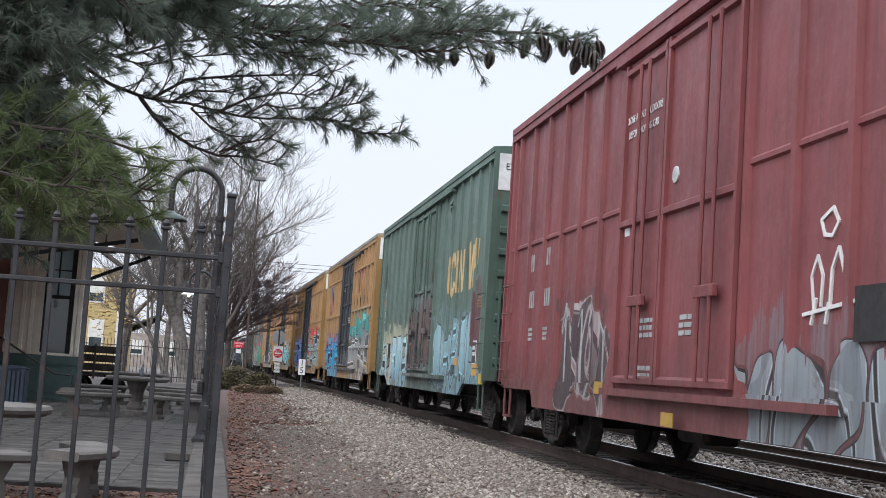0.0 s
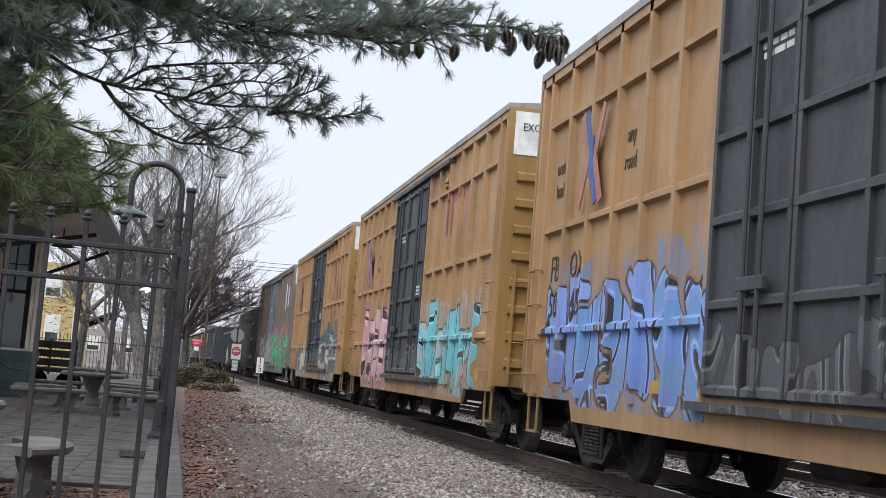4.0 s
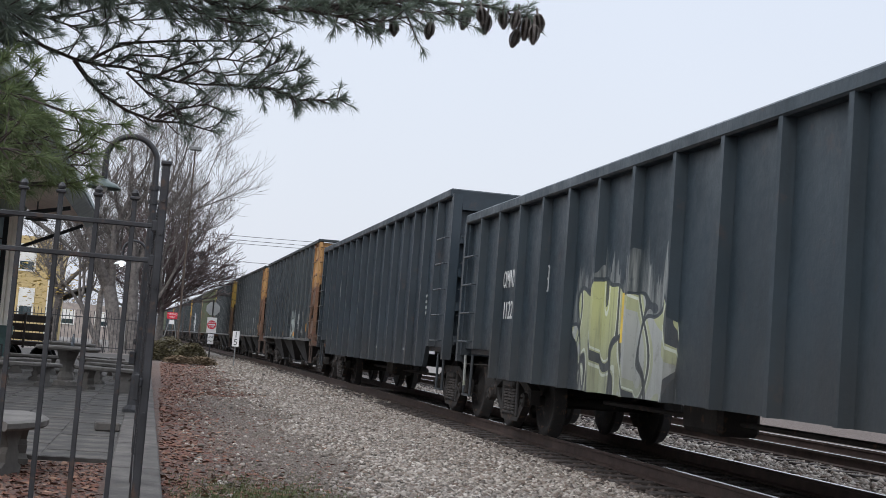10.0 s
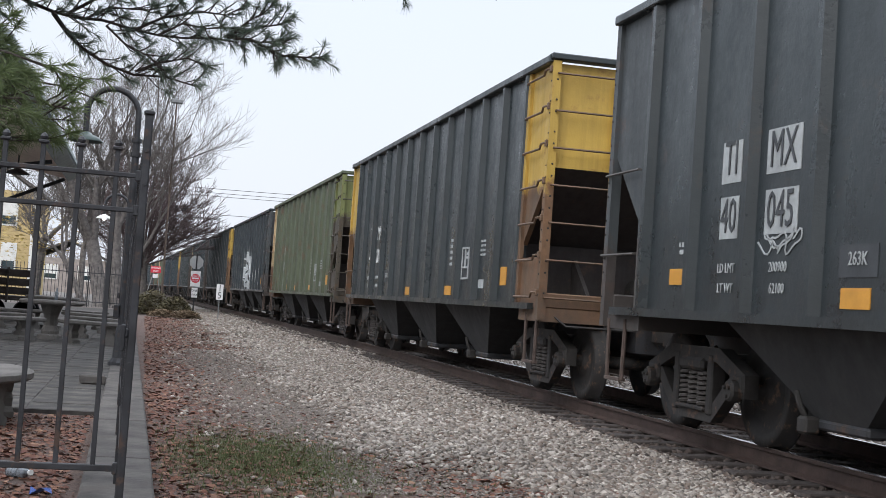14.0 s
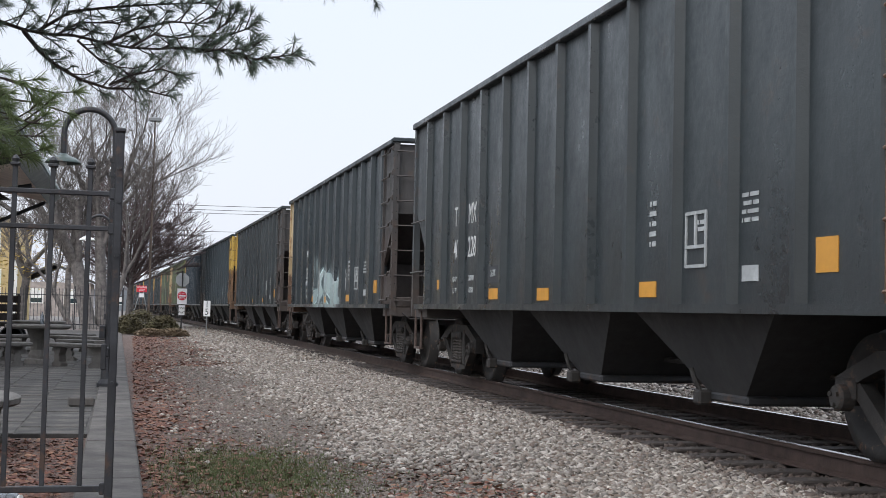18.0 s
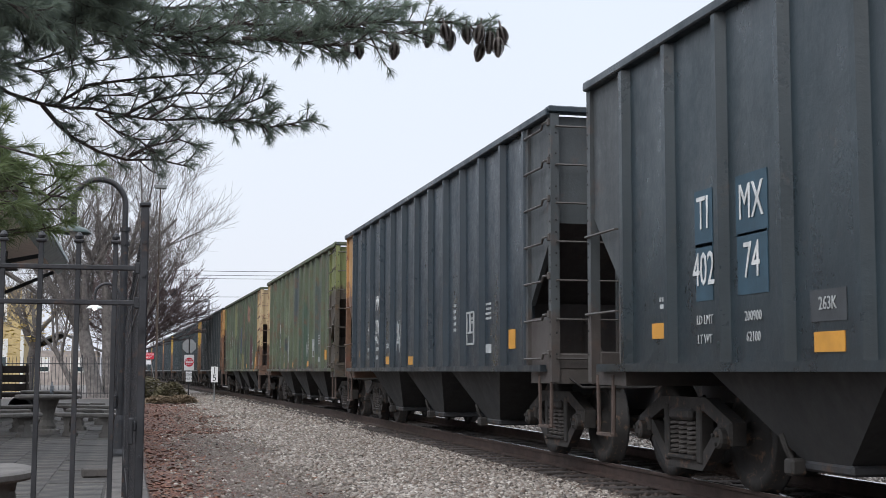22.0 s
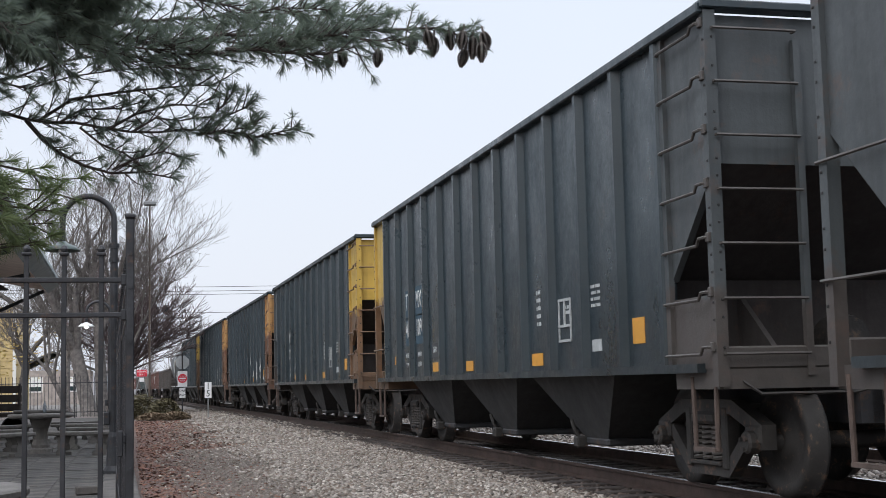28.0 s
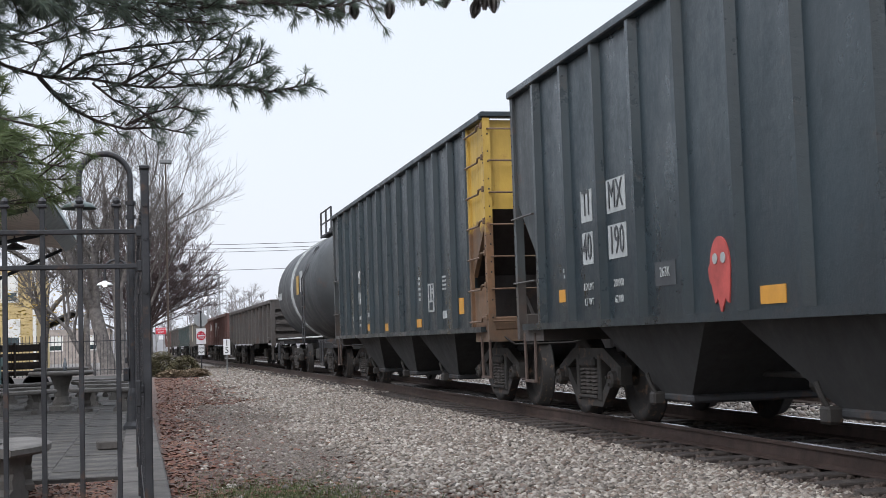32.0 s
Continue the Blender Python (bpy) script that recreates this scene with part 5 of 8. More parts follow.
def bough(name, root, lines, mat, seed, density=1.0, twig=(0.07, 0.24), needles=34, start=-1.35, L=0.07, depth=0.25, cones=(), airy=9.0):
    """A limb with side twigs and needle tufts. lines: runs of (x, y, z) in the world and a radius."""
    rnd = random.Random(seed)
    ob = new(name)
    ob.parent = pine
    ob.location = spread(root) - PINE_FOOT
    o = spread(root)
    twig, L = (twig[0] * PK, twig[1] * PK), L * PK
    wood_, out = Shape(), [[], []]
    for r0, pts in lines:
        pts, r0 = [spread(p) for p in pts], r0 * PK
        fine = [pts[0]]
        for a, b2 in zip(pts, pts[1:]):
            m = max(1, int((b2 - a).length / 0.13))
            for k in range(1, m + 1):
                q = a.lerp(b2, k / m)
                fine.append(q + Vector((rnd.gauss(0, 0.006), rnd.gauss(0, 0.012), rnd.gauss(0, 0.008))))
        wood_.tube([p - o for p in fine], [max(0.0035, r0 * (1 - 0.85 * k / len(fine))) for k in range(len(fine))], 6, False)
        total = sum((b2 - a).length for a, b2 in zip(fine, fine[1:]))
        steps = int(total / (0.032 * PK) * density)
        for k in range(steps):
            f = k / steps * (len(fine) - 1)
            i = int(f)
            p = fine[i].lerp(fine[i + 1], f - i)
            if p.x < start * PK or (p.x > airy * PK and rnd.random() < 0.6):
                continue
            d = (fine[i + 1] - fine[i]).normalized()
            side = Vector((rnd.gauss(0, 0.35), rnd.gauss(0, 1.0) * (depth * 4), rnd.gauss(0, 0.75))).normalized()
            td = (d * rnd.uniform(0.5, 1.1) + side * 0.8).normalized()
            ln = rnd.uniform(*twig) * (1.0 if f < len(fine) * 0.85 else 0.6)
            e1 = p + td * ln * 0.6 + Vector((0, 0, rnd.uniform(-0.01, 0.015)))
            e2 = e1 + (td + Vector((0, 0, 0.25))).normalized() * ln * 0.4
            wood_.tube([p - o, e1 - o, e2 - o], [0.005, 0.004, 0.0022], 3, False)
            tuft(out, e2 - o, (e2 - e1).normalized(), needles, rnd, L)
            if ln > 0.16:
                tuft(out, e1 - o, td, needles // 2, rnd, L)
        tuft(out, fine[-1] - o, (fine[-1] - fine[-2]).normalized(), needles, rnd, L)
    part("limb", wood_, m_pinebark, ob)
    me = bpy.data.meshes.new("needles")
    me.from_pydata(out[0], [], out[1])
    me.materials.append(mat)
    nd = new("needles", me)
    nd.parent = ob
    tagged(nd, kind="stuff")
    for c in cones:
        x, z, h, tilt, yy = c
        h *= 0.62 * PK
        s = Shape()
        for k in range(9):
            f = k / 8
            rr = h * 0.31 * math.sin(math.pi * min(0.95, 0.2 + 0.72 * f)) + 0.003
            for j in range(7):
                q_ = 6.283 * j / 7 + k * 0.9
                ca, sa, zz, w_ = math.cos(q_), math.sin(q_), -f * h, 0.012
                s.add([(0.006 * ca - w_ * 0.5 * sa, 0.006 * sa + w_ * 0.5 * ca, zz), (0.006 * ca + w_ * 0.5 * sa, 0.006 * sa - w_ * 0.5 * ca, zz),
                       (rr * ca + w_ * sa, rr * sa - w_ * ca, zz - 0.010), (rr * 1.15 * ca, rr * 1.15 * sa, zz - 0.024), (rr * ca - w_ * sa, rr * sa + w_ * ca, zz - 0.010)],
                      [(0, 1, 2, 3, 4)])
        s.tube([(0, 0, 0.04), (0, 0, -h)], [0.006, 0.01], 6)
        cn = part("pine_cone", s, m_cone, ob)
        cn.matrix_local = Matrix.Translation(spread((x, yy, z)) - o) @ pose(0, 0, 0, tilt, tilt * 0.6, 0)
    BOUGHS.append(ob)
    return ob


bough("bough", (-2.6, 5.3, 3.0), [
    (0.020, [(-2.6, 5.3, 3.0), (-1.095, 5.8, 2.7), (-0.943, 5.8, 2.622), (-0.751, 5.8, 2.5), (-0.586, 5.8, 2.43), (-0.459, 5.8, 2.379), (-0.259, 5.8, 2.36), (-0.006, 5.8, 2.339), (0.223, 5.8, 2.34), (0.326, 5.8, 2.345)]),
    (0.011, [(-0.455, 5.75, 2.369), (-0.387, 5.75, 2.292), (-0.32, 5.75, 2.227), (-0.216, 5.75, 2.161), (-0.092, 5.75, 2.155), (0.034, 5.75, 2.141), (0.186, 5.75, 2.121)]),
    (0.006, [(-0.229, 5.7, 2.333), (-0.144, 5.7, 2.255), (-0.048, 5.7, 2.219), (0.031, 5.7, 2.165)]),
    (0.006, [(-0.091, 5.7, 2.149), (0.003, 5.7, 2.206), (0.126, 5.7, 2.23), (0.227, 5.7, 2.209)]),
    (0.008, [(-0.416, 5.9, 2.396), (-0.273, 5.9, 2.502), (-0.097, 5.9, 2.533), (0.081, 5.9, 2.557), (0.263, 5.9, 2.574), (0.353, 5.9, 2.604)]),
    (0.009, [(-1.1, 5.9, 2.75), (-0.515, 6.0, 2.62), (-0.343, 6.0, 2.686), (-0.139, 6.0, 2.735), (0.015, 6.0, 2.768), (0.174, 6.0, 2.769), (0.27, 6.0, 2.74)]),
    (0.007, [(-0.107, 5.75, 2.34), (0.012, 5.75, 2.413), (0.16, 5.75, 2.462), (0.275, 5.75, 2.465), (0.361, 5.75, 2.509)]),
    (0.007, [(-1.0, 5.85, 2.64), (-0.456, 5.95, 2.55), (-0.284, 5.95, 2.61), (-0.106, 5.95, 2.645), (0.074, 5.95, 2.67), (0.233, 5.95, 2.66)]),
    (0.006, [(-0.006, 5.7, 2.32), (0.089, 5.7, 2.375), (0.201, 5.7, 2.386), (0.289, 5.7, 2.393)]),
    (0.006, [(-0.167, 6.05, 2.744), (-0.059, 6.05, 2.721), (0.073, 6.05, 2.727), (0.208, 6.05, 2.714)]),
    (0.006, [(-0.336, 5.85, 2.373), (-0.216, 5.85, 2.432), (-0.065, 5.85, 2.447), (0.034, 5.85, 2.483)])], m_needle, 3, 1.35, (0.03, 0.15), 32, start=-1.4, L=0.056, depth=0.2)
# the limber end of that bough, which the wind lifts most
bough("bough_end", (0.274, 5.8, 2.342), [
    (0.008, [(0.274, 5.8, 2.342), (0.403, 5.8, 2.35), (0.536, 5.8, 2.325), (0.639, 5.8, 2.348), (0.734, 5.8, 2.36)]),
    (0.006, [(0.302, 5.85, 2.355), (0.402, 5.85, 2.42), (0.492, 5.85, 2.457), (0.529, 5.85, 2.486)]),
    (0.006, [(0.323, 5.75, 2.338), (0.425, 5.75, 2.353), (0.514, 5.75, 2.374), (0.541, 5.75, 2.359)]),
    (0.005, [(0.299, 5.8, 2.355), (0.358, 5.8, 2.428), (0.419, 5.8, 2.493), (0.448, 5.8, 2.525)]),
    (0.005, [(0.426, 5.75, 2.335), (0.491, 5.75, 2.333), (0.533, 5.75, 2.284)])], m_needle, 9, 1.9, (0.03, 0.09), 40, L=0.056, depth=0.2)
bough("bough", (-2.6, 5.3, 3.3), [
    (0.024, [(-2.6, 5.3, 3.3), (-1.2, 5.6, 2.98), (-0.5, 5.7, 2.86), (-0.21, 5.75, 2.80), (0.16, 5.8, 2.735), (0.41, 5.8, 2.72), (0.72, 5.8, 2.78), (1.03, 5.8, 2.85), (1.3, 5.8, 2.86), (1.6, 5.8, 2.84)]),
    (0.010, [(-0.4, 5.75, 2.84), (-0.1, 5.7, 2.68), (0.12, 5.7, 2.63), (0.30, 5.7, 2.60)]),
    (0.010, [(0.1, 5.8, 2.75), (0.4, 5.9, 2.82), (0.8, 5.95, 2.86), (1.1, 5.95, 2.90)]),
    (0.010, [(-0.3, 5.8, 2.82), (0.0, 5.9, 2.88), (0.4, 6.0, 2.93), (0.9, 6.0, 2.97), (1.2, 6.0, 3.0)]),
    (0.009, [(0.4, 5.75, 2.72), (0.65, 5.7, 2.70), (0.85, 5.7, 2.70), (1.0, 5.7, 2.74)]),
    (0.012, [(-1.0, 6.1, 3.0), (-0.6, 6.1, 2.92), (0.0, 6.2, 2.88), (0.6, 6.2, 2.88), (1.0, 6.2, 2.93)]),
    (0.012, [(-1.0, 5.5, 3.0), (-0.5, 5.45, 2.93), (0.1, 5.45, 2.87), (0.5, 5.5, 2.84), (0.85, 5.5, 2.86)]),
    (0.008, [(-0.7, 5.7, 2.9), (-0.35, 5.7, 2.76), (0.0, 5.75, 2.71), (0.3, 5.8, 2.70)]),
    (0.009, [(0.6, 5.8, 2.76), (0.9, 5.75, 2.80), (1.1, 5.75, 2.80), (1.25, 5.75, 2.80)])], m_needle, 4, 2.1, (0.04, 0.18), 48, L=0.06,
    cones=[(1.11, 2.755, 0.11, 8, 5.78), (0.93, 2.73, 0.10, -6, 5.74), (0.87, 2.71, 0.09, 14, 5.7), (1.28, 2.84, 0.13, 10, 5.8), (1.34, 2.85, 0.12, -12, 5.76), (1.39, 2.84, 0.13, 6, 5.83), (1.46, 2.86, 0.12, -4, 5.8), (1.52, 2.86, 0.12, 12, 5.77), (1.575, 2.84, 0.15, 4, 5.8), (1.62, 2.86, 0.13, -14, 5.78), (1.545, 2.79, 0.12, 18, 5.84), (1.60, 2.80, 0.13, 0, 5.75)])
bough("bough", (-2.6, 5.1, 2.2), [
    (0.016, [(-2.6, 5.1, 2.2), (-1.2, 4.8, 1.92), (-0.7, 4.7, 1.85), (-0.45, 4.65, 1.83), (-0.28, 4.6, 1.81)]),
    (0.010, [(-1.2, 4.8, 1.95), (-0.8, 4.7, 2.02), (-0.5, 4.65, 2.0), (-0.3, 4.6, 1.93)]),
    (0.010, [(-1.2, 4.9, 1.9), (-0.9, 4.85, 1.76), (-0.6, 4.8, 1.72), (-0.33, 4.8, 1.72)]),
    (0.010, [(-1.3, 5.0, 2.0), (-1.0, 5.0, 2.12), (-0.75, 5.0, 2.10), (-0.5, 5.0, 2.05)]),
    (0.010, [(-1.2, 5.0, 2.1), (-0.85, 5.05, 2.05), (-0.55, 5.05, 2.0), (-0.22, 5.05, 1.93)]),
    (0.010, [(-1.3, 4.8, 2.05), (-0.9, 4.75, 1.98), (-0.6, 4.7, 1.93), (-0.45, 4.7, 1.90)]),
    (0.010, [(-1.1, 5.1, 1.95), (-0.8, 5.1, 1.86), (-0.6, 5.1, 1.84), (-0.30, 5.1, 1.83)]),
    (0.010, [(-1.2, 4.6, 1.9), (-0.9, 4.55, 1.84), (-0.62, 4.5, 1.80), (-0.4, 4.5, 1.78)])], m_needle_y, 5, 1.5, needles=60, L=0.07, airy=-0.56)
bough("bough", (-2.6, 5.0, 3.1), [
    (0.020, [(-2.6, 5.0, 3.1), (-1.3, 4.9, 2.75), (-0.8, 4.85, 2.62), (-0.55, 4.85, 2.56), (-0.4, 4.85, 2.52)]),
    (0.012, [(-1.3, 4.9, 2.7), (-0.9, 4.8, 2.45), (-0.75, 4.8, 2.38), (-0.62, 4.8, 2.33)]),
    (0.012, [(-1.4, 5.2, 2.8), (-1.0, 5.3, 2.7), (-0.7, 5.35, 2.66), (-0.45, 5.4, 2.62)]),
    (0.014, [(-1.3, 5.2, 2.9), (-0.8, 5.3, 2.83), (-0.4, 5.3, 2.82), (-0.1, 5.35, 2.82)]),
    (0.010, [(-1.3, 5.0, 2.55), (-0.95, 5.0, 2.44), (-0.8, 5.0, 2.36), (-0.65, 5.0, 2.3)]),
    (0.010, [(-1.3, 5.3, 2.75), (-0.9, 5.4, 2.70), (-0.6, 5.45, 2.68), (-0.4, 5.5, 2.67)])]
    + [(0.010, [(-1.3, 5.2 + 0.1 * k, 2.86 + 0.04 * k), (-0.8, 5.3, 2.72 + 0.06 * k), (-0.45, 5.35, 2.66 + 0.07 * k), (-0.22 + 0.05 * k, 5.4, 2.66 + 0.07 * k)]) for k in range(4)]
    + [(0.010, [(-1.6, 5.0 - 0.03 * k, 2.12 + 0.13 * k), (-1.1, 4.85 + 0.05 * (k % 3), 2.02 + 0.13 * k), (-0.74 - 0.05 * (k % 2), 4.8, 1.94 + 0.13 * k)]) for k in range(10)]
    + [(0.010, [(-1.6, 5.4, 1.75 + 0.12 * k), (-1.15, 5.3, 1.72 + 0.12 * k), (-0.82 - 0.04 * (k % 3), 5.3, 1.66 + 0.12 * k)]) for k in range(9)]
    + [(0.012, [(-1.2, 5.5, 2.98), (-0.7, 5.5, 2.90), (-0.3, 5.55, 2.84)])], m_needle, 6, 3.6, needles=70, start=-1.6, L=0.065)

# ---- the train ----
RAIL, TRACK_X, SPEED = 0.205, 6.05, 14.15


def on_track(s, x=TRACK_X, z=RAIL):
    """The pose on the track s metres along it."""
    p, a = track_point(s, x, z)
    return pose(p.x, p.y, p.z, 0, 0, math.degrees(a))


SHARED, MOVING, AXLES = {}, [], []


def shared(key, make, smooth=False):
    if key not in SHARED:
        SHARED[key] = make().mesh(key.split("|")[0], m_black, smooth)
    return SHARED[key]


def wheelset_wheel():
    s = Shape()
    s.lathe([(0.06, -0.09), (0.13, -0.09), (0.16, -0.05), (0.33, -0.02), (0.36, -0.065), (0.46, -0.065), (0.465, 0.045), (0.50, 0.06), (0.50, 0.085), (0.36, 0.085), (0.33, 0.04), (0.14, 0.06), (0.06, 0.06)], 28, None, "x")
    return s


def side_frame():
    """A cast side frame: arched top member, tension member, two columns and the pedestal jaws."""
    s = Shape()
    s.prism([(-1.04, 0.40), (-1.04, 0.60), (-0.52, 0.80), (0.52, 0.80), (1.04, 0.60), (1.04, 0.40), (0.92, 0.40), (0.86, 0.54), (0.46, 0.68), (-0.46, 0.68), (-0.86, 0.54), (-0.92, 0.40)], -1.08, -0.95, "x")
    s.prism([(-0.86, 0.52), (-0.40, 0.14), (0.40, 0.14), (0.86, 0.52), (0.74, 0.57), (0.34, 0.25), (-0.34, 0.25), (-0.74, 0.57)], -1.07, -0.96, "x")
    for y in (-0.36, 0.36):
        s.block(-1.09, -0.95, y - 0.055, y + 0.055, 0.20, 0.74, 0.015)
    for y in (-0.9, 0.9):
        s.block(-1.10, -0.96, y - 0.13, y + 0.13, 0.44, 0.60, 0.02)
        s.lathe([(0.0, -1.17), (0.075, -1.17), (0.095, -1.15), (0.10, -1.06)], 14, Matrix.Translation((0, y, 0.46)), "x")
        for a in range(3):
            q = 2.094 * a + 0.5
            s.lathe([(0.0, -1.19), (0.018, -1.19), (0.018, -1.165)], 6, Matrix.Translation((0, y + 0.05 * math.cos(q), 0.46 + 0.05 * math.sin(q))), "x")
    return s


def spring_nest():
    """Three upright coils side by side."""
    s = Shape()
    for y in (-0.19, 0.0, 0.19):
        s.tube([(-1.02 + 0.078 * math.cos(a), y + 0.078 * math.sin(a), 0.27 + 0.31 * a / 44) for a in [k * 0.6283 for k in range(71)]], 0.019, 5)
    return s


def bolster_mesh():
    """The cross bolster, its rounded ends showing in the side frames' windows."""
    s = Shape().block(-0.96, 0.96, -0.2, 0.2, 0.45, 0.75, 0.03)
    for sg in (-1, 1):
        s.block(sg * 1.03 - 0.09, sg * 1.03 + 0.09, -0.25, 0.25, 0.585, 0.70, 0.03)
        s.block(sg * 1.02 - 0.09, sg * 1.02 + 0.09, -0.30, 0.30, 0.225, 0.268, 0.012)
    return s


def truck(car, y):
    """A two-axle truck: wheels turn on it."""
    t = new("truck")
    t.parent = car
    t.location = (0, y, 0)
    part("side_frame", shared("side_frame", side_frame), m_steel, t)
    far = part("side_frame", shared("side_frame", side_frame), m_steel, t)
    far.rotation_euler = (0, 0, math.pi)
    part("spring_nest", shared("spring_nest", spring_nest), m_spring, t)
    part("bolster", shared("bolster", bolster_mesh), m_steel, t)
    for dy in (-0.9, 0.9):
        ax = new("wheelset", shared("wheelset", lambda: axle_mesh(), True))
        ax.material_slots[0].link = "OBJECT"
        ax.material_slots[0].material = m_wheel
        ax.parent = t
        ax.location = (0, dy, 0.46)
        AXLES.append(ax)
    return t


def axle_mesh():
    s = Shape()
    for sg in (-1, 1):
        w = wheelset_wheel()
        s.add([((0.76 - p[0]) * sg, p[1], p[2]) for p in w.v], w.f)
    s.tube([(-0.95, 0, 0), (0.95, 0, 0)], 0.075, 12)
    return s


def coupler_mesh():
    s = Shape()
    s.block(-0.22, 0.22, 0.0, 0.55, 0.58, 1.0, 0.03)
    s.block(-0.10, 0.10, -0.45, 0.05, 0.72, 0.92, 0.03)
    s.block(-0.16, 0.16, -0.80, -0.42, 0.66, 0.98, 0.06)
    s.tube([(-1.35, 0.02, 0.98), (-1.2, -0.05, 0.86), (-0.4, -0.12, 0.86), (-0.1, -0.5, 0.98)], 0.014, 5)
    return s


def hose_mesh():
    s = Shape()
    s.tube([(0.32, 0.1, 0.78), (0.34, -0.1, 0.72), (0.36, -0.28, 0.48), (0.34, -0.45, 0.34), (0.3, -0.72, 0.34)], 0.022, 6)
    return s


def step_mesh():
    """A stirrup step below a corner."""
    s = Shape()
    s.tube([(-1.5, -0.22, 1.0), (-1.5, -0.20, 0.42), (-1.5, 0.20, 0.42), (-1.5, 0.22, 1.0)], 0.022, 6)
    s.box(-1.53, -1.46, -0.2, 0.2, 0.40, 0.43)
    return s


def running_gear(car, hl, mat_step, inset=2.35):
    for sg in (-1, 1):
        truck(car, sg * (hl - inset))
        for nm, mk, mt in (("coupler", coupler_mesh, m_steel), ("air_hose", hose_mesh, m_hose)):
            c = part(nm, shared(nm, mk), mt, car)
            c.matrix_local = pose(0, sg * hl, 0, 0, 0, 0 if sg < 0 else 180)
        st = part("sill_step", shared("sill_step", step_mesh), mat_step, car)
        st.location = (0, sg * (hl - 0.35), 0)
    part("brake_rigging", shared("brake_rigging", lambda: Shape().tube([(-0.5, -4.5, 0.55), (-0.5, 4.5, 0.55)], 0.03, 6).tube([(0.4, -5.0, 0.7), (0.4, 5.0, 0.7)], 0.04, 6).block(-0.75, -0.3, 0.6, 1.5, 0.42, 0.78, 0.05)), m_steel, car, "black brake gear under the frame")


def rung_mesh(w=0.42):
    """A grab rung that stands off its wall."""
    s = Shape()
    s.tube([(0, -w / 2, 0), (-0.07, -w / 2, 0), (-0.07, w / 2, 0), (0, w / 2, 0)], 0.013, 5)
    return s


def stepped_rung():
    """A side grab iron whose end steps up to its bracket on the corner post."""
    s = Shape().tube([(0, 0.44, 0), (-0.08, 0.44, 0), (-0.085, 0.40, 0), (-0.085, -0.26, 0.0), (-0.085, -0.30, 0.055), (-0.085, -0.40, 0.055), (-0.05, -0.43, 0.055)], 0.014, 6)
    return s.block(-0.075, -0.045, -0.46, -0.40, 0.015, 0.095, 0.006)


def add_rungs(car, places, mat, w=0.42):
    me = shared("grab_rung|%g" % w, lambda: rung_mesh(w))
    for x, y, z, turn in places:
        r = part("grab_rung", me, mat, car)
        r.matrix_local = pose(x, y, z, 0, 0, turn)


def bars(car, y, z, n, w, h, mat, x=-1.535, gap=1.6, name="stencil"):
    """Rows of unreadable stencil, as plain bars."""
    s = Shape()
    rnd = random.Random(int(y * 100 + z * 37))
    for k in range(n):
        yy = y
        while yy < y + w:
            step = rnd.uniform(0.06, 0.2) if h < 0.2 else rnd.uniform(0.05, 0.085)
            s.box(x, x + 0.006, yy, min(yy + step, y + w), z - k * h * gap, z - k * h * gap + h)
            yy += step + (0.03 if h < 0.2 else 0.06)
    return tagged(part(name, s, mat, car), kind="stuff")


def decal(car, y0, y1, z0, z1, mat, x=-1.535, name="decal", label=""):
    return part(name, Shape().box(x, x + 0.008, y0, y1, z0, z1), mat, car, label)


SIDE_TEXT = Matrix(((0, 0, -1, 0), (-1, 0, 0, 0), (0, 1, 0, 0), (0, 0, 0, 1)))


def side_text(car, text, y, z, size, mat, x=-1.55, squeeze=0.8, name="lettering"):
    """Letters on the side that faces -x; they read towards -y."""
    return lettering(text, size, mat, car, Matrix.Translation((x, y, z)) @ SIDE_TEXT, name, squeeze, 0.0025)


RIBS = {}


def painted_text(car, text, y, z, size, mat, squeeze, gone=()):
    """Letters painted over a ribbed side: on the sheets, and again on the outer face of every post that they cross, but for posts repainted since."""
    side_text(car, text, y, z, size, mat, -1.512, squeeze)
    for k, r in enumerate(RIBS[car.name]):
        if k in gone:
            continue
        ob = side_text(car, text, y, z, size, mat, -1.592, squeeze)
        bm = bmesh.new()
        bm.from_mesh(ob.data)
        for at_, out in ((r - 0.045, -1), (r + 0.045, 1)):
            bmesh.ops.bisect_plane(bm, geom=bm.verts[:] + bm.edges[:] + bm.faces[:], plane_co=(0, at_, 0), plane_no=(0, out, 0), clear_outer=True)
        if bm.faces:
            bm.to_mesh(ob.data)
        else:
            bpy.data.objects.remove(ob)
        bm.free()


END_TEXT = Matrix(((1, 0, 0, 0), (0, 0, -1, 0), (0, 1, 0, 0), (0, 0, 0, 1)))


def rib_mesh(y, z0, z1, w=0.09, d=0.08, taper=0.02):
    """An upright side post of hat section."""
    s = Shape()
    a, b = w / 2 + taper, w / 2
    s.prism([(-1.50, y - a), (-1.50, y + a), (-1.50 - d, y + b), (-1.50 - d, y - b)], z0, z1, "z")
    return s


def car_root(name, label, front, rear, category="railroad car", group="cars of the freight train"):
    root = thing(name, label, category, None, group)
    MOVING.append((root, (front + rear) / 2))
    root.matrix_world = on_track((front + rear) / 2)
    return root, (rear - front) / 2


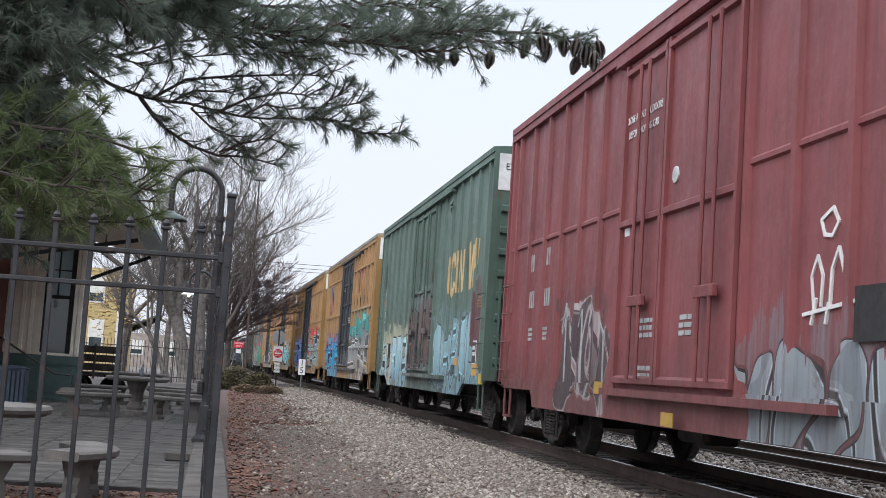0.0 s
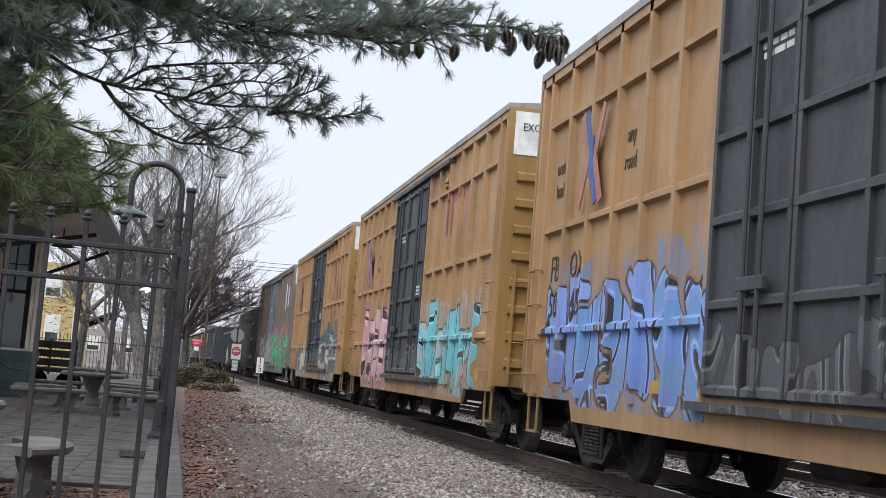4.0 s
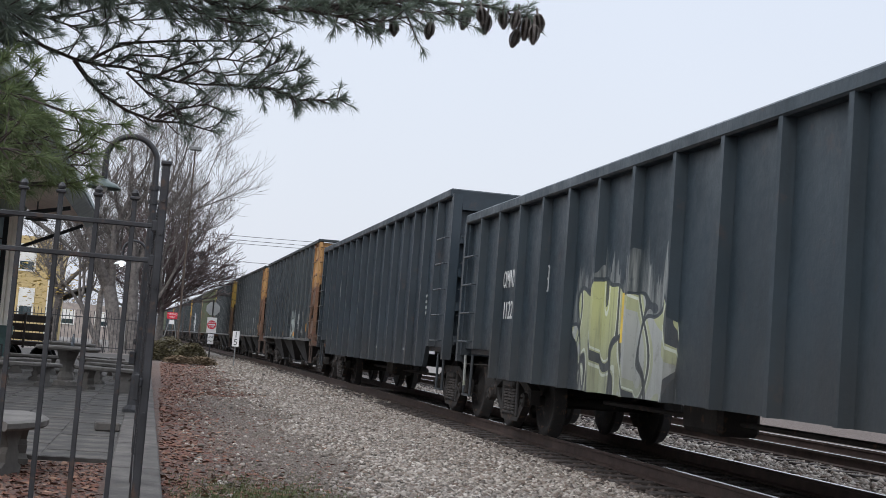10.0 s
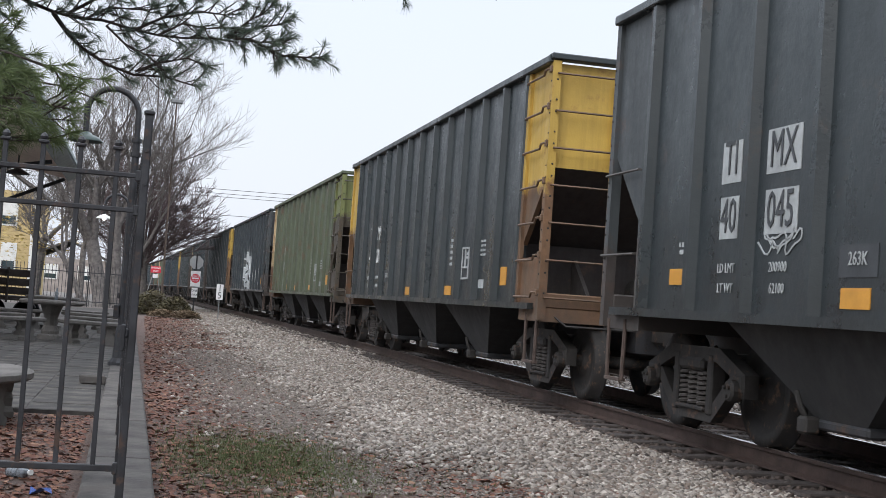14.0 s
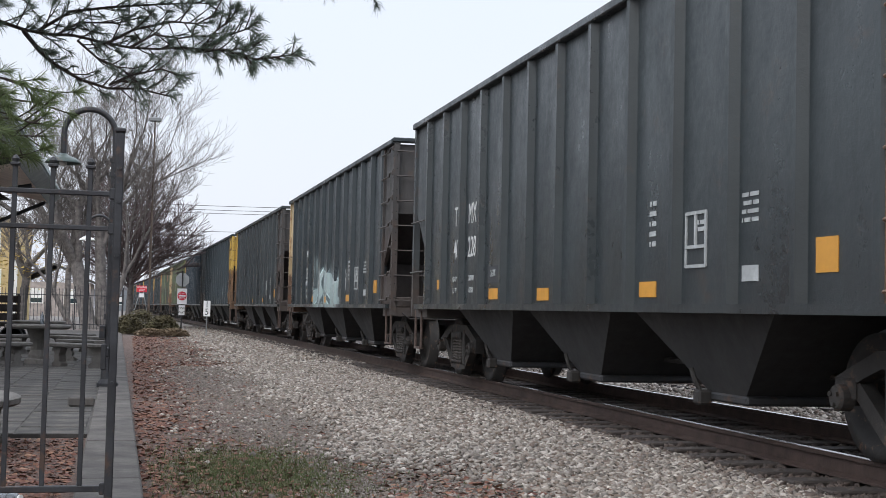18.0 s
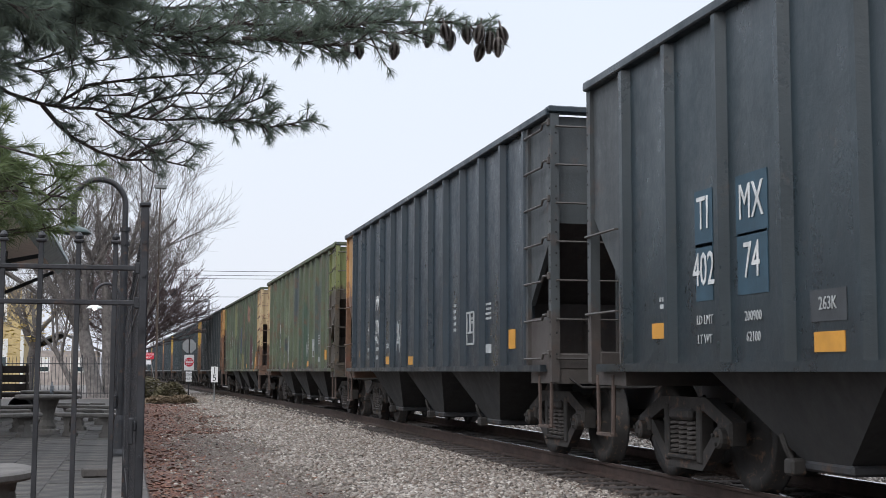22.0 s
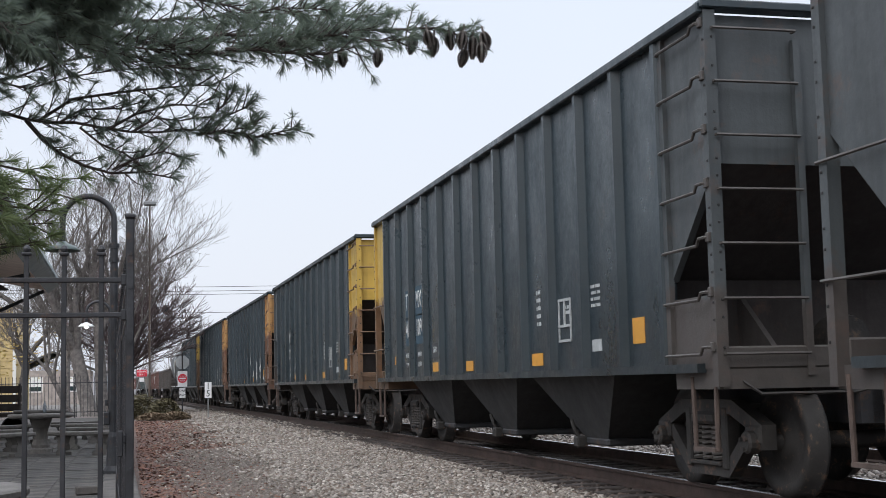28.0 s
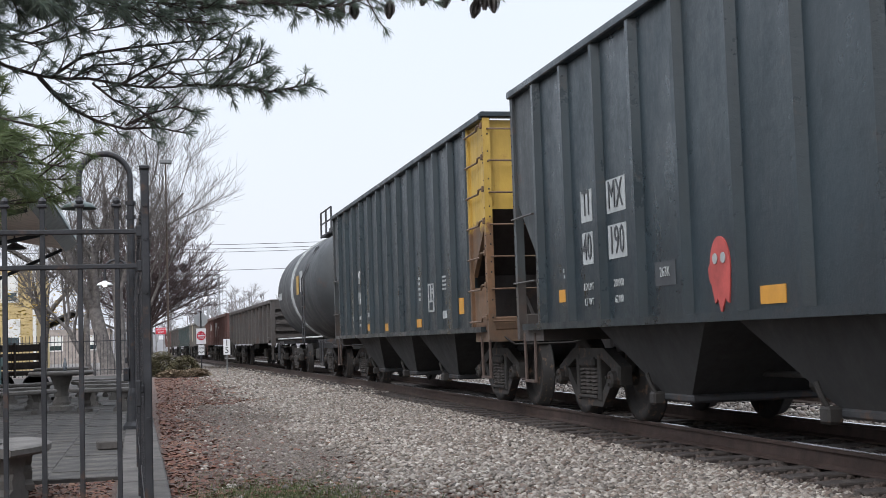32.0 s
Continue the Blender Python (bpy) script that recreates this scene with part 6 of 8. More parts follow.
def boxcar(label, front, rear, paint, door_paint, end_paint, roof_paint, ribs="grid", door=(-1.9, 1.9), top=5.17, band=True, belly=2.15, step=None, rails=(4.4, 3.0, 1.7)):
    car, hl = car_root("boxcar", label, front, rear)
    step = step or end_paint
    body = Shape().box(-1.50, 1.50, -hl + 0.06, hl - 0.06, 0.98, top - 0.12)
    part("body", body, paint, car)
    sill = Shape()
    if belly:
        skirt = [(-hl + 0.1, 1.02), (-hl + 0.1, 0.86), (-hl + 2.0, 0.86), (-hl + belly, 0.62), (hl - belly, 0.62), (hl - 2.0, 0.86), (hl - 0.1, 0.86), (hl - 0.1, 1.02)]
        sill.prism(skirt, -1.53, -1.48, "x")
        sill.prism(skirt, 1.48, 1.53, "x")
    part("side_sill", sill, paint, car)
    part("center_sill", Shape().box(-0.3, 0.3, -hl + 0.3, hl - 0.3, 0.6, 1.0), m_black, car)
    n = 15
    for k in range(n):
        y0, y1 = -hl + 2 * hl * k / n, -hl + 2 * hl * (k + 1) / n - 0.02
        pan = Shape().prism([(-1.60, top - 0.13), (-1.60, top - 0.03), (0, top + 0.12), (1.60, top - 0.03), (1.60, top - 0.13)], y0, y1 + 0.02, "y")
        pan = part("roof_panel", pan, roof_paint, car)
        part("roof_seam", Shape().prism([(-1.57, top - 0.04), (-1.57, top + 0.0), (0, top + 0.16), (1.57, top + 0.0), (1.57, top - 0.04)], y1 - 0.05, y1 + 0.03, "y"), roof_paint, pan)
    for sg in (-1, 1):
        e = Shape()
        e.box(-1.58, 1.58, sg * hl - 0.07, sg * hl + 0.0, 0.95, top - 0.1) if sg < 0 else e.box(-1.58, 1.58, hl, hl + 0.07, 0.95, top - 0.1)
        wall_ = part("end_wall", e, end_paint, car)
        yy = sg * hl
        low, m = 1.1, 8
        for k in range(m):
            z0 = low + (top - 0.95 - low) * k / m
            z1 = z0 + (top - 0.95 - low) / m
            yo = sg * 0.11
            ribs_ = Shape()
            ribs_.prism([(yy - sg * 0.02, z0 + 0.06), (yy + yo + sg * 0.02, z0 + 0.14), (yy + yo + sg * 0.02, z1 - 0.16), (yy - sg * 0.02, z1 - 0.08)], -1.42, 1.42, "x")
            part("corrugation", ribs_, end_paint, wall_)
        if band:
            yb = sg * (hl + 0.075)
            b = part("height_band", Shape().box(-1.50, 1.50, min(yb, yb + sg * 0.01), max(yb, yb + sg * 0.01), top - 0.82, top - 0.16), m_white, car, "white height warning band")
            if sg < 0:
                lettering("EXCESS HEIGHT CAR", 0.17, m_black, b, Matrix.Translation((-0.70, yb - 0.014, top - 0.40)) @ END_TEXT, "lettering", 0.85, 0.003)
    # posts and rails on the side that faces the path
    yk = []
    for a, b in ((-hl + 0.5, door[0] - 0.06), (door[1] + 0.06, hl - 0.5)):
        m = max(3, round((b - a) / 0.95))
        yk += [a + (b - a) * k / m for k in range(m + 1)]
    RIBS[car.name] = list(yk)
    yk += [-hl + 0.1, hl - 0.1]
    for y in yk:
        part("side_post", rib_mesh(y, 0.90, top - 0.13, 0.09, 0.08 if ribs == "grid" else 0.055), paint, car)
    if ribs == "grid":
        for z in rails:
            for a, b in ((-hl + 0.5, door[0] - 0.05), (door[1] + 0.05, hl - 0.5)):
                part("side_rail", Shape().prism([(-1.50, z - 0.05), (-1.57, z - 0.03), (-1.57, z + 0.03), (-1.50, z + 0.07)], a, b, "y"), paint, car)
    else:
        for z in rails:
            for a, b in ((-hl + 0.2, door[0] - 0.05), (door[1] + 0.05, hl - 0.2)):
                part("side_rail", Shape().prism([(-1.50, z - 0.04), (-1.53, z - 0.02), (-1.53, z + 0.02), (-1.50, z + 0.05)], a, b, "y"), paint, car)
    part("top_chord", Shape().box(-1.58, -1.48, -hl, hl, top - 0.24, top - 0.12), paint, car)
    # door leaves
    d0, d1 = door
    leaves = ((d0, (d0 + d1) / 2 + 0.3), ((d0 + d1) / 2 + 0.3, d1)) if d1 - d0 > 3.0 else ((d0, d1),)
    for a, b in leaves:
        dr = Shape().box(-1.55, -1.49, a + 0.015, b - 0.015, 1.02, top - 0.35)
        leaf = part("door", dr, door_paint, car)
        m = 5 if ribs == "grid" else 2
        for k in range(m + 1):
            z = 1.08 + (top - 0.35 - 1.2) * k / m
            part("door_bar", Shape().prism([(-1.55, z - 0.05), (-1.60, z - 0.03), (-1.60, z + 0.03), (-1.55, z + 0.06)], a + 0.03, b - 0.03, "y"), door_paint, leaf)
        for y in ((a + 0.05, (a + b) / 2, b - 0.05) if ribs == "grid" else (a + 0.05, b - 0.05)):
            part("door_post", Shape().box(-1.595, -1.54, y - 0.035, y + 0.035, 1.05, top - 0.38), door_paint, leaf)
        lock = Shape()
        for y in (a + 0.45, a + 0.75):
            lock.tube([(-1.64, y, 1.1), (-1.64, y, top - 0.5)], 0.022, 6)
        lock.block(-1.66, -1.60, a + 0.35, a + 0.85, 1.9, 2.02, 0.01)
        part("lock_bar", lock, door_paint, leaf)
    part("door_track", Shape().box(-1.64, -1.50, d0 - 2.0, d1 + 0.3, 0.90, 0.98), door_paint, car)
    part("door_track", Shape().box(-1.63, -1.50, d0 - 2.0, d1 + 0.3, top - 0.33, top - 0.25), door_paint, car)
    # ladders at the corners
    places = []
    for sg in (-1, 1):
        for k in range(4):
            places.append((-1.56, sg * (hl - 0.36), 1.15 + 0.45 * k, 0))
            places.append((-1.12, sg * (hl + 0.14), 1.15 + 0.45 * k, 90 if sg < 0 else -90))
    add_rungs(car, places, step)
    lad = Shape()
    for x in (-1.36, -0.88):
        lad.box(x - 0.02, x + 0.02, -hl - 0.16, -hl - 0.12, 1.0, 2.75)
    part("end_ladder", lad, step, car)
    part("brake_platform", Shape().box(-0.6, 0.6, -hl - 0.38, -hl - 0.12, 1.0, 1.04), m_steel, car)
    running_gear(car, hl, step, 1.6)
    return car, hl


def hopper(label, front, rear, paint, front_paint, rear_paint, deep=None):
    """A ribbed coal hopper with three bays, sloped ends and corner ladders."""
    car, hl = car_root("coal_hopper", label, front, rear)
    T = 4.055
    side = shared("side_sheet|h%g" % hl, lambda: Shape().box(-1.50, -1.44, -hl + 0.95, hl - 0.95, 1.105, T - 0.1))
    part("side_sheet", side, paint, car)
    fs = part("side_sheet", side, paint, car)
    fs.location = (2.94, 0, 0)
    n = 13
    for k in range(n):
        y = -hl + 1.0 + (2 * hl - 2.0) * k / (n - 1)
        part("side_post", shared("side_post|h%d_%g" % (k, hl), lambda: rib_mesh(y, 1.08, T - 0.1, 0.075, 0.075, 0.05)), paint, car)
    part("top_chord", shared("top_chord|h%g" % hl, lambda: Shape().block(-1.60, -1.43, -hl, hl, T - 0.105, T - 0.015, 0.012).block(1.43, 1.60, -hl, hl, T - 0.105, T - 0.015, 0.012)), paint, car)
    part("side_sill", shared("side_sill|h%g" % hl, lambda: Shape().box(-1.58, -1.42, -hl + 0.3, hl - 0.3, 1.035, 1.11).box(1.42, 1.58, -hl + 0.3, hl - 0.3, 1.035, 1.11)), paint, car)
    for sg, mt in ((-1, front_paint), (1, rear_paint)):
        here = pose(0, sg * hl, 0, 0, 0, 0 if sg < 0 else 180)
        flip = pose(0, -hl, 0) if sg < 0 else Matrix.Translation((0, hl, 0)) @ Matrix.Diagonal((1, -1, 1, 1))
        for nm, mk, mt2 in (
            ("end_sheet", lambda: Shape().box(-1.44, 1.44, 0.06, 0.12, 2.72, T - 0.1), mt),
            ("end_cap", lambda: Shape().block(-1.58, 1.58, -0.05, 0.12, T - 0.07, T + 0.005, 0.012), paint),
            ("slope_sheet", lambda: Shape().prism([(0.06, 2.72), (0.12, 2.78), (2.5, 1.12), (2.4, 1.06)], -1.44, 1.44, "x"), e_recess),
            ("end_sill", lambda: Shape().box(-1.50, 1.50, 0.0, 0.9, 0.90, 1.06), mt),
            ("lower_sheet", lambda: Shape().box(-1.40, 1.40, 1.20, 1.25, 1.06, 1.86), e_recess),
            ("end_rail", lambda: Shape().block(-1.46, 1.46, 0.0, 0.09, 1.06, 1.24, 0.015), mt),
            ("brake_cylinder", lambda: Shape().lathe([(0.0, 0.9), (0.2, 0.92), (0.22, 1.0), (0.22, 1.5), (0.0, 1.55)], 14, pose(0.2, 0, 1.32), "y"), m_steel),
            ("gusset", lambda: Shape().prism([(0.35, 1.06), (1.15, 1.70), (1.2, 1.70), (1.2, 1.06)], -0.75, -0.70, "x"), e_recess),
            ("draft_sill", lambda: Shape().box(-0.3, 0.3, 0.0, 3.2, 0.6, 0.9), m_black)):
            part(nm, shared(nm + "|h", mk), mt2, car).matrix_local = here
        for nm, mk in (
            ("corner_panel", lambda: Shape().prism([(0.06, T - 0.1), (0.06, 2.62), (0.88, 1.82), (0.96, 1.82), (0.96, T - 0.1)], -1.51, -1.45, "x")),
            ("corner_post", lambda: Shape().box(-1.55, -1.45, -0.02, 0.08, 0.92, T - 0.08)),
            ("far_post", lambda: Shape().box(1.45, 1.55, -0.02, 0.08, 0.92, T - 0.08)),
            ("side_stile", lambda: Shape().box(-1.55, -1.50, 0.86, 0.95, 1.08, T - 0.1)),
                        ("ladder_stile", lambda: Shape().box(-0.76, -0.70, -0.02, 0.04, 1.0, T - 0.3))):
            part(nm, shared(nm + "|h", mk), mt, car).matrix_local = flip
        if sg < 0:
            part("lower_panel", shared("lower_panel|h", lambda: Shape().box(-1.51, -1.45, 0.06, 0.95, 1.06, 1.66)), mt, car).matrix_local = flip
        riv = Shape()
        for k in range(14):
            z = 1.2 + 0.19 * k + (0.05 if k % 2 else 0.0)
            riv.block(-1.560, -1.55, 0.0, 0.022, z, z + 0.022, 0.005)
            riv.block(-1.50, -1.478, -0.029, -0.02, z + 0.02, z + 0.042, 0.004)
        tagged(part("rivet_row", riv, p_soot, car), kind="stuff").matrix_local = flip
        if sg < 0:
            for k in range(7):
                r = part("grab_rung", shared("grab_rung|stepped", stepped_rung), mt, car)
                r.matrix_local = pose(-1.50, -hl + 0.47, 1.18 + 0.44 * k)
            add_rungs(car, [(-1.12, -hl + 0.02, 1.18 + 0.44 * k, 90) for k in range(7)], mt, 0.74)
        else:
            add_rungs(car, [(-1.50, hl - 0.40, z, 0) for z in (1.62, 2.42)], mt, 0.86)

    top, bot = (1.42, 1.36, 1.06), (1.12, 0.33, 0.36)

    def bay_make():
        s = Shape()
        s.add([(-top[0], -top[1], top[2]), (top[0], -top[1], top[2]), (top[0], top[1], top[2]), (-top[0], top[1], top[2]),
               (-bot[0], -bot[1], bot[2]), (bot[0], -bot[1], bot[2]), (bot[0], bot[1], bot[2]), (-bot[0], bot[1], bot[2])],
              [(3, 2, 1, 0), (4, 5, 6, 7), (0, 1, 5, 4), (1, 2, 6, 5), (2, 3, 7, 6), (3, 0, 4, 7)])
        return s

    for y in (-3.3, 0.0, 3.3):
        b = part("hopper_bay", shared("hopper_bay", bay_make), p_bay, car)
        b.location = (0, y * hl / 7.2, 0)
        gt = part("outlet_gate", shared("outlet_gate", lambda: Shape().block(-1.14, 1.14, -0.38, 0.38, 0.29, 0.37, 0.02)), m_black, car)
        gt.location = (0, y * hl / 7.2, 0)
        g = part("gate_lever", shared("gate_lever", lambda: Shape().tube([(-1.17, 0.34, 0.30), (-1.24, 0.38, 0.45), (-1.26, 0.42, 0.56)], 0.022, 6).block(-1.25, -1.12, 0.28, 0.42, 0.25, 0.38, 0.02)), m_steel, car)
        g.location = (0, y * hl / 7.2, 0)
    running_gear(car, hl, e_step, 1.25)
    return car, hl


def gondola(label, front, rear, paint, front_paint, rear_paint, top, n=15, bottom=0.75, ribw=0.07, name="coal_gondola", ends=0.0):
    """A deep-sided open car whose posts run down past the sill between the trucks."""
    car, hl = car_root(name, label, front, rear)
    out = [(-hl + ends, top - 0.1), (-hl + ends, 1.1), (-hl + 1.6, 1.1), (-hl + 1.8, bottom), (hl - 1.8, bottom), (hl - 1.6, 1.1), (hl - ends, 1.1), (hl - ends, top - 0.1)]
    for x in (-1.50, 1.42):
        part("side_sheet", Shape().prism(out, x, x + 0.08, "x"), paint, car)
    for k in range(n):
        y = -hl + 0.95 + (2 * hl - 1.9) * k / (n - 1)
        low = bottom if abs(y) < hl - 1.75 else 1.1
        part("side_post", rib_mesh(y, low, top - 0.1, ribw, 0.11, 0.02), paint, car)
    part("top_chord", Shape().block(-1.62, -1.42, -hl, hl, top - 0.14, top, 0.02).block(1.42, 1.62, -hl, hl, top - 0.14, top, 0.02).block(-1.6, 1.6, -hl, -hl + 0.16, top - 0.14, top, 0.02).block(-1.6, 1.6, hl - 0.16, hl, top - 0.14, top, 0.02), paint, car)
    part("floor_pan", Shape().box(-1.44, 1.44, -hl + 2.6, hl - 2.6, bottom, bottom + 0.2).box(-1.44, 1.44, -hl + 0.2, hl - 0.2, 1.02, 1.12), m_black, car)
    for sg, mt in ((-1, front_paint), (1, rear_paint)):
        e = Shape().box(-1.56, 1.56, -0.02, 0.08, 1.0, top - 0.12)
        ew = part("end_wall", e, mt, car)
        for k in range(5):
            z = 1.15 + (top - 1.5) * k / 4
            part("end_rib", Shape().box(-1.44, 1.44, -0.14, -0.02, z, z + 0.14), mt, ew)
        for x in (-1.52, 1.52):
            part("end_post", Shape().box(x - 0.075, x + 0.075, -0.14, -0.02, 0.9, top - 0.1), mt, ew)
        ew.matrix_local = pose(0, sg * hl, 0, 0, 0, 0 if sg < 0 else 180)
        places = []
        for k in range(int((top - 1.2) / 0.42)):
            places += [(-1.56, sg * (hl - 0.42), 1.2 + 0.42 * k, 0), (-1.1, sg * (hl + 0.14), 1.2 + 0.42 * k, 90 if sg < 0 else -90)]
        add_rungs(car, places, paint, 0.62)
    running_gear(car, hl, paint, 1.25)
    return car, hl


# paints
e_step = plain("rust_brown_step", (0.085, 0.06, 0.05), 0.8, 0, 0.25, 5, 0.3)
e_recess = freight_paint("sooty_brown_end_recess", (0.040, 0.034, 0.033), rust=(0.075, 0.045, 0.035), wear=0.35, streak=0.5, rough=0.8)
# near-black paint of the bays below the side sheets
p_bay = freight_paint("sooty_hopper_bay", (0.024, 0.025, 0.027), rust=(0.034, 0.030, 0.028), wear=0.4, streak=0.6, grime=(0.030, 0.028, 0.026), rough=0.8)
p_soot = freight_paint("sooty_black_steel", (0.022, 0.0215, 0.022), rust=(0.06, 0.045, 0.038), wear=0.2, streak=0.3, grime=(0.03, 0.028, 0.025), rough=0.7)
YEL, YEND = (0.37, 0.222, 0.105), (0.34, 0.20, 0.065)
CYAN, BLUE, TEAL = (0.02, 0.30, 0.50), (0.12, 0.25, 0.62), (0.03, 0.36, 0.36)
LGREY, DGREY, WHT, PINK = (0.42, 0.45, 0.47), (0.13, 0.14, 0.15), (0.70, 0.72, 0.73), (0.55, 0.33, 0.37)
BLK = (0.02, 0.02, 0.025)
p_red = freight_paint("oxide_red_paint", (0.225, 0.061, 0.065), pieces=[(-7.2, -2.35, 0.5, 1.62, ((0.26, 0.30, 0.33), (0.33, 0.37, 0.40), (0.22, 0.25, 0.28)), BLK, 1), (1.9, 4.2, 0.6, 2.2, ((0.06, 0.045, 0.05), (0.09, 0.06, 0.065)), (0.42, 0.38, 0.38), 2)], wear=0.05)
p_red_plain = freight_paint("oxide_red_end_paint", (0.225, 0.061, 0.065), wear=0.1)
p_green = freight_paint("faded_green_paint", (0.108, 0.165, 0.138), pieces=[(-6.35, -1.97, 0.5, 2.25, ((0.20, 0.40, 0.48), (0.33, 0.48, 0.52), (0.24, 0.36, 0.39)), (0.06, 0.085, 0.10), 3), (-7.5, -6.3, 0.5, 1.35, ((0.16, 0.33, 0.40), (0.24, 0.38, 0.42)), (0.05, 0.06, 0.07), 41), (1.6, 6.9, 0.5, 2.0, ((0.25, 0.48, 0.62), (0.45, 0.60, 0.62), (0.60, 0.58, 0.45)), BLK, 4)], wear=0.05, patches=[(-7.15, -6.35, 1.3, 2.75, (0.125, 0.055, 0.06)), (1.7, 6.9, 1.2, 2.15, (0.33, 0.35, 0.27))])
p_gdoor = freight_paint("grimy_green_door", (0.085, 0.14, 0.11), pieces=[(-3, 3, 0.9, 2.9, ((0.10, 0.06, 0.06), (0.16, 0.13, 0.12), (0.3, 0.33, 0.35)), BLK, 5)], wear=0.3)
p_gend = freight_paint("green_end_paint", (0.075, 0.125, 0.10), wear=0.1)
p_yend = freight_paint("yellow_end_paint", YEND, wear=0.0, streak=0.35)
p_roof = freight_paint("galvanized_roof", (0.30, 0.28, 0.25), wear=0.5, rough=0.5)
p_bdoor = freight_paint("black_door_paint", (0.045, 0.05, 0.058), wear=0.0, pieces=[(-3, 3, 0.9, 1.7, ((0.06, 0.07, 0.08), (0.12, 0.13, 0.14), (0.05, 0.05, 0.06)), BLK, 9)])


def yellow_paint(name, pieces, patches=()):
    return freight_paint(name, YEL, rust=(0.20, 0.09, 0.03), wear=0.0, streak=0.3, pieces=pieces, grime=(0.16, 0.10, 0.05), patches=patches)


GREYS = ((0.17, 0.20, 0.21), (0.26, 0.29, 0.29), (0.10, 0.12, 0.13))
p_y1 = yellow_paint("yellow_paint_blue_tags", [(-7.2, -2.0, 1.9, 2.95, (TEAL, (0.05, 0.40, 0.38)), TEAL, 6), (-7.5, -1.9, 0.5, 2.55, ((0.46, 0.48, 0.48), (0.20, 0.21, 0.22), (0.115, 0.122, 0.13)), (0.075, 0.08, 0.085), 7), (1.9, 7.3, 0.6, 2.4, ((0.18, 0.08, 0.22), (0.25, 0.10, 0.25)), (0.10, 0.05, 0.14), 8), (1.9, 6.9, 0.5, 2.2, (CYAN, (0.02, 0.28, 0.55), (0.05, 0.50, 0.70)), BLK, 9)])
p_y2 = yellow_paint("yellow_paint_grey_tags", [(-6.8, -1.7, 0.7, 2.75, ((0.26, 0.36, 0.38), GREYS[0], (0.40, 0.12, 0.10)), BLK, 10), (-6.5, -2.2, 2.4, 2.9, ((0.55, 0.05, 0.06), (0.5, 0.08, 0.05)), (0.4, 0.04, 0.04), 11), (1.9, 7.2, 0.8, 2.5, (BLUE, (0.25, 0.35, 0.68), (0.15, 0.3, 0.55)), BLK, 12)])
p_y3 = yellow_paint("yellow_paint_pink_tags", [(-6.8, -1.8, 0.7, 2.4, ((0.10, 0.45, 0.55), (0.2, 0.5, 0.55), LGREY), BLK, 13), (1.9, 6.0, 0.6, 2.75, (PINK, (0.60, 0.42, 0.45), (0.5, 0.25, 0.3)), BLK, 14)])
p_y4 = yellow_paint("yellow_paint_dark_tags", [(-5.86, -2.0, 1.4, 2.45, ((0.07, 0.13, 0.14), (0.09, 0.14, 0.15)), (0.06, 0.11, 0.12), 16), (-5.86, -1.8, 0.5, 2.1, ((0.10, 0.11, 0.115), (0.14, 0.15, 0.15), (0.09, 0.10, 0.105)), (0.46, 0.48, 0.48), 15), (2.26, 5.82, 0.5, 1.8, ((0.11, 0.115, 0.12), (0.16, 0.165, 0.17)), (0.50, 0.50, 0.46), 17)])
p_grey = freight_paint("weathered_grey_paint", (0.165, 0.130, 0.107), pieces=[(-7.6, -1.0, 1.9, 2.75, ((0.40, 0.08, 0.13), (0.45, 0.14, 0.18)), (0.30, 0.06, 0.10), 22), (-7.5, -0.9, 0.6, 2.5, ((0.02, 0.30, 0.13), (0.03, 0.40, 0.20), (0.02, 0.22, 0.14)), (0.28, 0.06, 0.10), 18), (2.0, 6.6, 0.5, 2.35, ((0.22, 0.19, 0.175), (0.20, 0.19, 0.18), (0.24, 0.23, 0.22)), (0.36, 0.38, 0.36), 19), (2.0, 7.0, 0.5, 1.1, ((0.27, 0.32, 0.35), (0.22, 0.25, 0.27)), (0.24, 0.24, 0.24), 23)], rust=(0.20, 0.10, 0.06), wear=0.3, streak=0.6)
p_grend = freight_paint("grey_end_paint", (0.20, 0.205, 0.195), wear=0.1)
p_grdoor = freight_paint("slate_door_paint", (0.16, 0.19, 0.20), wear=0.1, pieces=[(-3, 3, 0.8, 2.4, ((0.25, 0.26, 0.26), (0.18, 0.2, 0.2), (0.4, 0.1, 0.13)), (0.3, 0.32, 0.33), 20)])

# the boxcars at the head
red, _ = boxcar("oxide red boxcar with silver and grey sprayed tags", 5.4, 20.8, p_red, p_red_plain, p_red_plain, p_red_plain, "posts", (-2.12, 1.47), band=False, rails=(3.1,))
green, _ = boxcar("faded green boxcar with pale blue sprayed tags", 22.4, 38.0, p_green, p_gdoor, p_gend, p_gend, "posts", (-1.75, 1.44), band=True, rails=(), belly=2.5)
yel1, _ = boxcar("yellow boxcar with black doors and bright blue tags", 39.55, 55.7, p_y1, p_bdoor, p_yend, p_roof, top=5.24)
yel2, _ = boxcar("yellow boxcar with black doors, grey and violet tags", 57.4, 73.3, p_y2, p_bdoor, p_yend, p_roof, top=5.24)
yel3, _ = boxcar("yellow boxcar with black doors and a pink tag", 75.2, 91.3, p_y3, p_bdoor, p_yend, p_roof, top=5.24)
yel4, _ = boxcar("yellow boxcar with black doors and dark grey tags", 92.9, 108.3, p_y4, p_bdoor, p_yend, p_roof, top=5.24)
grey, _ = boxcar("weathered brown-grey boxcar with a large green tag", 109.7, 126.4, p_grey, p_grdoor, p_grend, p_grend, "posts", (-1.05, 1.89), rails=())

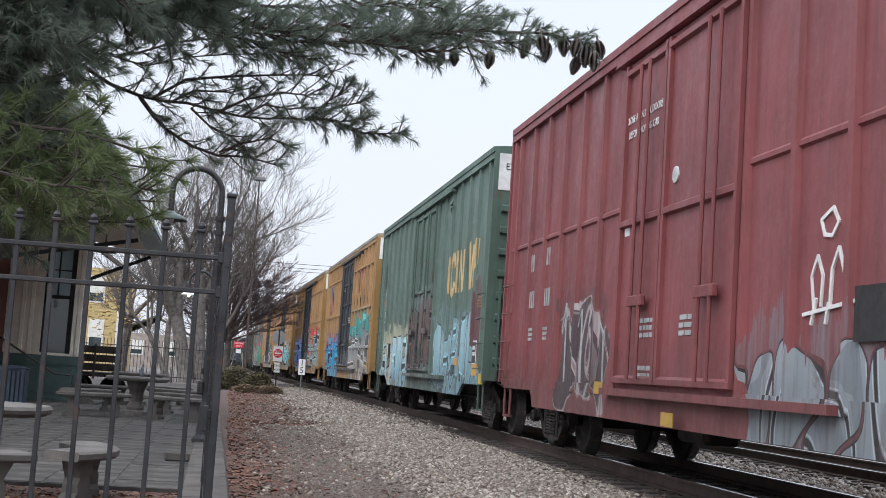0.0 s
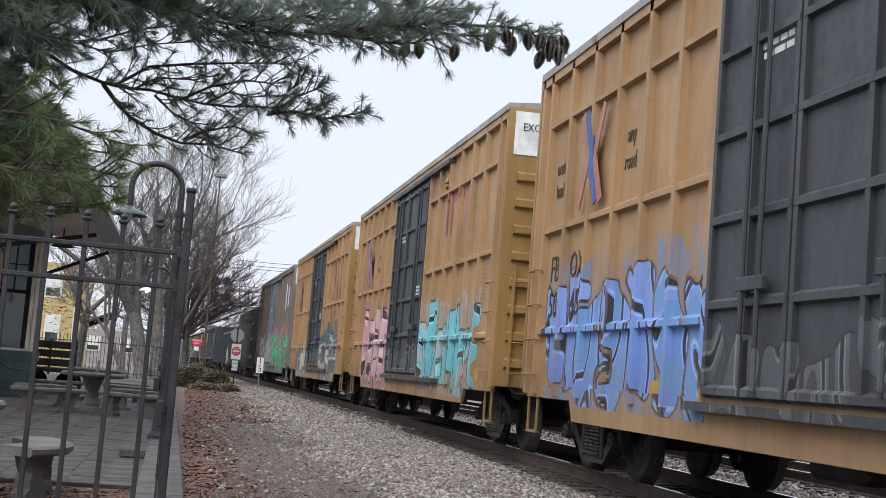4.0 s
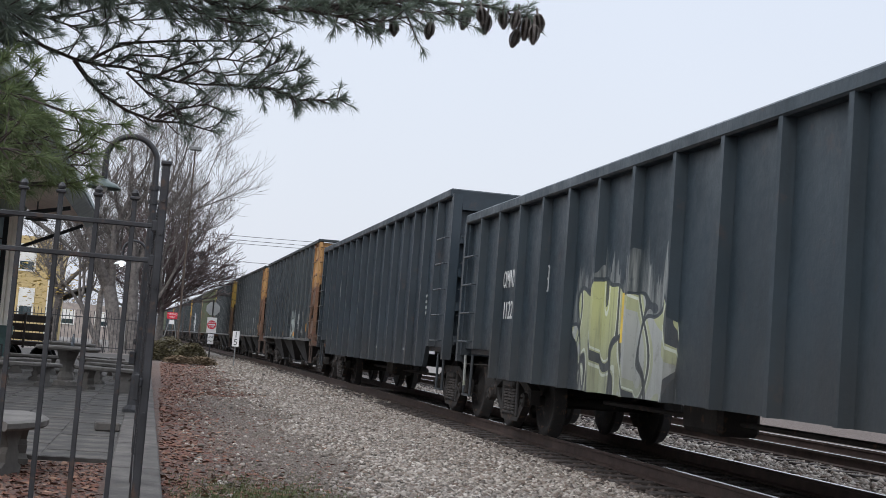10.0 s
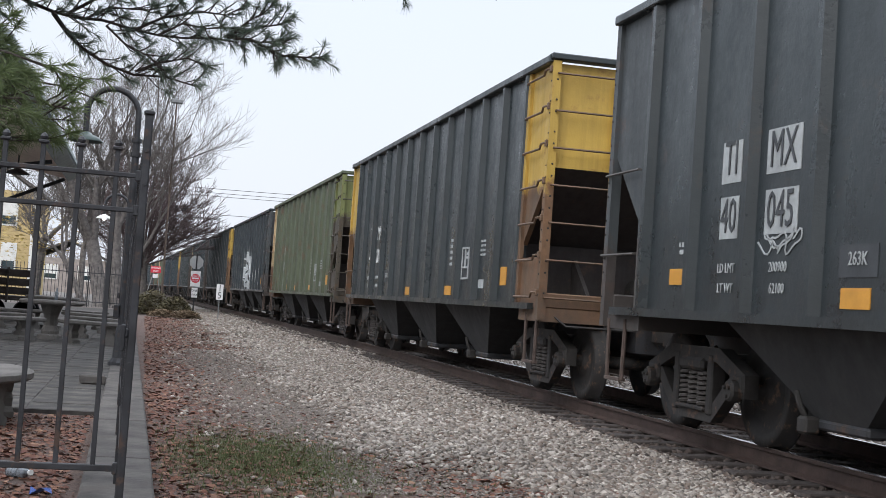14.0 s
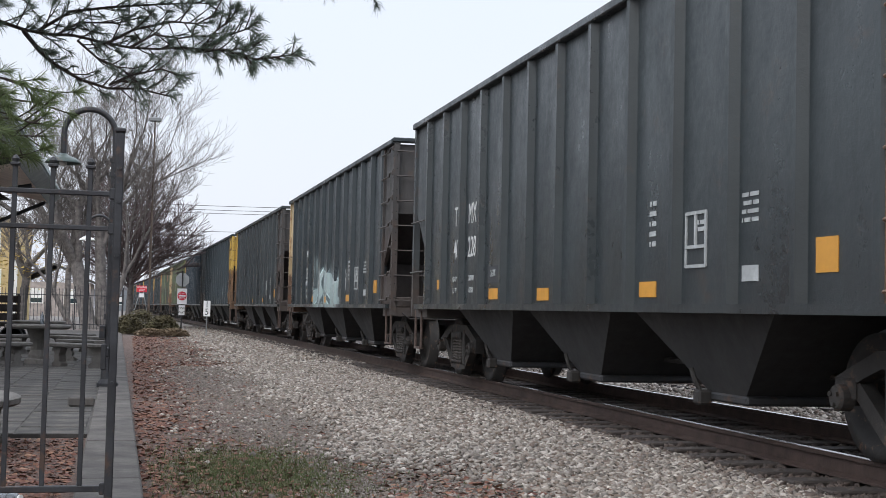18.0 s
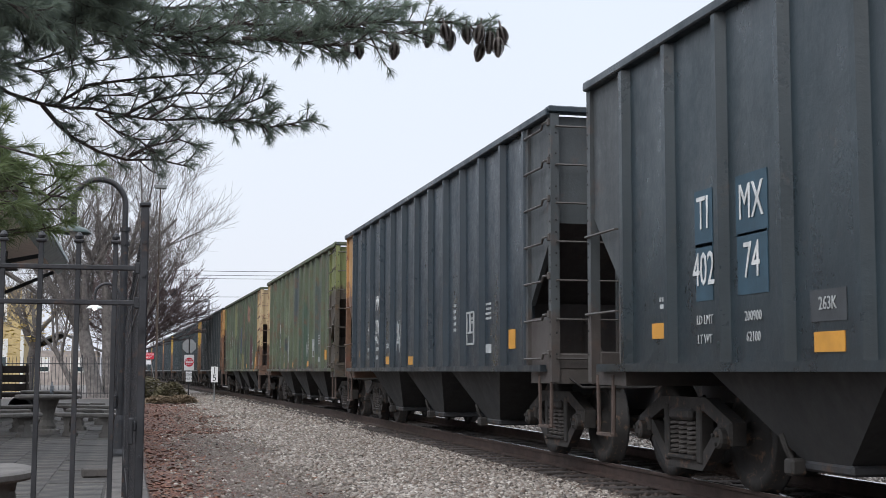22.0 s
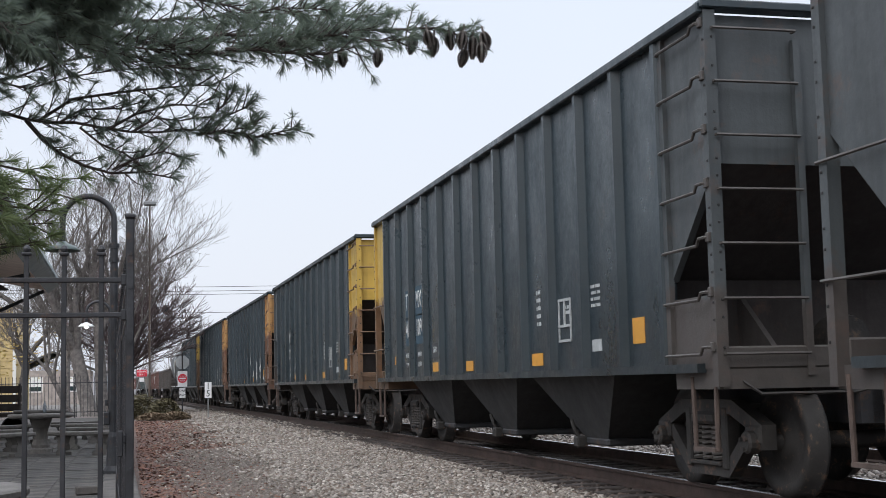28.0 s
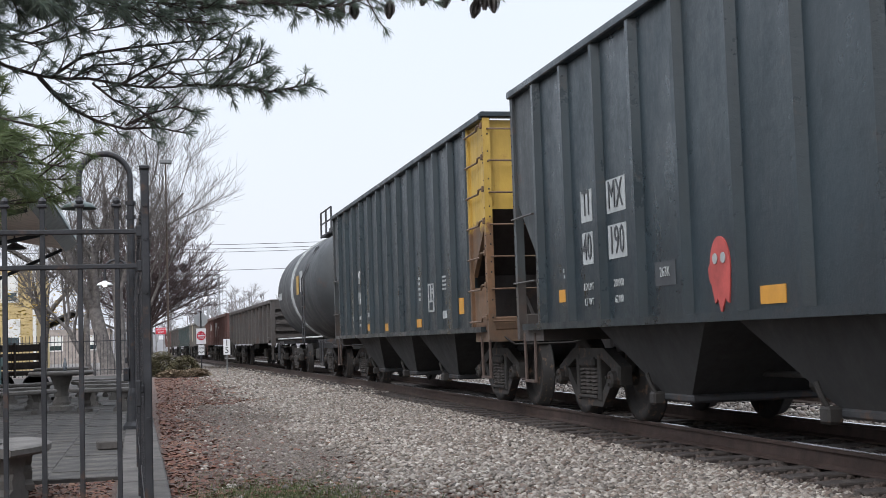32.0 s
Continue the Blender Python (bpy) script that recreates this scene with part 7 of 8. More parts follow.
# marks on the boxcars
m_cream = plain("cream_lettering", (0.66, 0.47, 0.22), 0.6, 0, 0.15, 4, 0.1)
m_logo_red = plain("faded_red_logo", (0.40, 0.17, 0.13), 0.6, 0, 0.15, 4, 0.1)
m_logo_blue = plain("blue_logo", (0.06, 0.11, 0.28), 0.6, 0, 0.15, 4, 0.1)
m_brown = plain("dark_brown_lettering", (0.06, 0.04, 0.02), 0.6, 0, 0.2, 4, 0.1)


def plate_shape(outlines, x=-1.585):
    """Flat shapes of (y, z) outlines on the side."""
    s = Shape()
    for o in outlines:
        s.prism(o, x, x + 0.012, "x")
    return s


def strokes(lines, w, x=-1.585):
    """Broad straight strokes between (y, z) points."""
    s = Shape()
    for k, ((ya, za), (yb, zb)) in enumerate(lines):
        d = Vector((yb - ya, zb - za)).normalized() * w / 2
        n = Vector((-d.y, d.x))
        s.prism([(ya + n.x - d.x * 0.3, za + n.y - d.y * 0.3), (yb + n.x + d.x * 0.3, zb + n.y + d.y * 0.3), (yb - n.x + d.x * 0.3, zb - n.y + d.y * 0.3), (ya - n.x - d.x * 0.3, za - n.y - d.y * 0.3)], x - 0.001 * k, x + 0.012, "x")
    return s


def clip(poly, lo, hi):
    """The part of a (y, z) outline between two values of y."""
    for edge, sg in ((lo, 1), (hi, -1)):
        kept = []
        for (ya, za), (yb, zb) in zip(poly, poly[1:] + poly[:1]):
            ina, inb = sg * (ya - edge) >= 0, sg * (yb - edge) >= 0
            if ina:
                kept.append((ya, za))
            if ina != inb:
                f = (edge - ya) / (yb - ya)
                kept.append((edge, za + f * (zb - za)))
        poly = kept
        if len(poly) < 3:
            return []
    return poly


def painted_letter(car, lines, w, mat, face=1.559, name="initial", label="worn cream letter"):
    """A letter of broad strokes, painted over the side sheet and over the posts that cross it."""
    s = Shape()
    for k, ((ya, za), (yb, zb)) in enumerate(lines):
        d = Vector((yb - ya, zb - za)).normalized() * w / 2
        n = Vector((-d.y, d.x))
        poly = [(ya + n.x - d.x * 0.3, za + n.y - d.y * 0.3), (yb + n.x + d.x * 0.3, zb + n.y + d.y * 0.3), (yb - n.x + d.x * 0.3, zb - n.y + d.y * 0.3), (ya - n.x - d.x * 0.3, za - n.y - d.y * 0.3)]
        s.prism(poly, -1.504 - 0.0006 * k, -1.499, "x")
        for y in RIBS[car.name]:
            over = clip(poly, y - 0.052, y + 0.05)
            if over:
                s.prism(over, -face - 0.0006 * k, -1.5, "x")
    return part(name, s, mat, car, label)


def ribbon(pts, w, x=-1.512):
    """One broad line through (y, z) points."""
    s, n = Shape(), len(pts)
    v = []
    for k, (y, z) in enumerate(pts):
        (ya, za), (yb, zb) = pts[max(0, k - 1)], pts[min(n - 1, k + 1)]
        d = Vector((yb - ya, zb - za)).normalized() * w / 2
        v += [(x, y - d.y, z + d.x), (x, y + d.y, z - d.x)]
    v += [(x + 0.006, q[1], q[2]) for q in v]
    m = 2 * n
    f = []
    for k in range(n - 1):
        i = 2 * k
        f += [(i, i + 1, i + 3, i + 2), (m + i, m + i + 2, m + i + 3, m + i + 1), (i, i + 2, m + i + 2, m + i), (i + 1, m + i + 1, m + i + 3, i + 3)]
    return s.add(v, f)


def load_logo(car, y, z, h):
    """A crossed red and blue emblem, worn."""
    part("emblem", strokes([((y + h * 0.36, z + h / 2), (y + h * 0.1, z)), ((y + h * 0.36, z - h / 2), (y + h * 0.1, z))], h * 0.12), m_logo_red, car)
    part("emblem", strokes([((y - h * 0.36, z + h / 2), (y - h * 0.1, z)), ((y - h * 0.36, z - h / 2), (y - h * 0.1, z))], h * 0.12), m_logo_red, car)
    part("emblem", strokes([((y + h * 0.22, z + h / 2), (y - h * 0.02, z)), ((y - h * 0.22, z - h / 2), (y + h * 0.02, z)), ((y, z + h * 0.2), (y, z - h * 0.2))], h * 0.13, -1.588), m_logo_blue, car)


m_purple = plain("faded_purple_logo", (0.30, 0.11, 0.11), 0.6, 0, 0.15, 4, 0.1)
m_oldmark = plain("nearly_worn_stencil", (0.29, 0.18, 0.09), 0.7, 0, 0.2, 5, 0.1)
m_ochre = plain("faded_yellow_decal", (0.44, 0.28, 0.06), 0.6, 0, 0.15, 5, 0.1)
m_faint = plain("worn_white_tag", (0.38, 0.40, 0.40), 0.7, 0, 0.2, 5, 0.1)


def scribble(car, y0, y1, z0, z1, mat, seed, w=0.03, x=-1.508, turns=3.5):
    """A sprayed line that wanders over a small field."""
    rnd = random.Random(seed)
    a, b, c = rnd.uniform(0, 6), rnd.uniform(0.8, 1.6), rnd.uniform(0, 6)
    pts = []
    for k in range(int(16 * turns)):
        f = k / (16 * turns - 1)
        th = 6.283 * turns * f
        pts.append((y1 + (y0 - y1) * (f + 0.16 * math.sin(th * b + c)), (z0 + z1) / 2 + (z1 - z0) / 2 * math.sin(th + a) * (0.65 + 0.35 * math.sin(2.3 * th + c))))
    return part("tag_line", ribbon(pts, w, x), mat, car)


def card(car, y, z, w=0.34, h=0.44):
    """A black stencil card with a white edge."""
    p = decal(car, y - w / 2, y + w / 2, z - h / 2, z + h / 2, m_white, -1.508, "card")
    part("card_face", Shape().box(-1.513, -1.508, y - w / 2 + 0.025, y + w / 2 - 0.025, z - h / 2 + 0.025, z + h / 2 - 0.025), m_black, p)
    bars(p, y - w / 2 + 0.06, z + 0.05, 2, w - 0.12, 0.07, m_white, -1.518)


for car in (yel1, yel2, yel3, yel4):
    load_logo(car, 5.55, 3.72, 1.1)
    for txt, y, z in (("next", 7.0, 3.8), ("load", 7.0, 3.5), ("any", 4.36, 3.8), ("road", 4.36, 3.5)):
        side_text(car, txt, y, z, 0.27, m_brown, -1.508, 0.75)
    side_text(car, "FB", 7.0, 2.48, 0.46, m_brown, -1.508, 0.8)
    side_text(car, "OX", 6.08, 2.48, 0.46, m_brown, -1.508, 0.8)
    side_text(car, "50", 7.0, 2.02, 0.46, m_brown, -1.508, 0.8)
    side_text(car, "45", 6.08, 2.02, 0.46, m_brown, -1.508, 0.8)
    decal(car, -6.9, -6.45, 1.02, 1.2, m_ochre, -1.508)
    bars(car, -6.95, 2.75, 10, 0.40, 0.022, m_oldmark, -1.503, 3.0)
    card(car, -5.63, 1.34)
    bars(car, 0.5, 4.02, 3, 0.75, 0.055, m_white, -1.556)
    bars(car, -1.45, 2.75, 4, 0.45, 0.045, m_white, -1.556)
    bars(car, 1.0, 1.9, 2, 0.3, 0.05, m_white, -1.556)
    decal(car, 3.0, 3.35, 1.0, 1.15, m_ochre, -1.508)
    scribble(car, 7.5, 7.75, 2.7, 3.3, m_oldmark, 3 + len(car.name), 0.02, -1.508, 4)
for car in (yel1, yel3, yel4):
    painted_letter(car, [((-3.60, 4.27), (-4.2, 4.27)), ((-3.92, 4.2), (-3.92, 3.6)), ((-4.32, 4.27), (-4.88, 4.27)), ((-4.6, 4.2), (-4.6, 3.6))], 0.19, m_purple, 1.584, "emblem", "faded red emblem")
    painted_letter(car, [((-4.95, 4.4), (-5.45, 3.6)), ((-5.45, 4.4), (-4.95, 3.6))], 0.20, m_logo_red, 1.584, "emblem", "faded red emblem")
painted_text(yel1, "Railcar Pooling Experts", -4.4, 3.28, 0.40, m_brown, 0.8, (1, 4))
painted_text(yel2, "RAILCAR POOLING EXPERTS", -4.4, 3.28, 0.34, m_brown, 0.8)
painted_text(yel4, "Railcar Pooling", -4.75, 3.30, 0.48, m_brown, 0.84, (3,))
painted_text(yel4, "Experts", -4.75, 2.70, 0.48, m_brown, 0.84)
# three tall initials on the green car, as plain strokes
painted_letter(green, [((-4.10, 3.26), (-4.0, 3.43)), ((-4.0, 3.43), (-3.86, 3.47)), ((-3.86, 3.47), (-3.73, 3.38)), ((-3.73, 3.38), (-3.66, 3.2)), ((-3.66, 3.2), (-3.66, 2.92)), ((-3.66, 2.92), (-3.73, 2.76)), ((-3.73, 2.76), (-3.86, 2.68)), ((-3.86, 2.68), (-4.0, 2.72)), ((-4.0, 2.72), (-4.10, 2.86))], 0.17, m_cream)
painted_letter(green, [((-4.60, 2.68), (-4.60, 3.5)), ((-4.64, 3.5), (-4.98, 2.68)), ((-5.02, 2.72), (-5.02, 3.5))], 0.13, m_cream)
painted_letter(green, [((-5.60, 3.58), (-5.78, 2.70)), ((-5.82, 2.70), (-6.0, 3.5)), ((-6.04, 3.5), (-6.24, 2.70)), ((-6.28, 2.70), (-6.48, 3.58))], 0.15, m_cream)
bars(green, -7.0, 2.45, 4, 0.34, 0.035, m_oldmark, -1.508)
bars(green, -6.5, 2.9, 3, 0.5, 0.025, m_faint, -1.508)
side_text(green, "C", 6.72, 3.2, 0.44, m_bar, -1.509, 0.8)
side_text(green, "52", 6.68, 2.5, 0.44, m_bar, -1.509, 0.75)
decal(green, 6.42, 6.95, 2.72, 3.02, m_logo_red, -1.507, "patch", "faded red paint patch")
scribble(green, 7.0, 7.4, 3.2, 4.1, m_black, 5, 0.03, -1.508, 4)
card(green, -6.64, 1.45)
decal(green, -6.95, -6.5, 1.02, 1.24, m_plate, -1.509)
decal(green, -3.6, -3.3, 1.2, 1.32, m_plate, -1.509)
decal(green, -4.95, -4.6, 1.2, 1.34, m_plate, -1.509)
decal(green, -7.72, -7.35, 0.88, 1.06, m_yplate, -1.545)
# red car
for y, z, w in ((6.0, 2.66, 0.34), (5.05, 2.7, 0.34), (5.9, 2.1, 0.34), (4.95, 2.1, 0.34)):
    bars(red, y, z, 1, w, 0.26, m_faint, -1.508)
bars(red, 5.9, 1.75, 3, 0.25, 0.045, m_faint, -1.508)
bars(red, 5.0, 1.75, 3, 0.3, 0.045, m_faint, -1.508)
side_text(red, "CLOSE AND LOCK DOORS", 0.8, 4.12, 0.125, m_white, -1.560, 0.85)
side_text(red, "BEFORE MOVING CAR", 0.8, 3.94, 0.125, m_white, -1.560, 0.85)
bars(red, 0.0, 1.72, 3, 0.75, 0.05, m_faint, -1.557)
bars(red, -1.0, 1.72, 3, 0.35, 0.05, m_faint, -1.557)
bars(red, 0.2, 1.2, 2, 0.5, 0.05, m_faint, -1.557)
decal(red, 1.15, 1.32, 2.75, 2.9, m_bar, -1.557)
part("round_decal", Shape().lathe([(0.0, -1.565), (0.09, -1.565), (0.09, -1.55)], 16, Matrix.Translation((0, -0.35, 3.25)), "x"), m_bar, red)
decal(red, -0.85, -0.5, 0.64, 0.78, m_ochre, -1.65)
decal(red, 2.0, 2.35, 0.9, 1.05, m_ochre, -1.535)
decal(red, -5.2, -4.3, 1.45, 1.86, p_soot, -1.535, "equipment_panel", "dark square panel")
part("tag_line", strokes([((-3.72, 2.30), (-3.66, 2.42)), ((-3.66, 2.42), (-3.86, 2.50)), ((-3.86, 2.50), (-3.96, 2.38)), ((-3.96, 2.38), (-3.86, 2.28)), ((-3.86, 2.28), (-3.72, 2.30))], 0.032, -1.512), m_white, red)
part("tag_line", strokes([((-3.58, 1.70), (-3.52, 1.98)), ((-3.52, 1.98), (-3.62, 2.14)), ((-3.62, 2.14), (-3.72, 1.98)), ((-3.72, 1.98), (-3.70, 1.74)), ((-4.12, 1.70), (-4.08, 1.98)), ((-4.08, 1.98), (-3.98, 2.18)), ((-3.98, 2.18), (-3.88, 2.02)), ((-3.88, 2.02), (-3.86, 1.74)), ((-3.4, 1.68), (-4.3, 1.76)), ((-3.55, 1.60), (-3.62, 1.80)), ((-3.8, 1.60), (-3.84, 1.76))], 0.03, -1.512), m_white, red)
for y in (2.1, 2.6, 3.1, 3.5, 3.9):
    part("tag_line", strokes([((y, 0.95), (y + 0.05, 1.9 + 0.3 * math.sin(5 * y))), ((y + 0.05, 1.9 + 0.3 * math.sin(5 * y)), (y + 0.2, 1.75))], 0.035, -1.512), m_faint, red)
# grey car
m_slatepanel = plain("violet_grey_panel", (0.085, 0.075, 0.085), 0.6, 0, 0.25, 4, 0.2)
decal(grey, -5.36, -4.88, 3.36, 4.5, m_white, -1.508, "patch", "fresh white paint patch")
decal(grey, -6.35, -5.9, 3.5, 4.35, m_white, -1.508, "patch", "fresh white paint patch")
decal(grey, 7.05, 7.62, 1.72, 2.58, m_black, -1.508, "patch", "black stencil panel")
side_text(grey, "AOK", 7.33, 2.33, 0.36, m_white, -1.518, 0.65)
side_text(grey, "408", 7.33, 1.95, 0.36, m_white, -1.518, 0.75)
decal(grey, 6.03, 6.68, 1.72, 2.08, m_black, -1.508, "patch", "black stencil panel")
side_text(grey, "242", 6.36, 1.9, 0.36, m_white, -1.518, 0.9)
decal(grey, 7.05, 7.62, 1.3, 1.66, m_faint, -1.508, "patch", "pale stencil panel")
bars(grey, 7.12, 1.5, 2, 0.42, 0.06, m_brown, -1.518)
card(grey, -5.63, 1.42)
decal(grey, -5.75, -5.45, 1.0, 1.14, m_yplate, -1.509)
decal(grey, 4.55, 4.78, 2.12, 2.42, m_faint, -1.509, "patch", "pale painted square")
decal(grey, 3.2, 3.75, 1.3, 1.78, m_slatepanel, -1.53, "equipment_panel", "dark square panel")
decal(grey, 4.9, 5.02, 1.15, 1.75, m_ochre, -1.509)
bars(grey, 0.9, 3.6, 2, 0.7, 0.05, m_white, -1.556)
for car in (red, green, yel1, yel2, yel3, yel4, grey):
    hood = Shape().prism([(-1.5, 4.70), (-1.56, 4.68), (-1.60, 4.58), (-1.5, 4.58)], -3.68, -3.42, "y").prism([(-1.5, 4.52), (-1.57, 4.52), (-1.5, 4.30)], -3.70, -3.66, "y").prism([(-1.5, 4.52), (-1.57, 4.52), (-1.5, 4.30)], -3.44, -3.40, "y").box(-1.57, -1.5, -3.7, -3.4, 4.51, 4.53)
    part("roof_hatch_bracket", hood, {red: p_red_plain, green: p_gend, grey: p_grend}.get(car, p_yend), car)

# coal gondolas
p_rustblk = freight_paint("rusty_black_paint", (0.052, 0.050, 0.049), rust=(0.085, 0.055, 0.042), wear=0.25, streak=0.8)
p_orange = freight_paint("rusted_orange_end", (0.28, 0.088, 0.045), rust=(0.16, 0.05, 0.03), wear=0.5)
p_slate = freight_paint("dark_slate_paint", (0.022, 0.035, 0.045), rust=(0.08, 0.05, 0.04), wear=0.05, streak=0.35, rough=0.4, pieces=[(-0.1, 2.8, 0.5, 2.0, ((0.30, 0.33, 0.27), (0.42, 0.44, 0.20), (0.36, 0.38, 0.36)), (0.05, 0.06, 0.07), 21)])
p_slate2 = freight_paint("slate_grey_paint", (0.022, 0.034, 0.045), rust=(0.08, 0.05, 0.04), wear=0.05, streak=0.35, rough=0.4)
rust, rhl = gondola("rusty black ribbed coal car with orange end", 128.05, 142.25, p_rustblk, p_rustblk, p_orange, 4.05, 14, 1.1)
for sg in (-1, 1):
    part("belly_sheet", Shape().prism([(sg * 1.50, 1.14), (sg * 1.26, 0.70), (sg * 1.20, 0.70), (sg * 1.44, 1.14)], -rhl + 1.9, rhl - 1.9, "y"), p_rustblk, rust, "sloping belly sheet")
part("belly_floor", Shape().box(-1.24, 1.24, -rhl + 1.9, rhl - 1.9, 0.66, 0.70), p_rustblk, rust)
for k in range(1, 13):
    y = -rhl + 0.95 + (2 * rhl - 1.9) * k / 13
    part("belly_post", Shape().prism([(-1.61, 1.14), (-1.36, 0.70), (-1.24, 0.70), (-1.48, 1.14)], y - 0.05, y + 0.05, "y"), p_rustblk, rust)
gon1, _ = gondola("dark slate coal gondola with a pale yellow tag", 144.3, 160.5, p_slate, p_slate2, p_slate2, 3.12, 15, 0.72)
gon2, _ = gondola("slate grey ribbed coal gondola", 161.8, 177.6, p_slate2, p_slate2, p_slate2, 3.68, 15, 0.74)
part("corner_panel", Shape().box(-1.515, -1.45, rhl - 1.05, rhl, 1.08, 3.9), p_orange, rust, "orange-painted rear corner")
for y0, y1 in ((rhl - 1.08, rhl - 0.96), (rhl - 0.14, rhl + 0.0)):
    part("corner_post", Shape().block(-1.62, -1.5, y0, y1, 1.05, 3.92, 0.015), p_orange, rust, "orange post")
for z0 in (1.08, 1.98, 2.9):
    part("corner_rail", Shape().block(-1.60, -1.5, rhl - 1.0, rhl - 0.1, z0, z0 + 0.14, 0.015), p_orange, rust, "orange rail")
decal(rust, rhl - 0.94, rhl - 0.2, 2.14, 2.88, m_black, -1.525, "stencil_panel", "black stencil panel")
side_text(rust, "OMNX", rhl - 0.57, 2.66, 0.30, m_white, -1.530, 0.72)
side_text(rust, "1016", rhl - 0.57, 2.32, 0.30, m_white, -1.530, 0.80)
decal(rust, rhl - 0.94, rhl - 0.2, 1.30, 1.78, p_rustblk, -1.525, "stencil_panel", "grimy dark panel")
decal(rust, rhl - 0.94, rhl - 0.3, 1.80, 1.90, m_ochre, -1.525)
for z0 in (1.2, 2.2, 3.1):
    part("corner_brace", Shape().block(-1.63, -1.5, -rhl + 0.9, -rhl + 2.7, z0, z0 + 0.16, 0.02), p_rustblk, rust)
decal(rust, -4.5, -4.2, 1.85, 1.97, m_ochre, -1.506)
decal(rust, 2.6, 2.72, 1.62, 1.78, m_plate, -1.506)
for car, num, y, z in ((gon1, "1122", 5.75, 2.05), (gon2, "1021", 6.3, 2.45)):
    side_text(car, "OMNX", y, z, 0.34, m_bar, -1.506, 0.62)
    side_text(car, num, y, z - 0.42, 0.34, m_bar, -1.506, 0.72)
    part("stencil_frame", strokes([((y - 1.5, z - 0.2), (y - 1.5, z + 0.1)), ((y - 1.5, z + 0.1), (y - 1.76, z + 0.1)), ((y - 1.76, z + 0.1), (y - 1.76, z - 0.2)), ((y - 1.76, z - 0.2), (y - 1.5, z - 0.2)), ((y - 1.5, z - 0.05), (y - 1.76, z - 0.05))], 0.025, -1.504), m_faint, car)
bars(gon1, -5.5, 1.15, 2, 1.0, 0.06, m_white, -1.51)
decal(gon1, 1.25, 1.36, 1.25, 1.75, m_yplate, -1.52)
part("brace_rod", Shape().tube([(0.2, 1.2, 3.05), (0.2, 1.6, 3.6)], 0.03, 6), m_black, gon1)
bars(gon2, -6.15, 1.95, 4, 0.13, 0.05, m_faint, -1.51, 2.0)
bars(gon2, -5.75, 1.95, 4, 0.13, 0.05, m_faint, -1.51, 2.0)
bars(gon2, -4.6, 1.0, 1, 0.34, 0.045, m_faint, -1.51)
bars(gon2, -1.6, 1.0, 1, 0.34, 0.045, m_faint, -1.51)
decal(gon2, 1.0, 1.12, 1.25, 1.9, m_yplate, -1.52)
decal(gon2, -4.0, -3.88, 1.25, 2.2, m_yplate, -1.52)

# the coal hoppers
p_hop = [freight_paint("coal_black_paint_%s" % nm, col, rust=(0.075, 0.05, 0.035), wear=w, streak=0.35, grime=(0.028, 0.027, 0.025), rough=0.34) for nm, col, w in
         (("slate", (0.019, 0.031, 0.038), 0.0), ("soot", (0.028, 0.036, 0.039), 0.06), ("blue", (0.017, 0.029, 0.040), 0.0))]
p_olive = freight_paint("faded_olive_green", (0.082, 0.10, 0.06), rust=(0.10, 0.06, 0.035), wear=0.55, streak=0.8)
p_olive3 = freight_paint("mottled_olive_green", (0.080, 0.102, 0.060), rust=(0.10, 0.062, 0.036), wear=0.75, streak=0.7, patches=[
    (-6.4, 6.4, 0.7, 1.12, (0.042, 0.037, 0.036)), (-0.66, -0.42, 1.15, 1.85, (0.27, 0.12, 0.045)), (2.05, 2.75, 2.0, 2.85, (0.155, 0.19, 0.125)), (1.95, 2.55, 1.5, 1.95, (0.028, 0.042, 0.045)),
    (-2.75, -1.2, 1.1, 2.9, (0.040, 0.072, 0.048)), (-0.75, 0.0, 2.4, 3.8, (0.042, 0.058, 0.060)), (-4.6, -3.7, 1.6, 3.4, (0.050, 0.068, 0.058)), (1.2, 2.0, 0.9, 1.45, (0.105, 0.066, 0.045)), (0.9, 1.8, 2.5, 3.7, (0.11, 0.12, 0.075)), (5.3, 5.9, 1.3, 3.2, (0.15, 0.17, 0.11))])
p_olive2 = freight_paint("patched_olive_green", (0.066, 0.086, 0.052), rust=(0.07, 0.056, 0.038), wear=0.8, streak=0.85, patches=[(-4.4, -3.4, 1.1, 2.4, (0.062, 0.03, 0.034)), (-2.9, -2.5, 1.5, 3.6, (0.038, 0.05, 0.04)), (-3.3, -2.9, 3.0, 3.5, (0.22, 0.12, 0.09)), (-2.2, -1.6, 1.2, 2.6, (0.036, 0.045, 0.036)), (0.8, 1.2, 1.1, 2.4, (0.036, 0.048, 0.038)), (-1.4, -1.0, 2.2, 3.5, (0.10, 0.075, 0.045)), (5.2, 5.8, 1.2, 3.4, (0.10, 0.13, 0.085)), (1.6, 2.6, 2.4, 3.7, (0.14, 0.15, 0.075)), (3.2, 4.8, 1.1, 1.9, (0.11, 0.14, 0.085)), (-1.7, -0.7, 1.0, 1.7, (0.13, 0.12, 0.055)), (-6.2, -5.4, 1.1, 1.7, (0.4, 0.16, 0.03))])
RUSTY, DARKR = (0.16, 0.082, 0.052), (0.062, 0.048, 0.042)
e_yel = freight_paint("yellow_hopper_end", (0.50, 0.325, 0.065), rust=(0.20, 0.08, 0.03), wear=0.2, streak=0.4, low=(2.5, RUSTY))
e_rust = freight_paint("rust_streaked_yellow_end", (0.46, 0.25, 0.09), rust=(0.17, 0.07, 0.045), wear=0.6, streak=0.5, low=(2.7, RUSTY))
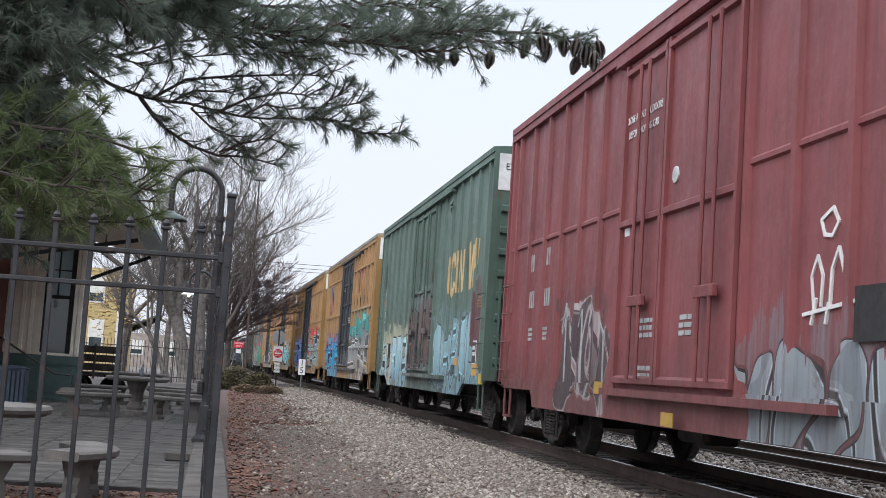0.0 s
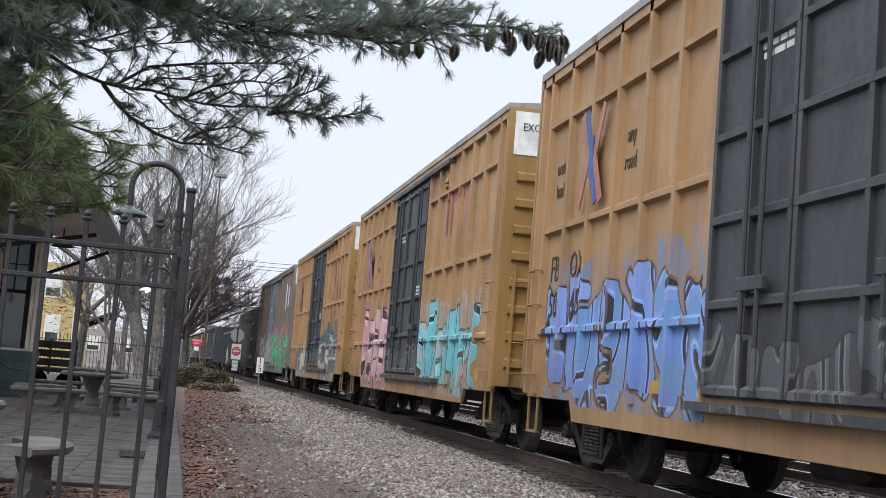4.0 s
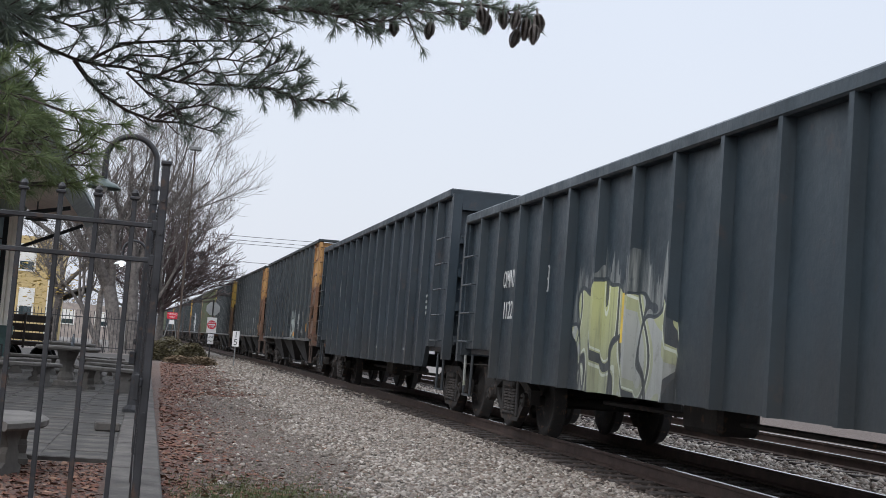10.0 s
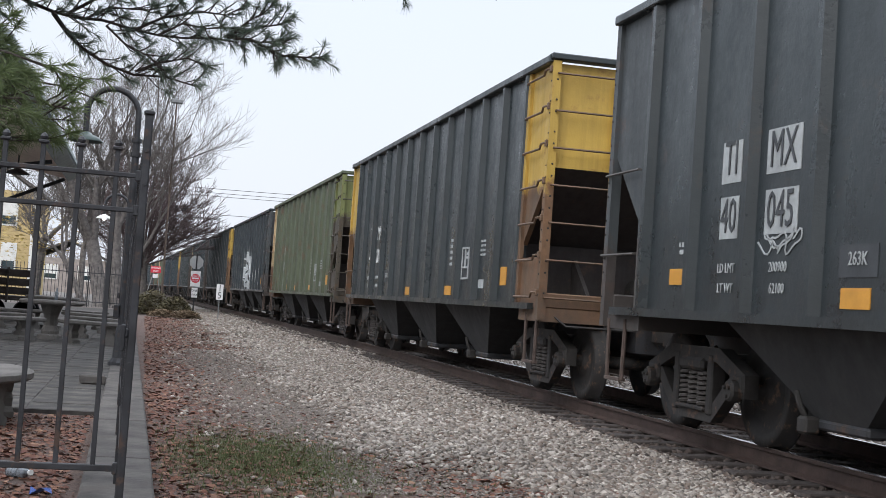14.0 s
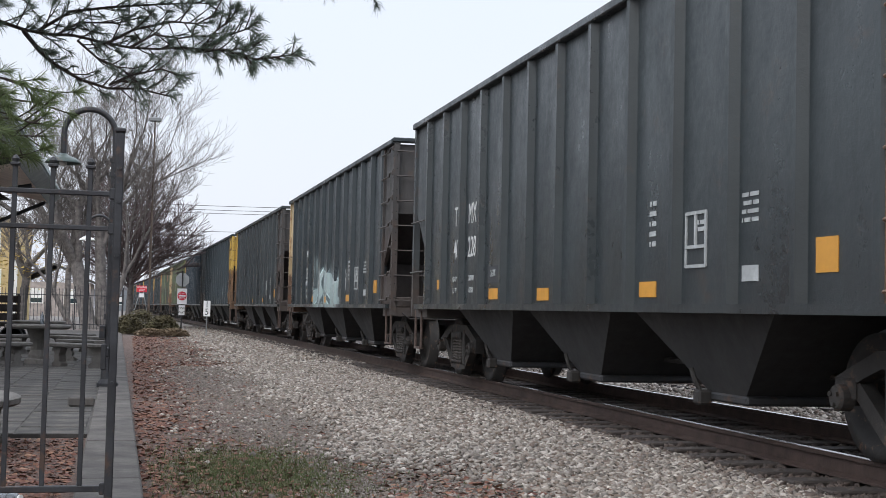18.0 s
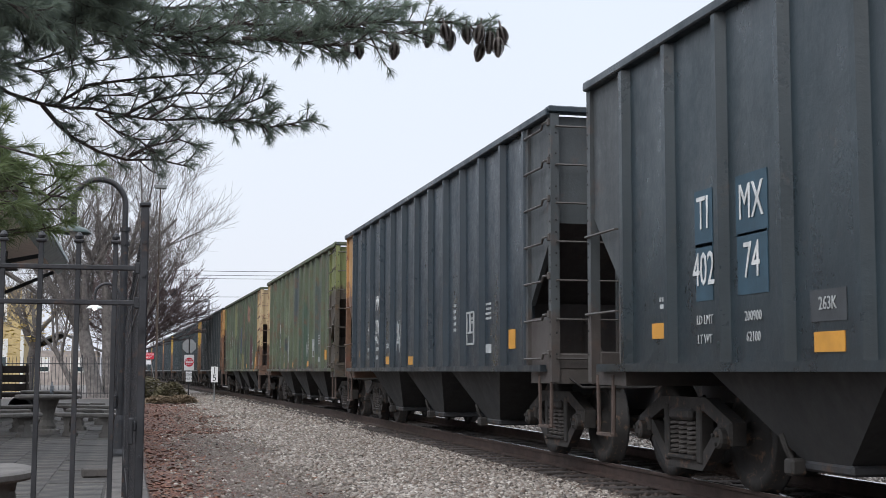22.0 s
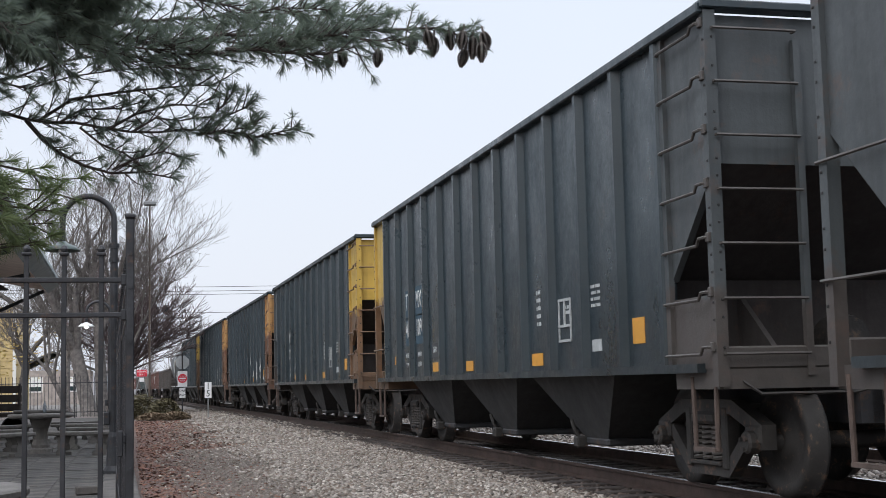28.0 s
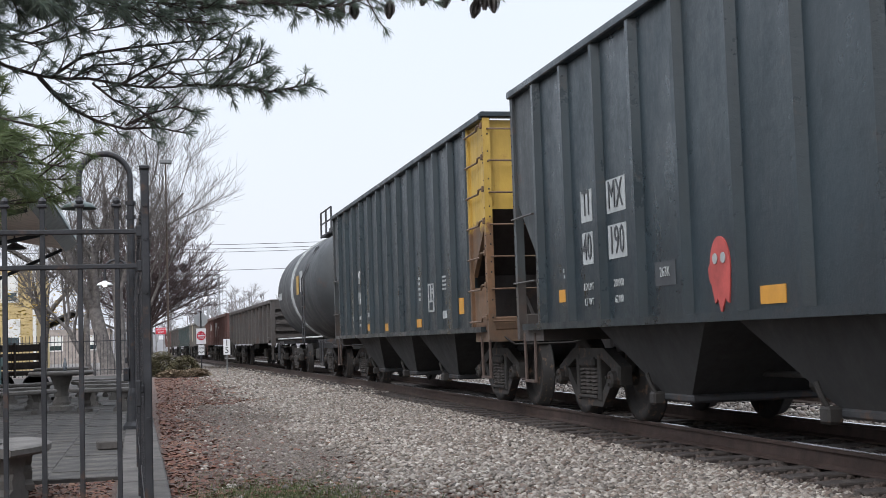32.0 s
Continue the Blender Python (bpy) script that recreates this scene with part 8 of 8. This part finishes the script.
e_cream = freight_paint("cream_rusty_end", (0.50, 0.38, 0.22), rust=(0.20, 0.09, 0.05), wear=0.6, streak=0.5, low=(1.9, RUSTY))
e_olive = freight_paint("olive_end", (0.17, 0.19, 0.07), rust=(0.12, 0.07, 0.03), wear=0.4, streak=0.5, low=(2.9, DARKR))
e_brown = freight_paint("brown_grimy_end", (0.056, 0.052, 0.05), rust=(0.08, 0.05, 0.035), wear=0.4, streak=0.5, low=(2.4, DARKR))
e_dark = freight_paint("dark_grimy_end", (0.058, 0.066, 0.070), rust=(0.085, 0.06, 0.05), wear=0.35, streak=0.5, low=(1.7, (0.075, 0.066, 0.06)))
K0, K1, K2 = p_hop


def tagged_hopper(name, pieces):
    return freight_paint(name, (0.024, 0.033, 0.038), rust=(0.075, 0.05, 0.035), wear=0.04, streak=0.35, grime=(0.028, 0.027, 0.025), rough=0.34, pieces=pieces)


PALE, MINT = (0.36, 0.39, 0.40), (0.30, 0.40, 0.40)
g_white = tagged_hopper("coal_black_paint_white_piece", [(-1.35, 1.5, 0.9, 2.75, (PALE, (0.44, 0.46, 0.47), (0.22, 0.235, 0.24)), (0.045, 0.05, 0.05), 31)])
g_mint = tagged_hopper("coal_black_paint_mint_piece", [(-1.25, 2.14, 0.9, 2.0, (MINT, (0.38, 0.45, 0.45), (0.32, 0.40, 0.40)), (0.09, 0.13, 0.14), 32)])
g_grey = tagged_hopper("coal_black_paint_grey_piece", [(-2.75, -1.5, 0.9, 1.85, ((0.22, 0.25, 0.24), (0.28, 0.32, 0.31)), (0.06, 0.07, 0.07), 33)])
HOPPERS = [  # body, front end, rear end, number, style of the marks
    (g_grey, e_rust, e_dark, "012", 1), (K1, e_rust, e_dark, "045", 1), (K1, e_yel, e_yel, "201", 0), (p_olive, e_olive, e_cream, "092", 0),
    (g_white, e_dark, e_dark, "219", 0), (K1, e_yel, e_dark, "228", 0), (g_mint, e_brown, e_cream, "235", 0), (K1, e_brown, e_yel, "263", 0),
    (K0, e_yel, e_dark, "74", 2), (K2, e_dark, e_rust, "216", 0), (p_olive3, e_olive, e_cream, "133", 3), (p_olive2, e_cream, e_olive, "136", 0),
    (K1, e_rust, e_rust, "140", 0), (K0, e_yel, e_dark, "081", 0), (K0, e_dark, e_yel, "109", 2), (K0, e_yel, e_dark, "223", 0),
    (K0, e_rust, e_dark, "170", 1), (K0, e_rust, e_dark, "190", 1), (K0, e_yel, e_dark, "188", 0)]
m_bluepanel = plain("dull_blue_panel", (0.035, 0.05, 0.07), 0.6)
m_dullorange = plain("dull_orange_patch", (0.24, 0.12, 0.05), 0.7, 0, 0.3, 5)
m_palegreen = plain("pale_green_patch", (0.17, 0.21, 0.14), 0.7, 0, 0.3, 5)
m_paleteal = plain("pale_teal_patch", (0.13, 0.21, 0.20), 0.7, 0, 0.3, 5)
m_stone_dark = plain("dark_stencil_paint", (0.05, 0.055, 0.06), 0.6)
HOP = []
for k, (body, fe, re_, num, style) in enumerate(HOPPERS):
    rear = 194.65 + 16.12 * k + {0: -0.25, 1: -0.45, 5: -0.1, 7: 0.2, 8: 0.25, 9: -0.2, 10: -0.35, 11: 0.3, 13: -0.3, 14: -0.3, 16: -0.2, 17: -0.4, 18: -0.65}.get(k, 0.0)
    tone = "faded olive green" if body in (p_olive, p_olive2, p_olive3) else "sooty black"
    end = {e_yel: "yellow and rust", e_rust: "rust-streaked", e_cream: "cream and rust", e_olive: "olive", e_brown: "grimy brown", e_dark: "dark grimy"}[fe]
    extra = {g_white: ", white tag", g_mint: ", mint tag", g_grey: ", grey tag"}.get(body, "")
    car, hl = hopper("%s ribbed coal hopper with %s end%s" % (tone, end, extra), rear - (15.1 if k == 0 else 14.42), rear, body, fe, re_)
    HOP.append(car)
    rnd = random.Random(k)
    ya, yb = {17: (4.62, 3.74)}.get(k, (4.52, 3.66))
    ink = m_bar
    if num and style:
        ink = m_stone_dark if style == 1 else m_bar
        for y, z, w in ((ya, 2.32, 0.34), (yb, 2.34, 0.52), (ya, 1.87, 0.32), (yb, 1.88, 0.50)):
            decal(car, y - w / 2, y + w / 2, z - (0.17 if style == 1 else 0.25), z + (0.17 if style == 1 else 0.23), (m_faint, m_blue_st, m_black)[style - 1], -1.506, "patch", ("pale", "dull blue", "black")[style - 1] + " stencil patch")
    if k == 11:
        decal(car, 3.5, 3.96, 2.06, 2.84, m_stone_dark, -1.506, "patch", "dark stencil patch")
        for txt, y, z in (("FU", 4.76, 2.64), ("RX", 3.72, 2.64), ("922", 4.76, 2.26), ("136", 3.72, 2.26)):
            side_text(car, txt, y, z, 0.37, m_bar, -1.512, 0.66)
        part("repair_panel", Shape().block(-1.545, -1.49, -0.72, -0.12, 1.76, 2.82, 0.008), m_bluepanel, car, "dark blue steel panel")
        for y0, y1, z0, z1, mt, lb in ((-0.57, -0.43, 1.25, 1.88, m_ochre, "faded orange"), (-2.48, -2.38, 1.5, 1.95, m_dullorange, "dull orange"),
                                       (2.55, 2.95, 1.9, 2.3, m_palegreen, "pale green"), (2.35, 2.75, 1.5, 1.85, m_paleteal, "pale teal"), (3.2, 3.5, 2.3, 2.75, m_palegreen, "pale green"), (1.9, 2.1, 1.3, 1.6, m_dullorange, "dull orange"), (3.1, 3.3, 1.35, 1.6, m_paleteal, "pale teal")):
            decal(car, y0, y1, z0, z1, mt, -1.506, "patch", lb + " paint patch")
    elif num:
        for txt, y, z in zip(("FU", "RX", "922", num) if body in (p_olive, p_olive2, p_olive3) else ("TI", "MX", "402" if k == 8 else "40", num), (ya, yb, ya, yb), (2.34, 2.34, 1.87, 1.88)):
            side_text(car, txt, y, z, 0.40, ink, -1.512 if style else -1.504, 0.70)
        for z, txt, val in ((1.46, "LD LMT", "200900"), (1.30, "LT WT", "62100")):
            side_text(car, txt, ya, z, 0.11, m_faint, -1.508, 0.85)
            side_text(car, val, yb, z, 0.11, m_faint, -1.508, 0.85)
    for y, z in ((5.44, 1.40), (2.56, 1.24), (0.54, 1.22), (-2.48, 1.24)):
        if rnd.random() < 0.85:
            decal(car, y - rnd.uniform(0.14, 0.22), y + 0.2, z - 0.07, z + 0.07, m_plate, -1.508)
    decal(car, -5.66, -5.38, 1.32, 1.56, m_plate, -1.508)
    decal(car, 2.33, 2.80, 1.38, 1.60, m_stone_dark, -1.507, "patch", "dark stencil patch")
    side_text(car, "263K", 2.56, 1.50, 0.13, m_faint, -1.514, 0.85)
    bars(car, 5.25, 1.66, 2, 0.22, 0.04, m_faint, -1.508)
    fr = strokes([((-3.28, 1.42), (-3.28, 1.86)), ((-3.28, 1.86), (-3.66, 1.86)), ((-3.28, 1.42), (-3.66, 1.42)), ((-3.66, 1.42), (-3.66, 1.86)), ((-3.28, 1.58), (-3.66, 1.58)), ((-3.47, 1.58), (-3.47, 1.86))], 0.028, -1.512)
    if k != 11:
        part("stencil_frame", fr, m_faint, car)
        bars(car, -3.62, 1.76, 2, 0.12, 0.035, m_faint, -1.508)
        bars(car, -2.64, 1.98, 5, 0.14, 0.045, m_faint, -1.508, 2.0)
    bars(car, -4.55, 1.92, 4, 0.26, 0.032, m_faint, -1.508, 2.0)
    decal(car, -4.56, -4.30, 1.28, 1.40, m_faint, -1.51, "card_holder")
    if k in (1, 4, 6, 9, 12):
        scribble(car, yb - 0.3, yb + 0.25, 1.55, 1.75, m_faint, 60 + k, 0.016, turns=4)
        scribble(car, 1.35, 1.75, 1.35, 1.95, m_faint, 80 + k, 0.015, turns=5)
    if k in (4, 6, 10):
        scribble(car, -2.3, -1.8, 1.4, 1.9, m_faint, 90 + k, 0.02, turns=4)
for y, z, w, h, sd in ((-1.46, 2.05, 0.30, 0.55, 1), (-2.49, 1.44, 0.55, 0.26, 2), (-3.46, 1.39, 0.45, 0.34, 3), (-4.55, 1.62, 0.55, 0.28, 4), (-5.5, 1.3, 0.4, 0.2, 5)):
    scribble(HOP[16], y - w / 2, y + w / 2, z - h / 2, z + h / 2, m_white, 140 + sd, 0.05, turns=2.5)
scribble(HOP[10], 1.2, 1.8, 1.2, 2.15, m_faint, 97, 0.045, turns=5)
part("tag_line", ribbon([(1.55 + 0.07 * math.cos(a), 2.32 + 0.09 * math.sin(a)) for a in [0.6283 * j for j in range(11)]], 0.035), m_faint, HOP[10])
# a red sprayed blob with two pale dots, on the last black hopper but one
blob = [(1.42 + 0.19 * math.cos(a) * (1.0 if math.sin(a) > 0 else 1.05 + 0.12 * math.cos(3 * a)), 1.47 + (0.26 if math.sin(a) > 0 else 0.32) * math.sin(a) * (1.0 if math.sin(a) > 0 else 1 - 0.18 * math.sin(9 * a))) for a in [6.283 * j / 36 for j in range(36)]]
part("tag_blob", plate_shape([blob], -1.512), plain("red_spray_paint", (0.42, 0.07, 0.06), 0.6, 0, 0.2, 5, 0.1), HOP[17], "red sprayed shape")
for dy in (-0.07, 0.08):
    part("tag_dot", Shape().lathe([(0.0, -1.518), (0.045, -1.518), (0.045, -1.510)], 14, Matrix.Translation((0, 1.42 + dy, 1.55)), "x"), m_faint, HOP[17])

# the tank car and the cars behind it
def tank_car(label, front, rear, paint):
    car, hl = car_root("tank_car", label, front, rear)
    R, Z = 1.58, 2.62
    prof = [(0.0, -hl + 0.25), (0.6, -hl + 0.30), (1.15, -hl + 0.48), (1.46, -hl + 0.72), (R, -hl + 1.05), (R, hl - 1.05), (1.46, hl - 0.72), (1.15, hl - 0.48), (0.6, hl - 0.30), (0.0, hl - 0.25)]
    part("shell", Shape().lathe(prof, 40, Matrix.Translation((0, 0, Z)), "y"), paint, car, "", True)
    for y in (0.4,):
        part("shell_band", Shape().lathe([(R + 0.002, y - 0.15), (R + 0.045, y - 0.13), (R + 0.045, y + 0.13), (R + 0.002, y + 0.15)], 40, Matrix.Translation((0, 0, Z)), "y"), m_faint, car, "pale welded band")
    part("dome", Shape().lathe([(0.45, 0.0), (0.45, 0.3), (0.38, 0.36), (0.0, 0.36)], 20, Matrix.Translation((0, 0, Z + R - 0.05))), paint, car)
    part("dome_platform", Shape().block(-0.62, 0.62, -1.5, 0.7, Z + R + 0.02, Z + R + 0.08, 0.01), m_black, car)
    for x in (-0.6, 0.6):
        for y in (-1.45, -0.4, 0.65):
            part("rail_post", Shape().tube([(x, y, Z + R), (x, y, Z + R + 0.78)], 0.03, 6), m_black, car)
        for z in (0.42, 0.78):
            part("platform_rail", Shape().tube([(x, -1.45, Z + R + z), (x, 0.65, Z + R + z)], 0.025, 6), m_black, car)
    part("side_ladder", Shape().tube([(-1.66, -2.95, 1.0), (-1.66, -2.95, 2.8), (-1.2, -2.95, Z + R - 0.5)], 0.022, 6).tube([(-1.66, -2.5, 1.0), (-1.66, -2.5, 2.8), (-1.2, -2.5, Z + R - 0.5)], 0.022, 6), m_black, car)
    for k in range(6):
        part("ladder_rung", Shape().tube([(-1.66, -2.95, 1.1 + 0.3 * k), (-1.66, -2.5, 1.1 + 0.3 * k)], 0.014, 5), m_black, car)
    part("frame", Shape().box(-0.35, 0.35, -hl, hl, 0.75, 1.0).box(-1.45, 1.45, -hl, -hl + 1.3, 0.95, 1.05).box(-1.45, 1.45, hl - 1.3, hl, 0.95, 1.05), m_black, car)
    part("hand_rail", Shape().tube([(-1.5, -hl + 0.2, 1.12), (-1.5, hl - 0.2, 1.12)], 0.022, 6), m_bar, car, "white hand rail")
    decal(car, -1.3, -0.8, 2.4, 2.95, m_ochre, -1.60)
    decal(car, -2.2, -1.6, 2.45, 3.05, m_faint, -1.60, "patch", "pale stencil patch")
    bars(car, 3.2, 2.4, 1, 0.9, 0.22, m_faint, -1.59)
    running_gear(car, hl, m_black, 1.6)
    return car


p_tank = freight_paint("black_tank_paint", (0.05, 0.055, 0.058), wear=0.0, streak=0.4)
p_brown = freight_paint("rust_brown_paint", (0.072, 0.064, 0.06), rust=(0.10, 0.06, 0.045), wear=0.4)
p_redbr = freight_paint("rusted_red_paint", (0.13, 0.06, 0.05), rust=(0.10, 0.05, 0.04), wear=0.4, patches=[(-2.0, -0.6, 1.6, 2.4, (0.45, 0.44, 0.42)), (2.4, 3.4, 1.7, 2.2, (0.40, 0.38, 0.37))])
p_tan = freight_paint("dirty_grey_paint", (0.16, 0.15, 0.14), rust=(0.12, 0.07, 0.05), wear=0.4, patches=[(3.8, 5.4, 1.4, 2.6, (0.42, 0.38, 0.30))])
p_dteal = freight_paint("dark_teal_paint", (0.05, 0.07, 0.07), wear=0.3)
tank_car("black tank car with railed dome platform and pale band", 486.6, 497.5, p_tank)
for nm, paint, f, r, tp in (("brown-grey rusty gondola with ribbed sides", p_brown, 499.0, 516.9, 2.55), ("rusted red gondola with pale patches", p_redbr, 518.4, 535.2, 2.60), ("dirty grey gondola with a cream panel", p_tan, 536.8, 553.5, 2.65), ("dark teal gondola in the train", p_dteal, 555.0, 571.5, 2.6), ("rusty brown gondola in the train", p_brown, 573.0, 589.5, 2.7), ("rusted red gondola in the train", p_redbr, 591.0, 607.5, 2.65)):
    gondola(nm, f, r, paint, paint, paint, tp, 12, 1.0, 0.08, "gondola")

# ---- paving slabs, last ----
slab = Shape().block(-0.292, 0.292, -0.292, 0.292, 0.0, 0.042, 0.006).mesh("paving_slab", m_paver)
for i in range(6):
    for j in range(50):
        p = part("paving_slab", slab, m_paver, patio)
        p.location = (-0.61 - 0.6 * i, 12.32 + 0.6 * j, 0.0 + 0.003 * ((i * 7 + j * 5) % 3) - 0.003)


# ---- what moves ----
LIFT = [-7, -6, -6, -6, -5, 2, 10, 9, 8, 7, 6, 5, 4, 3, 3, 2, 1, 0, -1, -2, -3, -4, -5, -7, -8, -8, -9, -10, -10, -11, -13, -14, -15, -17, -18, -9, 0, 9, 6, -3, 2, -3, 1, 0, 3, 6, 4, -1, 5, 5, 3, 1, 2, 2, 3, 3, 4, -2, -6, -9, -8, 2, 6, -1, 1]  # centimetres at the limber end of the bough, each half second
def motions():
    steps = [0.5 * k for k in range(65)]
    for root, centre in MOVING:
        walk(root, [(t, on_track(centre - SPEED * t)) for t in steps])
    for ob, reach, share in zip(BOUGHS, (4.4, 0.6, 5.4, 3.1, 3.1), (0.4, 0.85, 0.35, 0.3, 0.25)):
        place = ob.location.copy()
        walk(ob, [(0.5 * i, pose(*place, 0, -math.degrees(share * z / 100 / reach), math.degrees(share * 0.15 * LIFT[max(0, i - 3)] / 100 / reach))) for i, z in enumerate(LIFT)])
    # every wheelset rolls alike: one set of keys for leading and one for trailing wheelsets, shared by all cars
    turn = 360.0 * SPEED / (2 * math.pi * 0.46)
    for lead in (0, 1):
        first, place = AXLES[lead], AXLES[lead].location.copy()
        walk(first, [(k / 30, pose(*place, turn * k / 30)) for k in range(961)])
        for ax in AXLES[lead + 2::2]:
            ax.rotation_mode = "QUATERNION"
            keys = ax.animation_data_create()
            keys.action = first.animation_data.action
            keys.action_slot = first.animation_data.action_slot


motions()
